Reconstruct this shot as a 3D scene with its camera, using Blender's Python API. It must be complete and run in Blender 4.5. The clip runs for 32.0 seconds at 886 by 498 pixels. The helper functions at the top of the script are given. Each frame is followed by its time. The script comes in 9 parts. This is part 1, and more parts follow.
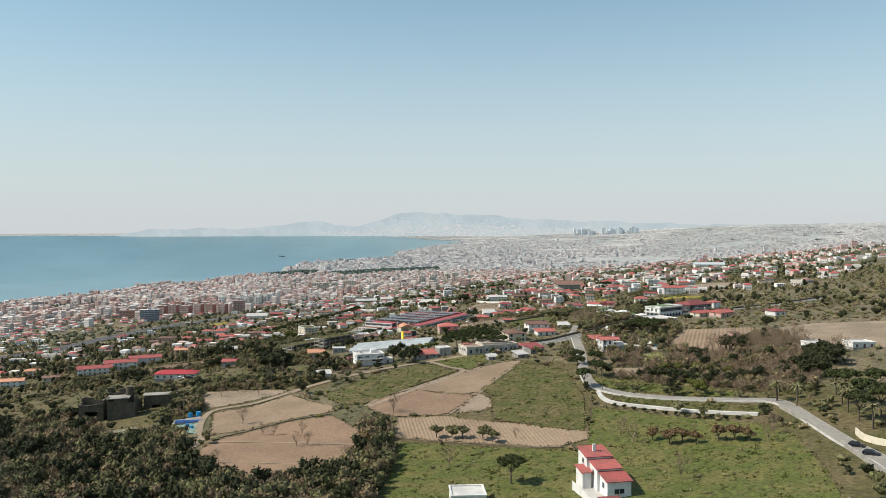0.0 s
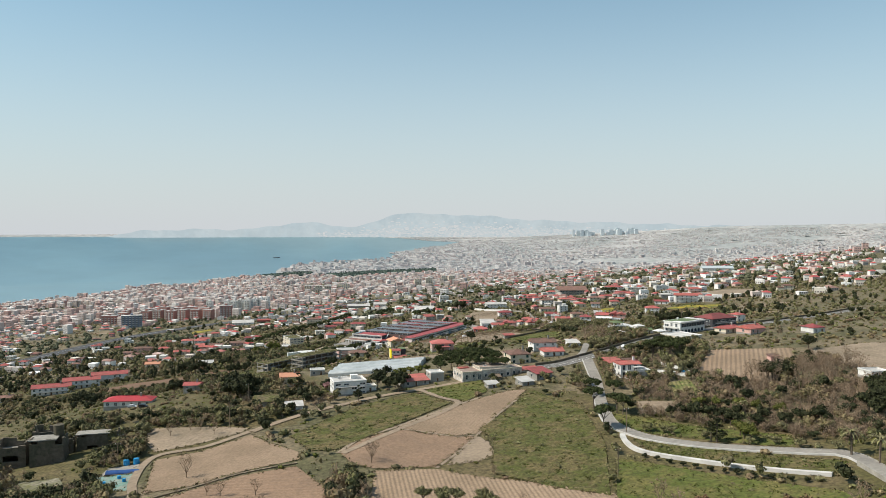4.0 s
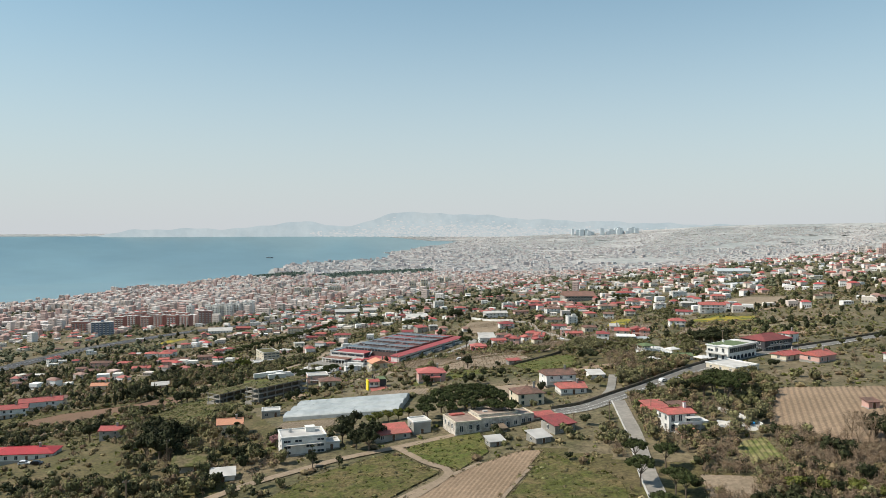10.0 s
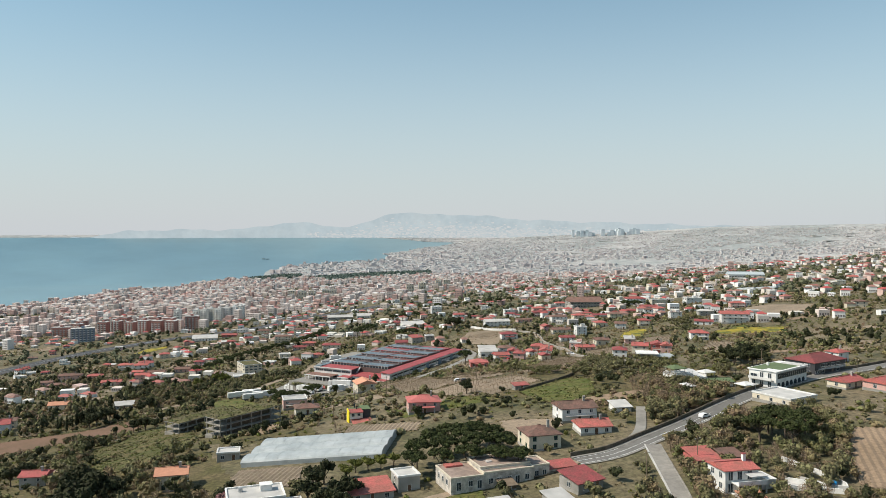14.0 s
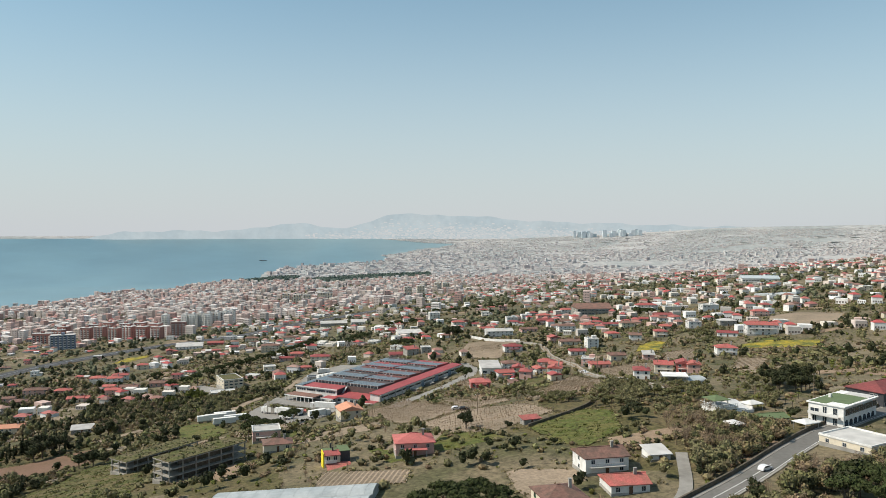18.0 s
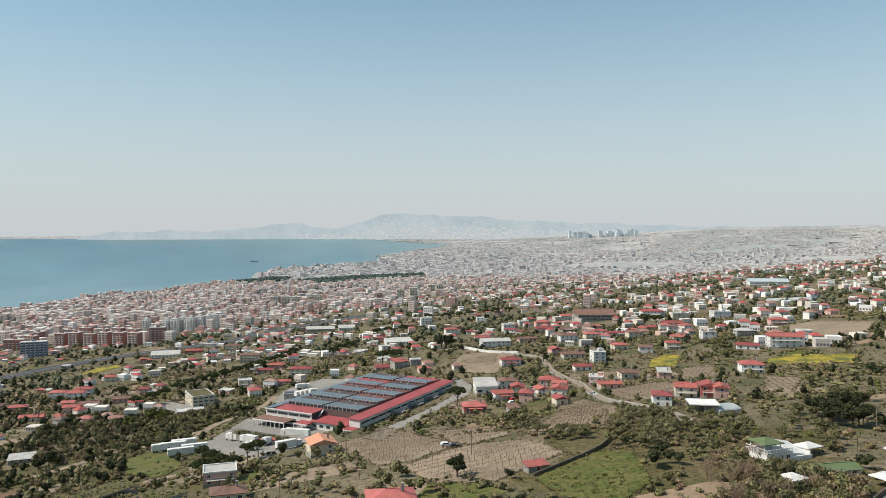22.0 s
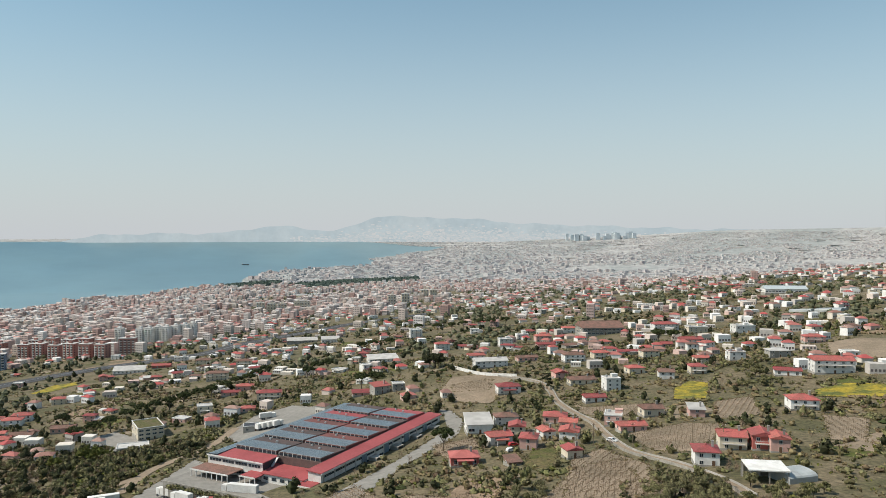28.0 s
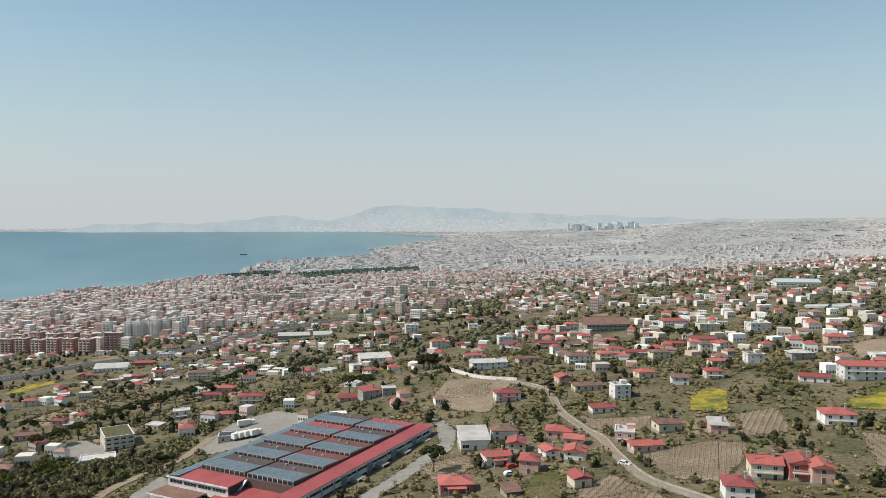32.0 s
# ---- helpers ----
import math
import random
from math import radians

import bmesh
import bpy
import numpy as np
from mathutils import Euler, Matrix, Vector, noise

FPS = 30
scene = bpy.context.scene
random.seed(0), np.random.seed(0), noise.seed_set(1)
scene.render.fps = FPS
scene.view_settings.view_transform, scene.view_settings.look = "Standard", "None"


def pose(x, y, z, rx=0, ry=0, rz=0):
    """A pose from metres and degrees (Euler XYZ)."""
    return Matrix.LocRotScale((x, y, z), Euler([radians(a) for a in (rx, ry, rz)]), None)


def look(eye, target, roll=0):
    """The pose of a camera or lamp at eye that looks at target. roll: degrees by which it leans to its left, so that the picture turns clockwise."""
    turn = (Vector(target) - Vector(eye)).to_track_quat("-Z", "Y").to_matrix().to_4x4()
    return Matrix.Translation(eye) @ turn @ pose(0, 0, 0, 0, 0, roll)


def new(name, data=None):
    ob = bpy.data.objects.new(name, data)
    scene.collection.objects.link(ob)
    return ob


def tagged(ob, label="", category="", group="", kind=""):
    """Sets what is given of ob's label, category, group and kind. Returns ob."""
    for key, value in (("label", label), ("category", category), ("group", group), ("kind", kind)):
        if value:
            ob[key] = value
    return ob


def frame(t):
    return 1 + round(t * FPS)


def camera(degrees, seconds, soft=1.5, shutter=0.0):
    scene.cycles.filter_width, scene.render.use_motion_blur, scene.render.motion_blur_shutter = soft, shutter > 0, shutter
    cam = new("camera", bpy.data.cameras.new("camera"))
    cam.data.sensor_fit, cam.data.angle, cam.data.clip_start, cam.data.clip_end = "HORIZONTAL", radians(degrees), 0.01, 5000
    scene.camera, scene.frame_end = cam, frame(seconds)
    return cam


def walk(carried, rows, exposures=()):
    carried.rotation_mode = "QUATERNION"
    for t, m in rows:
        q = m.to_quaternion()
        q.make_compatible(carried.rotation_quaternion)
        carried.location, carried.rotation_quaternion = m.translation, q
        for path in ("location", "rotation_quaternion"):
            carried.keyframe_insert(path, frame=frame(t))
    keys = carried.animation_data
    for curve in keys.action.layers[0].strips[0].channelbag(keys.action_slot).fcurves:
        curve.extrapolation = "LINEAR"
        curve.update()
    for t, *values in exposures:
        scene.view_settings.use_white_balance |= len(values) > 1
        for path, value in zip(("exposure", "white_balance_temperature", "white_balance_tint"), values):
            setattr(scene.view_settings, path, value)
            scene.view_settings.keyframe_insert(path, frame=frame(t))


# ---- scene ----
cam = camera(61, 32.0, soft=0.6)
PATH = [
    (0.0, pose(0.00, 0.00, 225.39, 88.212, 0, -0.024)),
    (1.0, pose(0.53, 13.04, 226.23, 88.242, 0, -0.181)),
    (2.0, pose(1.16, 26.61, 226.84, 88.257, 0, -0.212)),
    (3.0, pose(1.86, 40.54, 227.28, 88.247, 0, -0.187)),
    (4.5, pose(2.95, 61.84, 227.71, 88.254, 0, -0.226)),
    (6.0, pose(4.04, 83.30, 227.95, 88.252, 0, -0.280)),
    (7.0, pose(4.74, 97.57, 228.05, 88.220, 0, -0.322)),
    (8.0, pose(5.42, 111.75, 228.13, 88.194, 0, -0.357)),
    (9.0, pose(6.06, 125.79, 228.20, 88.189, 0, -0.385)),
    (10.0, pose(6.67, 139.68, 228.27, 88.185, 0, -0.398)),
    (11.0, pose(7.25, 153.39, 228.36, 88.211, 0, -0.426)),
    (12.0, pose(7.80, 166.93, 228.46, 88.238, 0, -0.451)),
    (13.0, pose(8.34, 180.31, 228.59, 88.244, 0, -0.453)),
    (14.0, pose(8.86, 193.53, 228.73, 88.250, 0, -0.464)),
    (15.5, pose(9.66, 213.10, 228.97, 88.283, 0, -0.463)),
    (17.0, pose(10.49, 232.42, 229.25, 88.316, 0, -0.451)),
    (18.0, pose(11.09, 245.18, 229.44, 88.317, 0, -0.462)),
    (19.0, pose(11.74, 257.87, 229.63, 88.318, 0, -0.517)),
    (20.0, pose(12.45, 270.49, 229.82, 88.311, 0, -0.600)),
    (21.0, pose(13.22, 283.03, 230.01, 88.310, 0, -0.726)),
    (22.0, pose(14.06, 295.49, 230.18, 88.318, 0, -0.874)),
    (23.0, pose(14.97, 307.85, 230.35, 88.348, 0, -0.991)),
    (24.0, pose(15.97, 320.06, 230.50, 88.387, 0, -1.054)),
    (25.0, pose(17.03, 332.09, 230.65, 88.419, 0, -1.098)),
    (26.5, pose(18.75, 349.60, 230.87, 88.408, 0, -1.156)),
    (27.5, pose(19.97, 360.80, 231.04, 88.373, 0, -1.180)),
    (28.0, pose(20.58, 366.21, 231.13, 88.497, 0, -1.169)),
    (28.5, pose(21.21, 371.48, 231.23, 88.332, 0, -1.327)),
    (29.0, pose(21.83, 376.57, 231.34, 87.928, 0, -1.255)),
    (29.5, pose(22.46, 381.49, 231.47, 87.734, 0, -1.118)),
    (30.0, pose(23.08, 386.19, 231.62, 87.664, 0, -1.101)),
    (31.0, pose(24.28, 394.87, 231.97, 87.629, 0, -1.112)),
    (32.0, pose(25.40, 402.40, 232.44, 87.691, 0, -1.094)),
]
walk(cam, PATH, [(0.0, 0.11), (8.0, 0.08), (16.0, 0.04), (24.0, 0.0), (32.0, -0.04)])

# ---- world, sun and light ----
SUN_EL, SUN_AZ = 47.0, -97.0   # azimuth from +Y towards +X
world = bpy.data.worlds.new("world")
scene.world = world
world.use_nodes = True
wn = world.node_tree.nodes
wl = world.node_tree.links
sky = wn.new("ShaderNodeTexSky")
sky.sky_type = "NISHITA"
sky.sun_disc = False
sky.sun_elevation = radians(SUN_EL)
sky.sun_rotation = radians(SUN_AZ)
sky.altitude = 200
sky.air_density = 1.0
sky.dust_density = 0.3
sky.ozone_density = 1.0
wn["Background"].inputs["Strength"].default_value = 0.13
haze = wn.new("ShaderNodeMix")   # thin haze all over the sky pales its blue
haze.data_type = "RGBA"
coord = wn.new("ShaderNodeTexCoord")
height = wn.new("ShaderNodeSeparateXYZ")
wl.new(coord.outputs["Generated"], height.inputs["Vector"])
thin = wn.new("ShaderNodeMapRange")   # the haze thins with height
thin.interpolation_type = "SMOOTHSTEP"
thin.inputs["From Min"].default_value = -0.06
thin.inputs["From Max"].default_value = 0.36
thin.inputs["To Min"].default_value = 1.0
thin.inputs["To Max"].default_value = 0.2
wl.new(height.outputs["Z"], thin.inputs["Value"])
wl.new(thin.outputs["Result"], haze.inputs["Factor"])
haze.inputs[7].default_value = (4.42, 4.6, 4.85, 1)
tint = wn.new("ShaderNodeMix")
tint.data_type, tint.blend_type = "RGBA", "MULTIPLY"
tint.inputs["Factor"].default_value = 1.0
tint.inputs[7].default_value = (0.67, 1.0, 0.93, 1)
wl.new(sky.outputs["Color"], tint.inputs[6])
wl.new(tint.outputs[2], haze.inputs[6])
wl.new(haze.outputs[2], wn["Background"].inputs["Color"])
sun = new("sun", bpy.data.lights.new("sun", "SUN"))
sun.data.energy = 5.0
sun.data.angle = radians(0.55)
sun.data.color = (1.0, 0.92, 0.80)
_se, _sa = radians(SUN_EL), radians(SUN_AZ)
sun.matrix_world = look((0, 0, 0), (-math.sin(_sa) * math.cos(_se), -math.cos(_sa) * math.cos(_se), -math.sin(_se)))

# ---- the lie of the land (metres; the sea is z = 0, the camera starts over x = y = 0) ----
MID = (10.0, 200.0, 228.0)
HILLS = [(140, 450, 2.87), (180, 560, 0.04), (110, 600, 3.81), (-60, 720, 0.12), (80, 700, -0.29), (-60, 360, 3.78), (20, 560, 5.74), (60, 200, -7.16), (40, 470, 4.90), (0, 680, -4.07), (-120, 420, 6.89), (-150, 800, -6.28), (230, 640, -3.77), (30, 900, 5.54), (120, 350, -1.52), (110, 740, 2.23)]


def softplus(v, v0, w):
    return w * np.logaddexp(0, (v - v0) / w)


def land(x, y):
    """Height of the ground before the far distance is drawn together."""
    x, y = np.asarray(x, float), np.asarray(y, float)
    s = ((x + 1257) * 0.958 - (y - 2130) * 0.287) / 1000
    u = ((x + 1257) * 0.287 + (y - 2130) * 0.958 + 1200) / 1000
    uc = np.clip(u, -1.0, 1.6)
    z = 70.211 * s + 50.035 * softplus(s, 1.15, 0.1) - 7.334 * uc * s - 0.802 * softplus(s, 1.62, 0.06) - 0.491 * uc * uc * s
    for hx, hy, hz in HILLS:
        z = z + hz * np.exp(-((x - hx) ** 2 + (y - hy) ** 2) / 12800)
    fall = np.clip((u - 1.0) / 2.4, 0, 1)
    fall = 1 - 0.82 * fall * fall * (3 - 2 * fall)
    top = 178 + 45 * np.clip((x - 300) / 900, 0, 1)
    z = z * fall
    z = np.where(z > top, top + (z - top) * 0.25, z)
    return np.where(s < 0, np.maximum(z, -30), np.maximum(z, 1.5 * np.clip(s * 20, 0, 1)))


def drawn(x, y, z):
    """Draws what lies past 3.2 km together, so that the far shore stands within the lens's reach."""
    x, y, z = np.asarray(x, float), np.asarray(y, float), np.asarray(z, float)
    dx, dy = x - MID[0], y - MID[1]
    d = np.hypot(dx, dy)
    e = np.maximum(d - 3200, 0)
    z = z - d * d / 1.49e7
    k = np.where(d > 3200, (3200 + 1450 * e / (e + 2600)) / np.maximum(d, 1), 1.0)
    return MID[0] + dx * k, MID[1] + dy * k, MID[2] + (z - MID[2]) * k


def ground_at(x, y):
    return float(drawn(x, y, land(x, y))[2])


# ---- materials ----
def material(name, colour, rough=0.85, spread=0.25, grain=0.6, patch=0.06, metal=0.0, bump=0.25, second=None, piece=0.0, island=0.0, hue=0.0, coat=0.0):
    """A surface with variation at two scales: grain and patch are sizes per metre. second: a colour that shows in patches."""
    m = bpy.data.materials.new(name)
    m.use_nodes = True
    n, l = m.node_tree.nodes, m.node_tree.links
    b = n["Principled BSDF"]
    b.inputs["Roughness"].default_value = rough
    b.inputs["Metallic"].default_value = metal
    b.inputs["Specular IOR Level"].default_value = 0.3
    geo = n.new("ShaderNodeNewGeometry")
    noises = []
    for size, detail in ((grain, 6), (patch, 5)):
        t = n.new("ShaderNodeTexNoise")
        t.inputs["Scale"].default_value = size
        t.inputs["Detail"].default_value = detail
        t.inputs["Roughness"].default_value = 0.65
        l.new(geo.outputs["Position"], t.inputs["Vector"])
        noises.append(t)
    ramp = n.new("ShaderNodeMapRange")
    ramp.inputs["From Min"].default_value = 0.42
    ramp.inputs["From Max"].default_value = 0.6
    l.new(noises[1].outputs["Fac"], ramp.inputs["Value"])
    two = n.new("ShaderNodeMix")
    two.data_type = "RGBA"
    two.inputs[6].default_value = (*colour, 1)
    other = second or tuple(c * (1 - spread * 0.6) for c in colour)
    two.inputs[7].default_value = (*other, 1)
    l.new(ramp.outputs["Result"], two.inputs["Factor"])
    val = n.new("ShaderNodeMapRange")
    val.inputs["From Min"].default_value = 0.3
    val.inputs["From Max"].default_value = 0.7
    val.inputs["To Min"].default_value = 1 - spread
    val.inputs["To Max"].default_value = 1 + spread
    l.new(noises[0].outputs["Fac"], val.inputs["Value"])
    hsv = n.new("ShaderNodeHueSaturation")
    l.new(two.outputs[2], hsv.inputs["Color"])
    last = val.outputs["Result"]
    if piece or island:
        if piece:
            src = n.new("ShaderNodeObjectInfo").outputs["Random"]
        else:
            src = geo.outputs["Random Per Island"]
        r = n.new("ShaderNodeMapRange")
        r.inputs["To Min"].default_value = 1 - (piece or island)
        r.inputs["To Max"].default_value = 1 + (piece or island)
        l.new(src, r.inputs["Value"])
        mul = n.new("ShaderNodeMath")
        mul.operation = "MULTIPLY"
        l.new(last, mul.inputs[0])
        l.new(r.outputs["Result"], mul.inputs[1])
        last = mul.outputs["Value"]
        if hue:
            h = n.new("ShaderNodeMapRange")
            h.inputs["To Min"].default_value = 0.5 - hue
            h.inputs["To Max"].default_value = 0.5 + hue
            l.new(src, h.inputs["Value"])
            l.new(h.outputs["Result"], hsv.inputs["Hue"])
    l.new(last, hsv.inputs["Value"])
    l.new(hsv.outputs["Color"], b.inputs["Base Color"])
    if bump:
        bn = n.new("ShaderNodeBump")
        bn.inputs["Strength"].default_value = bump
        bn.inputs["Distance"].default_value = 0.13
        l.new(noises[0].outputs["Fac"], bn.inputs["Height"])
        l.new(bn.outputs["Normal"], b.inputs["Normal"])
    return m


def palette(name, stops, rough=0.85, spread=0.12, grain=0.5):
    """A material whose colour is picked from stops, one for each loose piece of the mesh."""
    m = material(name, (0.5, 0.5, 0.5), rough, spread, grain, 0.05, bump=0)
    n, l = m.node_tree.nodes, m.node_tree.links
    geo = [k for k in n if k.bl_idname == "ShaderNodeNewGeometry"][0]
    hsv = [k for k in n if k.bl_idname == "ShaderNodeHueSaturation"][0]
    ramp = n.new("ShaderNodeValToRGB")
    ramp.color_ramp.interpolation = "CONSTANT"
    el = ramp.color_ramp.elements
    while len(el) < len(stops):
        el.new(0.5)
    for i, c in enumerate(stops):
        el[i].position = i / len(stops)
        el[i].color = (*c, 1)
    l.new(geo.outputs["Random Per Island"], ramp.inputs["Fac"])
    l.new(ramp.outputs["Color"], hsv.inputs["Color"])
    return m


M = {}
M["ground"] = material("dry_grass_ground", (0.16, 0.128, 0.078), 0.95, 0.6, 0.6, 0.035, second=(0.09, 0.083, 0.04), bump=0.5)
M["grass"] = material("spring_grass", (0.080, 0.094, 0.020), 0.95, 0.5, 0.9, 0.13, second=(0.122, 0.110, 0.035), bump=0.8)
M["meadow"] = material("rough_meadow", (0.074, 0.078, 0.020), 0.95, 0.6, 0.9, 0.13, second=(0.125, 0.098, 0.043), bump=0.8)
M["soil"] = material("ploughed_soil", (0.275, 0.197, 0.132), 0.95, 0.25, 1.1, 0.05, second=(0.225, 0.16, 0.105))
M["tilled"] = material("tilled_soil", (0.275, 0.212, 0.15), 0.95, 0.3, 0.9, 0.05, second=(0.205, 0.16, 0.11))
M["track"] = material("earth_track", (0.275, 0.212, 0.15), 0.95, 0.2, 0.7, 0.1)
M["motorway"] = material("dark_asphalt", (0.062, 0.060, 0.060), 0.85, 0.15, 0.8, 0.08, second=(0.085, 0.081, 0.078))
M["asphalt"] = material("worn_asphalt", (0.175, 0.165, 0.15), 0.85, 0.15, 0.8, 0.08, second=(0.145, 0.138, 0.125))
M["yard"] = material("pale_concrete_yard", (0.25, 0.235, 0.21), 0.9, 0.2, 0.4, 0.06)
M["concrete"] = material("bare_concrete", (0.30, 0.28, 0.245), 0.9, 0.25, 0.7, 0.15)
M["line"] = material("road_paint", (0.75, 0.75, 0.72), 0.7, 0.1)
M["yellow_flowers"] = material("yellow_flowers", (0.33, 0.25, 0.03), 0.95, 0.4, 0.6, 0.12, second=(0.11, 0.12, 0.03))
M["white"] = material("white_plaster", (0.72, 0.71, 0.68), 0.85, 0.08, 0.6, 0.25, second=(0.60, 0.585, 0.55), piece=0.08)
M["cream"] = material("cream_plaster", (0.62, 0.55, 0.43), 0.85, 0.1, 0.6, 0.25, piece=0.1)
M["pink"] = material("pink_plaster", (0.58, 0.36, 0.31), 0.85, 0.1, 0.6, 0.25, piece=0.12)
M["grey"] = material("grey_render", (0.36, 0.34, 0.31), 0.9, 0.25, 0.6, 0.3, second=(0.24, 0.23, 0.20), piece=0.12)
M["red_wall"] = material("red_plaster", (0.42, 0.13, 0.11), 0.85, 0.12, 0.6, 0.3)
M["yellow_wall"] = material("yellow_plaster", (0.75, 0.60, 0.03), 0.8, 0.08)
M["tile"] = material("red_roof_tiles", (0.37, 0.095, 0.088), 0.8, 0.3, 2.2, 0.3, second=(0.27, 0.092, 0.078), piece=0.3, hue=0.007)
M["darkred"] = material("dark_red_roof_sheet", (0.22, 0.06, 0.058), 0.75, 0.2, 1.2, 0.2, second=(0.17, 0.055, 0.05))
M["paleroad"] = material("pale_worn_road", (0.27, 0.25, 0.22), 0.9, 0.18, 0.7, 0.09, second=(0.225, 0.208, 0.185))
M["earthbank"] = material("stony_earth_bank", (0.215, 0.165, 0.115), 0.95, 0.4, 1.4, 0.4, second=(0.13, 0.105, 0.065), bump=0.6)
M["oldtile"] = material("weathered_roof_tiles", (0.21, 0.115, 0.09), 0.85, 0.25, 1.5, 0.3, second=(0.14, 0.09, 0.07), piece=0.15)
M["orange"] = material("orange_roof_tiles", (0.56, 0.27, 0.17), 0.8, 0.12, 1.5, 0.3, piece=0.1)
M["terrace"] = material("roof_terrace_screed", (0.52, 0.50, 0.47), 0.85, 0.15, 0.6, 0.3, second=(0.40, 0.385, 0.36), piece=0.12)
M["greenroof"] = material("green_roof_felt", (0.125, 0.165, 0.08), 0.8, 0.12, 0.6, 0.2)
M["moss"] = material("overgrown_roof", (0.085, 0.088, 0.026), 0.95, 0.5, 0.8, 0.2, second=(0.125, 0.10, 0.055), bump=0.6)
M["glass"] = material("dark_window_glass", (0.035, 0.045, 0.055), 0.15, 0.2, 0.8, 0.3, bump=0)
M["frame"] = material("white_window_frame", (0.62, 0.61, 0.58), 0.6, 0.08)
M["shutter"] = material("green_shutters", (0.05, 0.13, 0.07), 0.7, 0.15)
M["door"] = material("brown_wooden_door", (0.13, 0.075, 0.045), 0.7, 0.2)
M["metal"] = material("galvanised_metal", (0.42, 0.43, 0.43), 0.5, 0.12, metal=0.4)
M["darkmetal"] = material("dark_painted_metal", (0.06, 0.06, 0.065), 0.5, 0.15)
M["rail"] = material("balcony_rail_paint", (0.5, 0.48, 0.45), 0.6, 0.1)
M["blue"] = material("blue_plastic", (0.03, 0.28, 0.55), 0.45, 0.1)
M["darkblue"] = material("dark_blue_tarpaulin", (0.02, 0.075, 0.24), 0.5, 0.2, 0.9, 0.4)
M["netting"] = material("teal_netting", (0.13, 0.24, 0.20), 0.8, 0.3, 0.8, 0.3, second=(0.24, 0.25, 0.21))
M["drydebris"] = material("pale_stony_debris", (0.22, 0.20, 0.145), 0.95, 0.5, 0.9, 0.25, second=(0.11, 0.11, 0.045), bump=0.6)
M["wood"] = material("weathered_wood", (0.20, 0.15, 0.105), 0.85, 0.25)
M["bark"] = material("tree_bark", (0.13, 0.10, 0.075), 0.95, 0.3, 2.0, 0.4)
M["twig"] = material("bare_twigs", (0.255, 0.185, 0.125), 0.95, 0.25, 1.0, 0.1, island=0.35)
M["drybrush"] = material("dry_brush", (0.20, 0.145, 0.085), 0.95, 0.3, 0.5, 0.05, second=(0.165, 0.135, 0.065), island=0.35, hue=0.02, bump=0)
M["leaf"] = material("olive_leaves", (0.128, 0.121, 0.05), 0.85, 0.25, 0.5, 0.05, second=(0.162, 0.145, 0.072), island=0.4, hue=0.02, bump=0)
M["darkleaf"] = material("dark_leaves", (0.033, 0.037, 0.013), 0.85, 0.25, 0.5, 0.05, island=0.35, hue=0.015, bump=0)
M["brightleaf"] = material("young_leaves", (0.12, 0.125, 0.026), 0.85, 0.25, 0.5, 0.05, island=0.3, hue=0.02, bump=0)
M["pineleaf"] = material("pine_needles", (0.042, 0.052, 0.015), 0.9, 0.25, 0.5, 0.05, island=0.4, hue=0.015, bump=0)
M["blossom"] = material("pink_blossom", (0.36, 0.20, 0.19), 0.9, 0.25, 0.5, 0.05, island=0.25, bump=0)
M["rust"] = material("russet_leaves", (0.165, 0.108, 0.055), 0.9, 0.25, 0.5, 0.05, island=0.3, hue=0.02, bump=0)

# water, with long swell and slicks
M["oldstone"] = material("dark_old_stone", (0.13, 0.105, 0.08), 0.95, 0.35, 0.9, 0.15, second=(0.09, 0.08, 0.055))
M["sea"] = material("sea_water", (0.125, 0.215, 0.25), 0.3, 0.10, 0.004, 0.0012, second=(0.15, 0.25, 0.28), bump=0.08)
M["sea"].node_tree.nodes["Principled BSDF"].inputs["Specular IOR Level"].default_value = 0.5


# ---- mesh helpers ----
def mesh_object(name, verts, faces, mat, parent=None, smooth=False):
    me = bpy.data.meshes.new(name)
    me.from_pydata([tuple(v) for v in verts], [], faces)
    me.materials.append(mat)
    ob = new(name, me)
    if parent is not None:
        ob.parent = parent
    if smooth:
        me.polygons.foreach_set("use_smooth", [True] * len(me.polygons))
    return ob


def array_mesh(name, verts, faces, mat):
    """A mesh from arrays: verts (n, 3) and faces (m, 3 or 4)."""
    verts, faces = np.asarray(verts, np.float32), np.asarray(faces, np.int32)
    me = bpy.data.meshes.new(name)
    me.vertices.add(len(verts))
    me.vertices.foreach_set("co", verts.ravel())
    me.loops.add(faces.size)
    me.loops.foreach_set("vertex_index", faces.ravel())
    me.polygons.add(len(faces))
    me.polygons.foreach_set("loop_start", np.arange(0, faces.size, faces.shape[1], dtype=np.int32))
    me.update(calc_edges=True)
    me.polygons.foreach_set("use_smooth", [False] * len(faces))
    me.materials.append(mat)
    return me


BOX_F = [(0, 3, 2, 1), (4, 5, 6, 7), (0, 1, 5, 4), (1, 2, 6, 5), (2, 3, 7, 6), (3, 0, 4, 7)]


def box_v(x0, y0, z0, x1, y1, z1):
    return [(x0, y0, z0), (x1, y0, z0), (x1, y1, z0), (x0, y1, z0), (x0, y0, z1), (x1, y0, z1), (x1, y1, z1), (x0, y1, z1)]


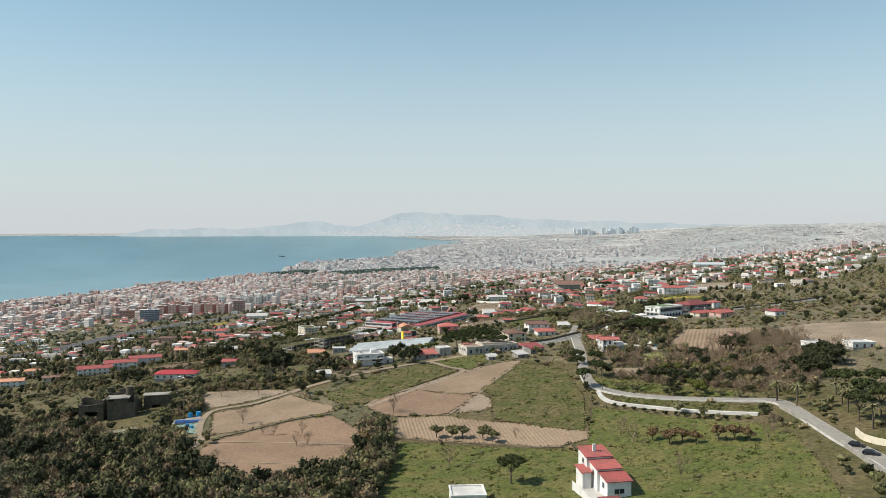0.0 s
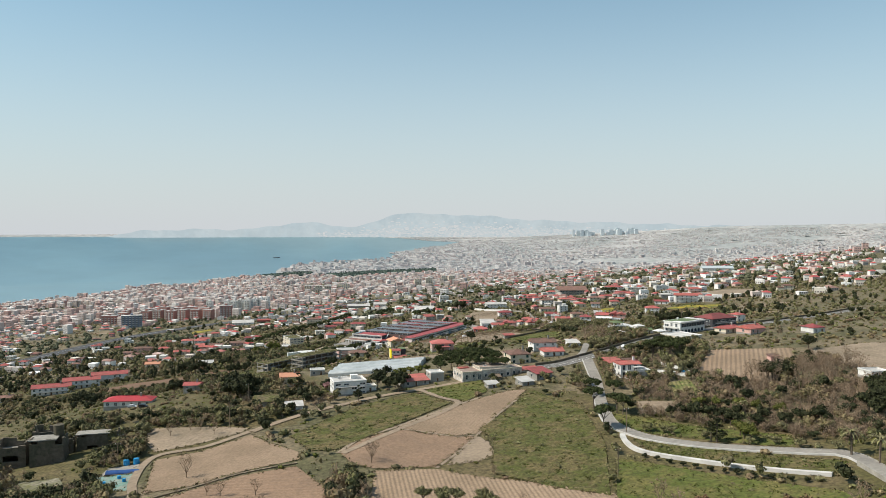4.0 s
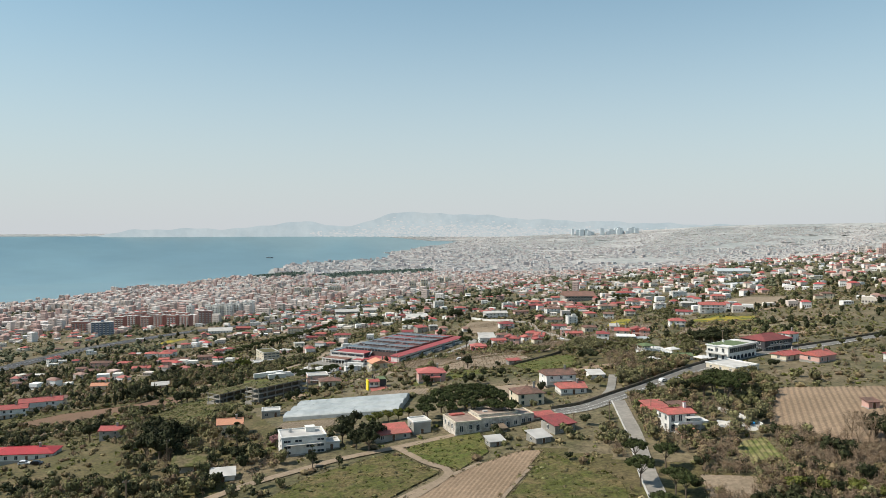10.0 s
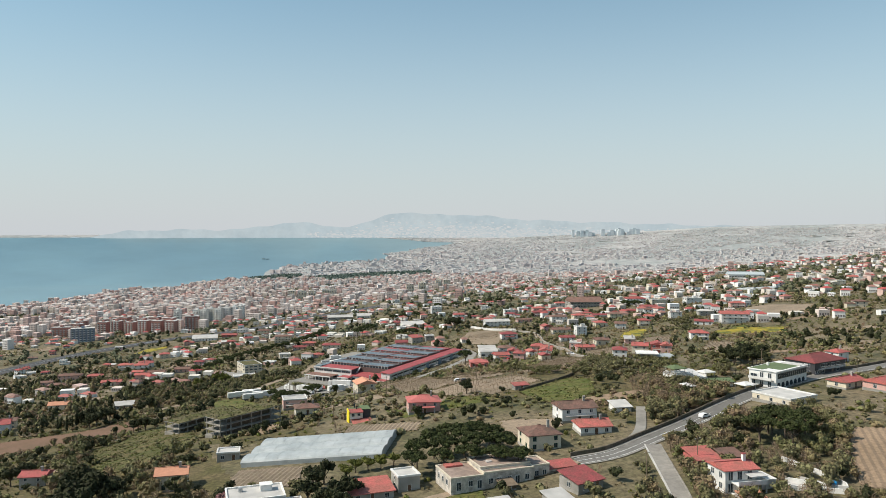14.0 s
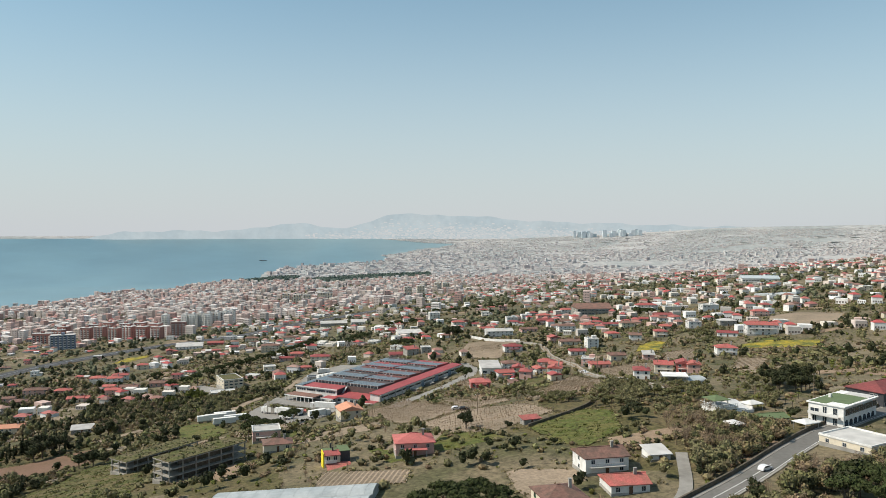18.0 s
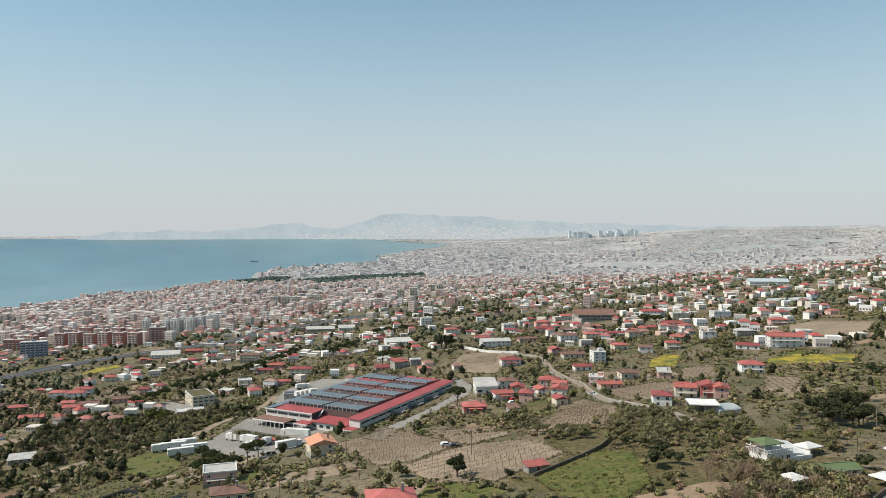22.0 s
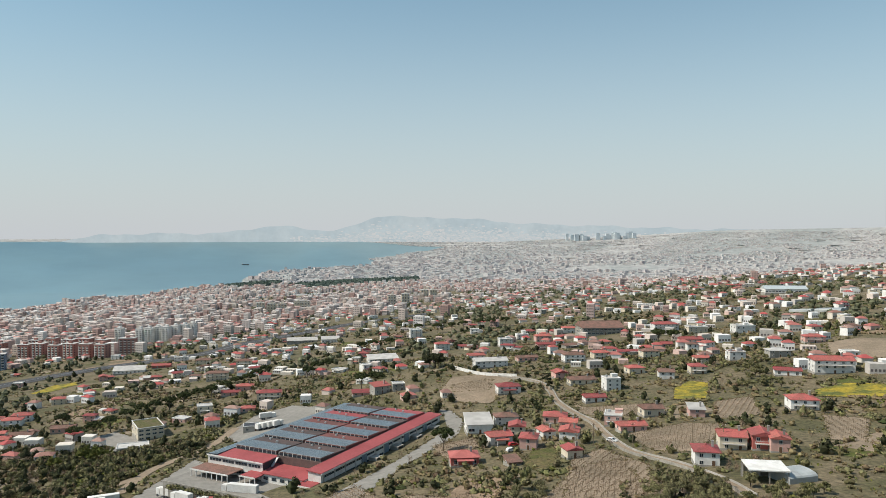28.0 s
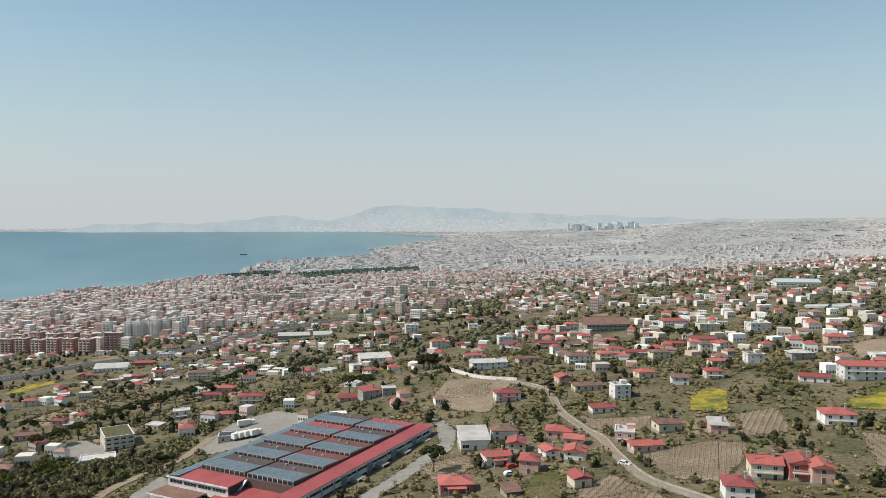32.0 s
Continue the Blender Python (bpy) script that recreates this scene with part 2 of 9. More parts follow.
def boxes(name, items, mat, parent=None):
    """One mesh of several boxes that belong to one part; each item is x0, y0, z0, x1, y1, z1."""
    v, f = [], []
    for it in items:
        o = len(v)
        v += box_v(*it)
        f += [tuple(o + i for i in q) for q in BOX_F]
    return mesh_object(name, v, f, mat, parent)


def prism(name, ring, z0, z1, mat, parent=None, inset=0.0):
    """An upright prism over a ring of corners (counter-clockwise), its top drawn in by inset."""
    n = len(ring)
    cx, cy = sum(p[0] for p in ring) / n, sum(p[1] for p in ring) / n
    low = [(x, y, z0) for x, y in ring]
    high = [(cx + (x - cx) * (1 - inset), cy + (y - cy) * (1 - inset), z1) for x, y in ring]
    faces = [tuple(range(n - 1, -1, -1)), tuple(range(n, 2 * n))] + [(i, (i + 1) % n, n + (i + 1) % n, n + i) for i in range(n)]
    return mesh_object(name, low + high, faces, mat, parent)


def thing(name, x, y, z, turn=0.0, label="", category="", group="", kind=""):
    ob = new(name)
    ob.empty_display_size = 0.5
    ob.matrix_basis = pose(x, y, z, 0, 0, turn)
    return tagged(ob, label, category, group, kind)


def inside(poly, px, py):
    c = np.zeros(np.shape(px), bool)
    n = len(poly)
    for i in range(n):
        (xa, ya), (xb, yb) = poly[i], poly[i - 1]
        if ya == yb:
            continue
        c ^= ((ya > py) != (yb > py)) & (px < (xb - xa) * (py - ya) / (yb - ya) + xa)
    return c


# ---- ground, sea ----
def polar_sheet(name, radii, angles, height, mat, keep=None):
    r, a = np.meshgrid(radii, angles, indexing="ij")
    x, y = MID[0] + r * np.sin(a), MID[1] + r * np.cos(a)
    z = height(x, y)
    vx, vy, vz = drawn(x, y, z)
    nr, na = r.shape
    idx = np.arange(nr * na).reshape(nr, na)
    q = np.stack([idx[:-1, :-1], idx[1:, :-1], idx[1:, 1:], idx[:-1, 1:]], -1).reshape(-1, 4)[:, ::-1]
    if keep is not None:
        k = keep(x, y)
        q = q[k.ravel()[q].any(1)]
    me = array_mesh(name, np.stack([vx.ravel(), vy.ravel(), vz.ravel()], 1), q, mat)
    me.polygons.foreach_set("use_smooth", [True] * len(me.polygons))
    return new(name, me)


ANG = np.concatenate([np.radians(np.arange(-180, -48, 4.0)), np.radians(np.arange(-48, 48, 0.3)), np.radians(np.arange(48, 180.1, 4.0))])
RAD = np.concatenate([[0.5], np.geomspace(20, 3200, 190), np.linspace(3300, 26000, 70)])


def coast(x, y):
    """Metres inland of the shore; the shore has small bays."""
    s = (x + 1257) * 0.958 - (y - 2130) * 0.287
    u = (x + 1257) * 0.287 + (y - 2130) * 0.958
    w = 35 * np.sin(u / 310.0) + 22 * np.sin(u / 97.0 + 1.3) + 9 * np.sin(u / 31.0)
    bow = -0.33 * np.maximum(u - 1450, 0) + 0.22 * np.maximum(u - 2300, 0) + 260 * np.exp(-((u - 3600) / 700.0) ** 2)
    dx, dy = np.asarray(x, float) - MID[0], np.asarray(y, float) - MID[1]
    turn = np.clip(-np.arctan2(dx, np.maximum(dy, 1.0)) / 0.10, 0, 1)   # the far shore lies deeper towards the open bay
    far = np.maximum(np.hypot(dx, dy) - 10800 - 4700 * turn * turn * (3 - 2 * turn), 0) * 3.2
    return s + w - bow + far


def ground_height(x, y):
    c = coast(x, y)
    dx, dy = np.asarray(x, float) - MID[0], np.asarray(y, float) - MID[1]
    inland = np.clip((np.hypot(dx, dy) - 4500) / 11000, 0, 1.3) * np.clip((np.arctan2(dx, np.maximum(dy, 1.0)) - 0.06) / 0.3, 0, 1)
    z = land(x, y) + 150 * inland   # the far plain climbs gently away from the coast
    return np.where(c > 0, np.maximum(np.minimum(z, 2 + c * 0.12), 1.5), np.maximum(c * 0.2, -25))


ground = polar_sheet("ground", RAD, ANG, ground_height, M["ground"], keep=lambda x, y: coast(x, y) > -150)
tagged(ground, "hillside of dry grass and earth falling to the coastal plain", "ground", kind="structure")
sea = polar_sheet("water", np.concatenate([np.geomspace(900, 3200, 60), np.linspace(3300, 46000, 90)]), np.radians(np.arange(-75, 30, 0.5)), lambda x, y: np.zeros_like(x), M["sea"], keep=lambda x, y: coast(x, y) < 120)
tagged(sea, "calm blue-green water of a wide bay", "sea", kind="structure")


KEEP_OUT, LINES, SPOTS, GREENS = [], [], [], []


def patch(name, corners, mat, label, category, lift=0.12, step=4.0, kind="structure", ridge=None, bumpy=0.0, block=True):
    """A sheet draped over the ground inside a polygon. ridge: (heading in degrees, spacing, height) of furrows."""
    poly = [tuple(c) for c in corners]
    if block:
        KEEP_OUT.append(poly)
        if mat in (M["grass"], M["meadow"]):
            GREENS.append((poly, mat == M["grass"]))
    cx, cy = np.mean([p[0] for p in poly]), np.mean([p[1] for p in poly])
    turn = radians(ridge[0]) if ridge else 0.0
    c, s = math.cos(turn), math.sin(turn)
    loc = [((x - cx) * c + (y - cy) * s, -(x - cx) * s + (y - cy) * c) for x, y in poly]
    x0, x1 = min(p[0] for p in loc), max(p[0] for p in loc)
    y0, y1 = min(p[1] for p in loc), max(p[1] for p in loc)
    sy = ridge[1] / 4 if ridge else step
    xs, ys = np.linspace(x0, x1, max(2, int((x1 - x0) / step) + 2)), np.linspace(y0, y1, max(2, int((y1 - y0) / sy) + 2))
    if ridge:   # rows in step with the furrows
        ys = np.arange(math.floor(y0 / sy), math.ceil(y1 / sy) + 1) * sy
    gx, gy = np.meshgrid(xs, ys, indexing="ij")
    wx, wy = cx + gx * c - gy * s, cy + gx * s + gy * c
    ok = inside(loc, gx, gy)
    nx, ny = gx.shape
    idx = np.arange(nx * ny).reshape(nx, ny)
    q = np.stack([idx[:-1, :-1], idx[1:, :-1], idx[1:, 1:], idx[:-1, 1:]], -1).reshape(-1, 4)
    q = q[ok.ravel()[q].sum(1) >= 1]
    # the rim's corners that lie outside move onto the nearest edge
    used = np.zeros(nx * ny, bool)
    used[q.ravel()] = True
    out = np.where(used & ~ok.ravel())[0]
    fx, fy = gx.ravel().copy(), gy.ravel().copy()
    px, py = fx[out], fy[out]
    best, bx, by = np.full(len(out), 1e18), px.copy(), py.copy()
    for i in range(len(loc)):
        (xa, ya), (xb, yb) = loc[i - 1], loc[i]
        k = np.clip(((px - xa) * (xb - xa) + (py - ya) * (yb - ya)) / max((xb - xa) ** 2 + (yb - ya) ** 2, 1e-9), 0, 1)
        ex, ey = xa + k * (xb - xa), ya + k * (yb - ya)
        dd = (px - ex) ** 2 + (py - ey) ** 2
        m = dd < best
        best[m], bx[m], by[m] = dd[m], ex[m], ey[m]
    fx[out], fy[out] = bx, by
    gx, gy = fx.reshape(nx, ny), fy.reshape(nx, ny)
    wx, wy = cx + gx * c - gy * s, cy + gx * s + gy * c
    z = drawn(wx, wy, land(wx, wy))[2] + lift
    if ridge:
        z = z + ridge[2] * (0.5 + 0.5 * np.cos(2 * np.pi * gy / ridge[1]))
    if bumpy:
        rr = np.random.RandomState(int(abs(cx * 7 + cy)) % 9999)
        z = z + bumpy * rr.rand(*z.shape)
    me = array_mesh(name, np.stack([wx.ravel(), wy.ravel(), z.ravel()], 1), q, mat)
    return tagged(new(name, me), label, category, kind=kind)


def smooth_line(pts, step=3.0):
    """Points along a smooth curve through pts."""
    p = [np.array(q, float) for q in pts]
    p = [2 * p[0] - p[1]] + p + [2 * p[-1] - p[-2]]
    out = []
    for i in range(1, len(p) - 2):
        n = max(2, int(np.linalg.norm(p[i + 1] - p[i]) / step))
        for k in range(n):
            t = k / n
            out.append(0.5 * (2 * p[i] + (p[i + 1] - p[i - 1]) * t + (2 * p[i - 1] - 5 * p[i] + 4 * p[i + 1] - p[i + 2]) * t * t + (3 * p[i] - p[i - 1] - 3 * p[i + 1] + p[i + 2]) * t ** 3))
    out.append(p[-2])
    return np.array(out)


def ribbon(name, pts, width, mat, label, category, lift=0.2, thick=0.0, side=0.0, kind="structure", parent=None, step=3.0):
    """A strip along a line, draped; thick: a raised kerb or wall of that height. side: metres to the right of the line."""
    p = smooth_line(pts, step)
    LINES.append((p, width / 2 + abs(side)))
    d = np.gradient(p, axis=0)
    d /= np.maximum(np.linalg.norm(d, axis=1), 1e-6)[:, None]
    nrm = np.stack([d[:, 1], -d[:, 0]], 1)
    a, b = p + nrm * (side - width / 2), p + nrm * (side + width / 2)
    mid = p + nrm * side
    zm = drawn(mid[:, 0], mid[:, 1], land(mid[:, 0], mid[:, 1]))[2]
    za = np.maximum(zm, drawn(a[:, 0], a[:, 1], land(a[:, 0], a[:, 1]))[2]) + lift
    zb = np.maximum(zm, drawn(b[:, 0], b[:, 1], land(b[:, 0], b[:, 1]))[2]) + lift
    n = len(p)
    if thick:
        zt = np.maximum(za, zb) + thick
        v = np.concatenate([np.c_[a, za - lift - 0.6], np.c_[a, zt], np.c_[b, zt], np.c_[b, zb - lift - 0.6]])
        f = []
        for i in range(n - 1):
            for k in range(3):
                f.append((k * n + i, k * n + i + 1, (k + 1) * n + i + 1, (k + 1) * n + i))
        f += [(0, n, 2 * n, 3 * n), (4 * n - 1, 3 * n - 1, 2 * n - 1, n - 1)]
        ob = mesh_object(name, v, f, mat, parent)
    else:
        v = np.concatenate([np.c_[a, za], np.c_[b, zb]])
        f = [(i, n + i, n + i + 1, i + 1) for i in range(n - 1)]
        ob = mesh_object(name, v, f, mat, parent)
    return tagged(ob, label, category, kind=kind)

# ---- fields, meadows and yards ----
M["redsoil"] = material("reddish_ploughed_soil", (0.24, 0.160, 0.106), 0.95, 0.25, 1.1, 0.05, second=(0.20, 0.135, 0.09))
M["cropland"] = material("green_rows_on_earth", (0.20, 0.175, 0.08), 0.95, 0.3, 0.9, 0.3, second=(0.10, 0.115, 0.03))
M["darksoil"] = material("dark_reddish_soil", (0.17, 0.10, 0.065), 0.95, 0.25, 0.9, 0.06, second=(0.135, 0.085, 0.05))
patch("bare_plot", [(30.6, 458.2), (35.8, 459.7), (52.6, 454.0), (51.8, 446.0), (42.5, 440.5), (35.7, 434.2), (32.3, 442.2)], M["tilled"], "bare beige yard between houses and pine grove", "field")
patch("ploughed_field", [(-85.4, 254.7), (-84.3, 270.3), (-59.7, 288.2), (-43.6, 293.4), (-30.6, 272.2), (-28.0, 245.2), (-31.4, 227.9), (-49.2, 228.6), (-55.4, 224.9), (-65.4, 226.4), (-76.3, 235.9)], M["redsoil"], "reddish ploughed field with fine furrows beside a wood", "field", ridge=(-14, 1.2, 0.14), step=2.0)
patch("ploughed_field", [(-91.0, 294.3), (-96.0, 312.2), (-81.3, 316.7), (-67.2, 330.9), (-58.7, 320.1), (-45.7, 307.8), (-43.4, 299.7), (-60.5, 292.2), (-74.9, 282.1), (-87.3, 280.2)], M["soil"], "strip of pale ploughed earth along a farm track", "field", ridge=(72, 1.3, 0.12), step=2.0)
patch("bare_plot", [(-110.8, 339.6), (-114.5, 357.3), (-85.3, 347.5), (-70.4, 340.7), (-72.8, 334.7), (-84.2, 327.0), (-99.5, 321.6)], M["tilled"], "bare earth plot with a few young fruit trees", "field", step=2.0)
patch("ploughed_field", [(-13.5, 327.9), (4.1, 346.9), (20.2, 363.0), (32.0, 371.5), (39.5, 371.9), (33.4, 358.1), (23.0, 336.1), (15.2, 315.8), (7.7, 314.9)], M["soil"], "long wedge of pale brown ploughed field between meadows", "field", ridge=(68, 1.3, 0.13), step=2.0)
patch("ploughed_field", [(-30.7, 303.7), (-25.0, 316.7), (-13.4, 326.4), (7.7, 313.4), (14.6, 313.2), (8.3, 299.4), (0.8, 285.6), (-18.1, 287.1), (-26.1, 293.7)], M["redsoil"], "darker end of the ploughed wedge, furrowed crosswise", "field", ridge=(5, 1.2, 0.08), step=2.0)
ribbon("field_balk", [(-14.1, 327.4), (-3.0, 321.0), (7.5, 314.2), (14.5, 314.2)], 0.8, M["track"], "narrow trodden balk between two ploughed parts", "balk", lift=0.22)
ribbon("field_balk", [(-31.4, 303.7), (-25.6, 317.4), (-13.9, 328.6), (3.6, 347.6), (19.6, 363.8)], 1.6, M["track"], "pale earth edge of the ploughed wedge", "balk", lift=0.2)
ribbon("field_balk", [(1.4, 284.6), (9.0, 299.2), (15.8, 315.2), (23.6, 335.8), (34.0, 357.8)], 1.1, M["track"], "bare earth edge below the meadow", "balk", lift=0.2)
ribbon("field_balk", [(-84.3, 270.4), (-58.4, 262.8), (-31.0, 255.0)], 1.0, M["track"], "thin balk across the reddish field", "balk", lift=0.27)
ribbon("field_balk", [(-80.1, 247.8), (-55.2, 240.0), (-30.2, 232.2)], 0.7, M["track"], "second balk across the reddish field", "balk", lift=0.27)
patch("ploughed_field", [(-18.1, 285.4), (1.6, 283.6), (13.7, 275.8), (34.2, 266.0), (49.7, 255.9), (50.0, 251.6), (47.7, 245.6), (38.4, 240.8), (31.1, 241.6), (21.6, 246.6), (0.7, 253.6), (-11.7, 259.3), (-16.5, 261.1)], M["soil"], "narrow ploughed field with a row of olive trees", "field", ridge=(98, 1.3, 0.14), step=2.0)
patch("bare_plot", [(15.6, 313.7), (19.0, 307.3), (20.2, 294.8), (15.2, 288.7), (4.4, 286.6), (9.2, 299.4)], M["track"], "trodden bare earth beside the ploughed field", "field", step=2.0)
patch("meadow", [(-14.7, 254.2), (8.9, 245.8), (44.5, 234.1), (37.5, 192.2), (40.8, 169.6), (-19.8, 181.9), (-16.2, 217.0)], M["grass"], "lush green meadow behind a stone bank", "meadow", bumpy=0.3, step=1.5)
patch("meadow", [(40.4, 369.8), (56.4, 344.4), (56.3, 297.0), (48.3, 254.6), (35.5, 262.8), (18.6, 277.2), (20.8, 310.4), (16.1, 319.6), (27.4, 340.2)], M["meadow"], "rough green meadow beside the ploughed wedge", "meadow", bumpy=0.4, step=1.6)
patch("meadow", [(-51.8, 325.4), (-31.9, 359.1), (-8.7, 377.2), (7.4, 357.4), (-17.1, 326.5), (-33.0, 306.6), (-41.1, 307.6)], M["meadow"], "brownish meadow of tall weeds along the lane", "meadow", bumpy=0.4, step=1.6)
patch("meadow", [(0.7, 387.6), (21.0, 393.3), (22.5, 372.2), (12.9, 358.4), (-5.4, 376.0)], M["grass"], "bright green patch of clover behind the long farmhouse", "meadow", bumpy=0.25, step=1.5)
patch("lawn", [(56.8, 282.7), (65.9, 275.0), (102.2, 240.3), (105.6, 223.0), (99.0, 192.8), (85.9, 153.4), (36.3, 170.8), (45.9, 236.8)], M["grass"], "broad grassy hollow below the walled road", "meadow", bumpy=0.35, step=1.6)
patch("lawn", [(65.5, 299.3), (115.0, 259.5), (106.3, 250.0), (84.8, 266.5), (69.2, 282.6)], M["meadow"], "grass verge between road and low white wall", "meadow", lift=0.1)
patch("lawn", [(63.9, 331.0), (76.9, 321.2), (86.8, 308.1), (112.2, 286.6), (108.0, 275.8), (91.6, 287.9), (67.4, 307.8)], M["grass"], "mown grass bank above the road", "meadow", lift=0.1)
patch("ploughed_field", [(136.1, 422.3), (171.1, 411.8), (163.0, 393.0), (136.0, 352.6), (129.3, 355.3), (121.7, 366.2), (114.3, 378.4), (127.2, 406.9)], M["soil"], "rectangular ploughed field with straight furrows", "field", ridge=(69, 2.0, 0.26), step=2.0)
patch("crop_plot", [(97.3, 365.0), (106.4, 367.2), (104.1, 340.1), (97.1, 340.3), (91.3, 346.7)], M["cropland"], "small plot of green crop rows on yellow earth", "field", ridge=(80, 1.6, 0.3), step=2.0)
patch("bare_plot", [(78.3, 343.0), (92.1, 338.1), (88.0, 325.0), (75.6, 327.0)], M["tilled"], "small bare earth plot among shrubs", "field")
patch("bare_plot", [(168.8, 402.1), (203.4, 410.8), (234.0, 395.5), (238.9, 369.8), (206.1, 318.7), (175.1, 334.9), (171.9, 369.5)], M["tilled"], "wide bare brown field on the upper slope", "field")
patch("meadow", [(42.6, 505.4), (65.8, 526.7), (76.0, 520.1), (72.1, 491.6), (57.7, 475.5), (49.0, 481.5)], M["grass"], "green triangular meadow beside a lane wall", "meadow", bumpy=0.3, step=1.6)
patch("meadow", [(-138.5, 510.9), (-134.4, 556.7), (-125.3, 583.4), (-90.1, 504.9), (-93.1, 448.8), (-110.8, 450.6)], M["meadow"], "green terrace below the unfinished buildings", "meadow", bumpy=0.3, step=2.0)
patch("bare_plot", [(-216.2, 583.2), (-180.3, 587.1), (-156.3, 607.6), (-139.2, 569.8), (-177.8, 549.1), (-211.8, 543.3), (-235.0, 562.7)], M["darksoil"], "curving strip of bare reddish earth", "field")
patch("meadow", [(-131.1, 647.8), (-113.8, 656.2), (-90.3, 610.8), (-93.2, 591.4), (-113.7, 609.7)], M["grass"], "small green lawn beside parked trailers", "meadow", bumpy=0.2, step=1.6)
patch("meadow", [(59.9, 649.4), (70.3, 653.5), (65.9, 620.1), (57.8, 607.7), (54.0, 628.6)], M["meadow"], "yellowing grass plot between farmhouses", "meadow", bumpy=0.2, step=1.6)
patch("flower_field", [(203.3, 715.8), (222.5, 724.6), (250.7, 706.7), (238.0, 687.8), (212.0, 694.5), (197.4, 703.0)], M["yellow_flowers"], "field of bright yellow flowers among houses", "flower field", bumpy=0.3, step=1.6)
patch("flower_field", [(146.9, 746.5), (160.0, 762.2), (166.6, 753.3), (152.6, 715.9), (137.7, 720.1)], M["yellow_flowers"], "small square of yellow flowers between gardens", "flower field", bumpy=0.3, step=1.6)
patch("flower_field", [(-330.4, 1034.0), (-331.3, 1076.8), (-313.3, 1088.7), (-304.6, 1067.9), (-314.8, 1028.1)], M["yellow_flowers"], "strip of yellow flowers beside the motorway", "flower field", bumpy=0.3, step=2)
patch("bare_plot", [(277.9, 845.8), (303.0, 851.6), (323.6, 815.3), (288.2, 762.6), (265.2, 780.8), (257.3, 801.6)], M["tilled"], "dark bare field behind white houses", "field")
patch("bare_plot", [(28.4, 815.6), (36.2, 848.1), (71.8, 840.0), (71.3, 819.2), (54.5, 762.4), (34.0, 779.9)], M["tilled"], "terraced vegetable beds of brown earth", "field", ridge=(30, 2.2, 0.2))
patch("yard", [(-16.8, 617.4), (30.0, 722.7), (28.8, 753.1), (24.6, 770.0), (33.4, 759.0), (38.7, 733.9), (34.5, 707.4), (11.1, 658.9), (-2.6, 611.3), (-6.6, 594.9)], M["yard"], "pale concrete apron along the factory's long side", "yard", lift=0.15, step=2.0)
patch("yard", [(-99.7, 660.9), (-93.9, 735.2), (-72.2, 705.2), (-62.5, 681.0), (-34.6, 634.0), (-48.0, 610.8), (-56.0, 597.9), (-68.9, 618.2), (-87.1, 633.3)], M["yard"], "grey factory forecourt with parked lorries", "yard", lift=0.15, step=2.0)
patch("yard", [(-94.2, 785.0), (-86.2, 829.7), (-65.0, 841.4), (-36.5, 814.2), (-50.1, 788.2), (-63.2, 770.0), (-81.2, 764.1)], M["yard"], "concrete yard behind the factory with parked vans", "yard", lift=0.15, step=2.0)


# ---- roads ----
MAIN = [(49.5, 409.8), (61.4, 413.6), (75.5, 424.5), (92.7, 438.5), (115.0, 459.6), (132.8, 475.2), (164.9, 498.7), (190.4, 511.6), (220.1, 528.8), (251.1, 546.7), (290.0, 566.0)]
DRIVE = [(74.2, 419.2), (72.0, 397.3), (70.2, 380.1), (67.8, 364.5), (65.4, 349.0), (63.4, 331.4), (63.0, 318.0), (66.5, 306.4), (73.1, 296.5), (84.7, 286.4), (96.2, 278.7), (109.2, 270.4), (118.1, 262.4), (116.8, 236.0), (114.5, 212.3), (113.1, 190.1), (108.8, 167.2)]
LANE = [(-68.0, 335.0), (-62.7, 342.3), (-49.5, 356.2), (-36.0, 366.0), (-23.6, 374.6), (-6.9, 382.4), (13.3, 392.4), (27.2, 398.4), (38.8, 402.4), (49.5, 409.8)]
TOWN = [(64.3, 836.4), (83.7, 804.7), (87.5, 776.9), (86.4, 745.3), (90.0, 707.7), (92.6, 691.1), (91.6, 662.0), (92.1, 627.5), (100.4, 600.5), (105.1, 577.0), (105.7, 560.6)]
MOTORWAY = [(-499.8, 732.4), (-481.5, 814.1), (-446.2, 861.3), (-434.0, 976.0), (-404.6, 1089.5), (-334.3, 1181.3), (-241.4, 1233.8), (-208.3, 1320.0), (-134.4, 1408.5), (-77.4, 1480.7), (23.3, 1525.7)]
ribbon("road", MAIN, 5.6, M["asphalt"], "grey asphalt road with white edge lines", "road", lift=0.25)
ribbon("pavement", MAIN, 1.1, M["yard"], "pale concrete pavement along the road", "pavement", lift=0.25, thick=0.12, side=-3.45)
ribbon("verge", MAIN, 0.7, M["concrete"], "grey concrete gutter along the road", "gutter", lift=0.25, side=3.2)
ribbon("road", DRIVE, 4.4, M["paleroad"], "curving grey estate road between lawns", "road", lift=0.25)
ribbon("road", LANE, 3.4, M["track"], "pale narrow lane along hedges", "lane", lift=0.3)
ribbon("road", TOWN, 2.6, M["track"], "narrow winding village street between walls", "road", lift=0.3)
ribbon("motorway", MOTORWAY, 27.0, M["motorway"], "motorway crossing the plain below the town", "road", lift=0.4, step=8)
ribbon("farm_track", [(-6.9, 382.4), (2.9, 366.3), (9.9, 356.8), (0.6, 340.7), (-9.7, 329.0), (-19.3, 316.9), (-30.0, 302.8)], 2.6, M["track"], "earth track along the field's edge", "track", lift=0.3)
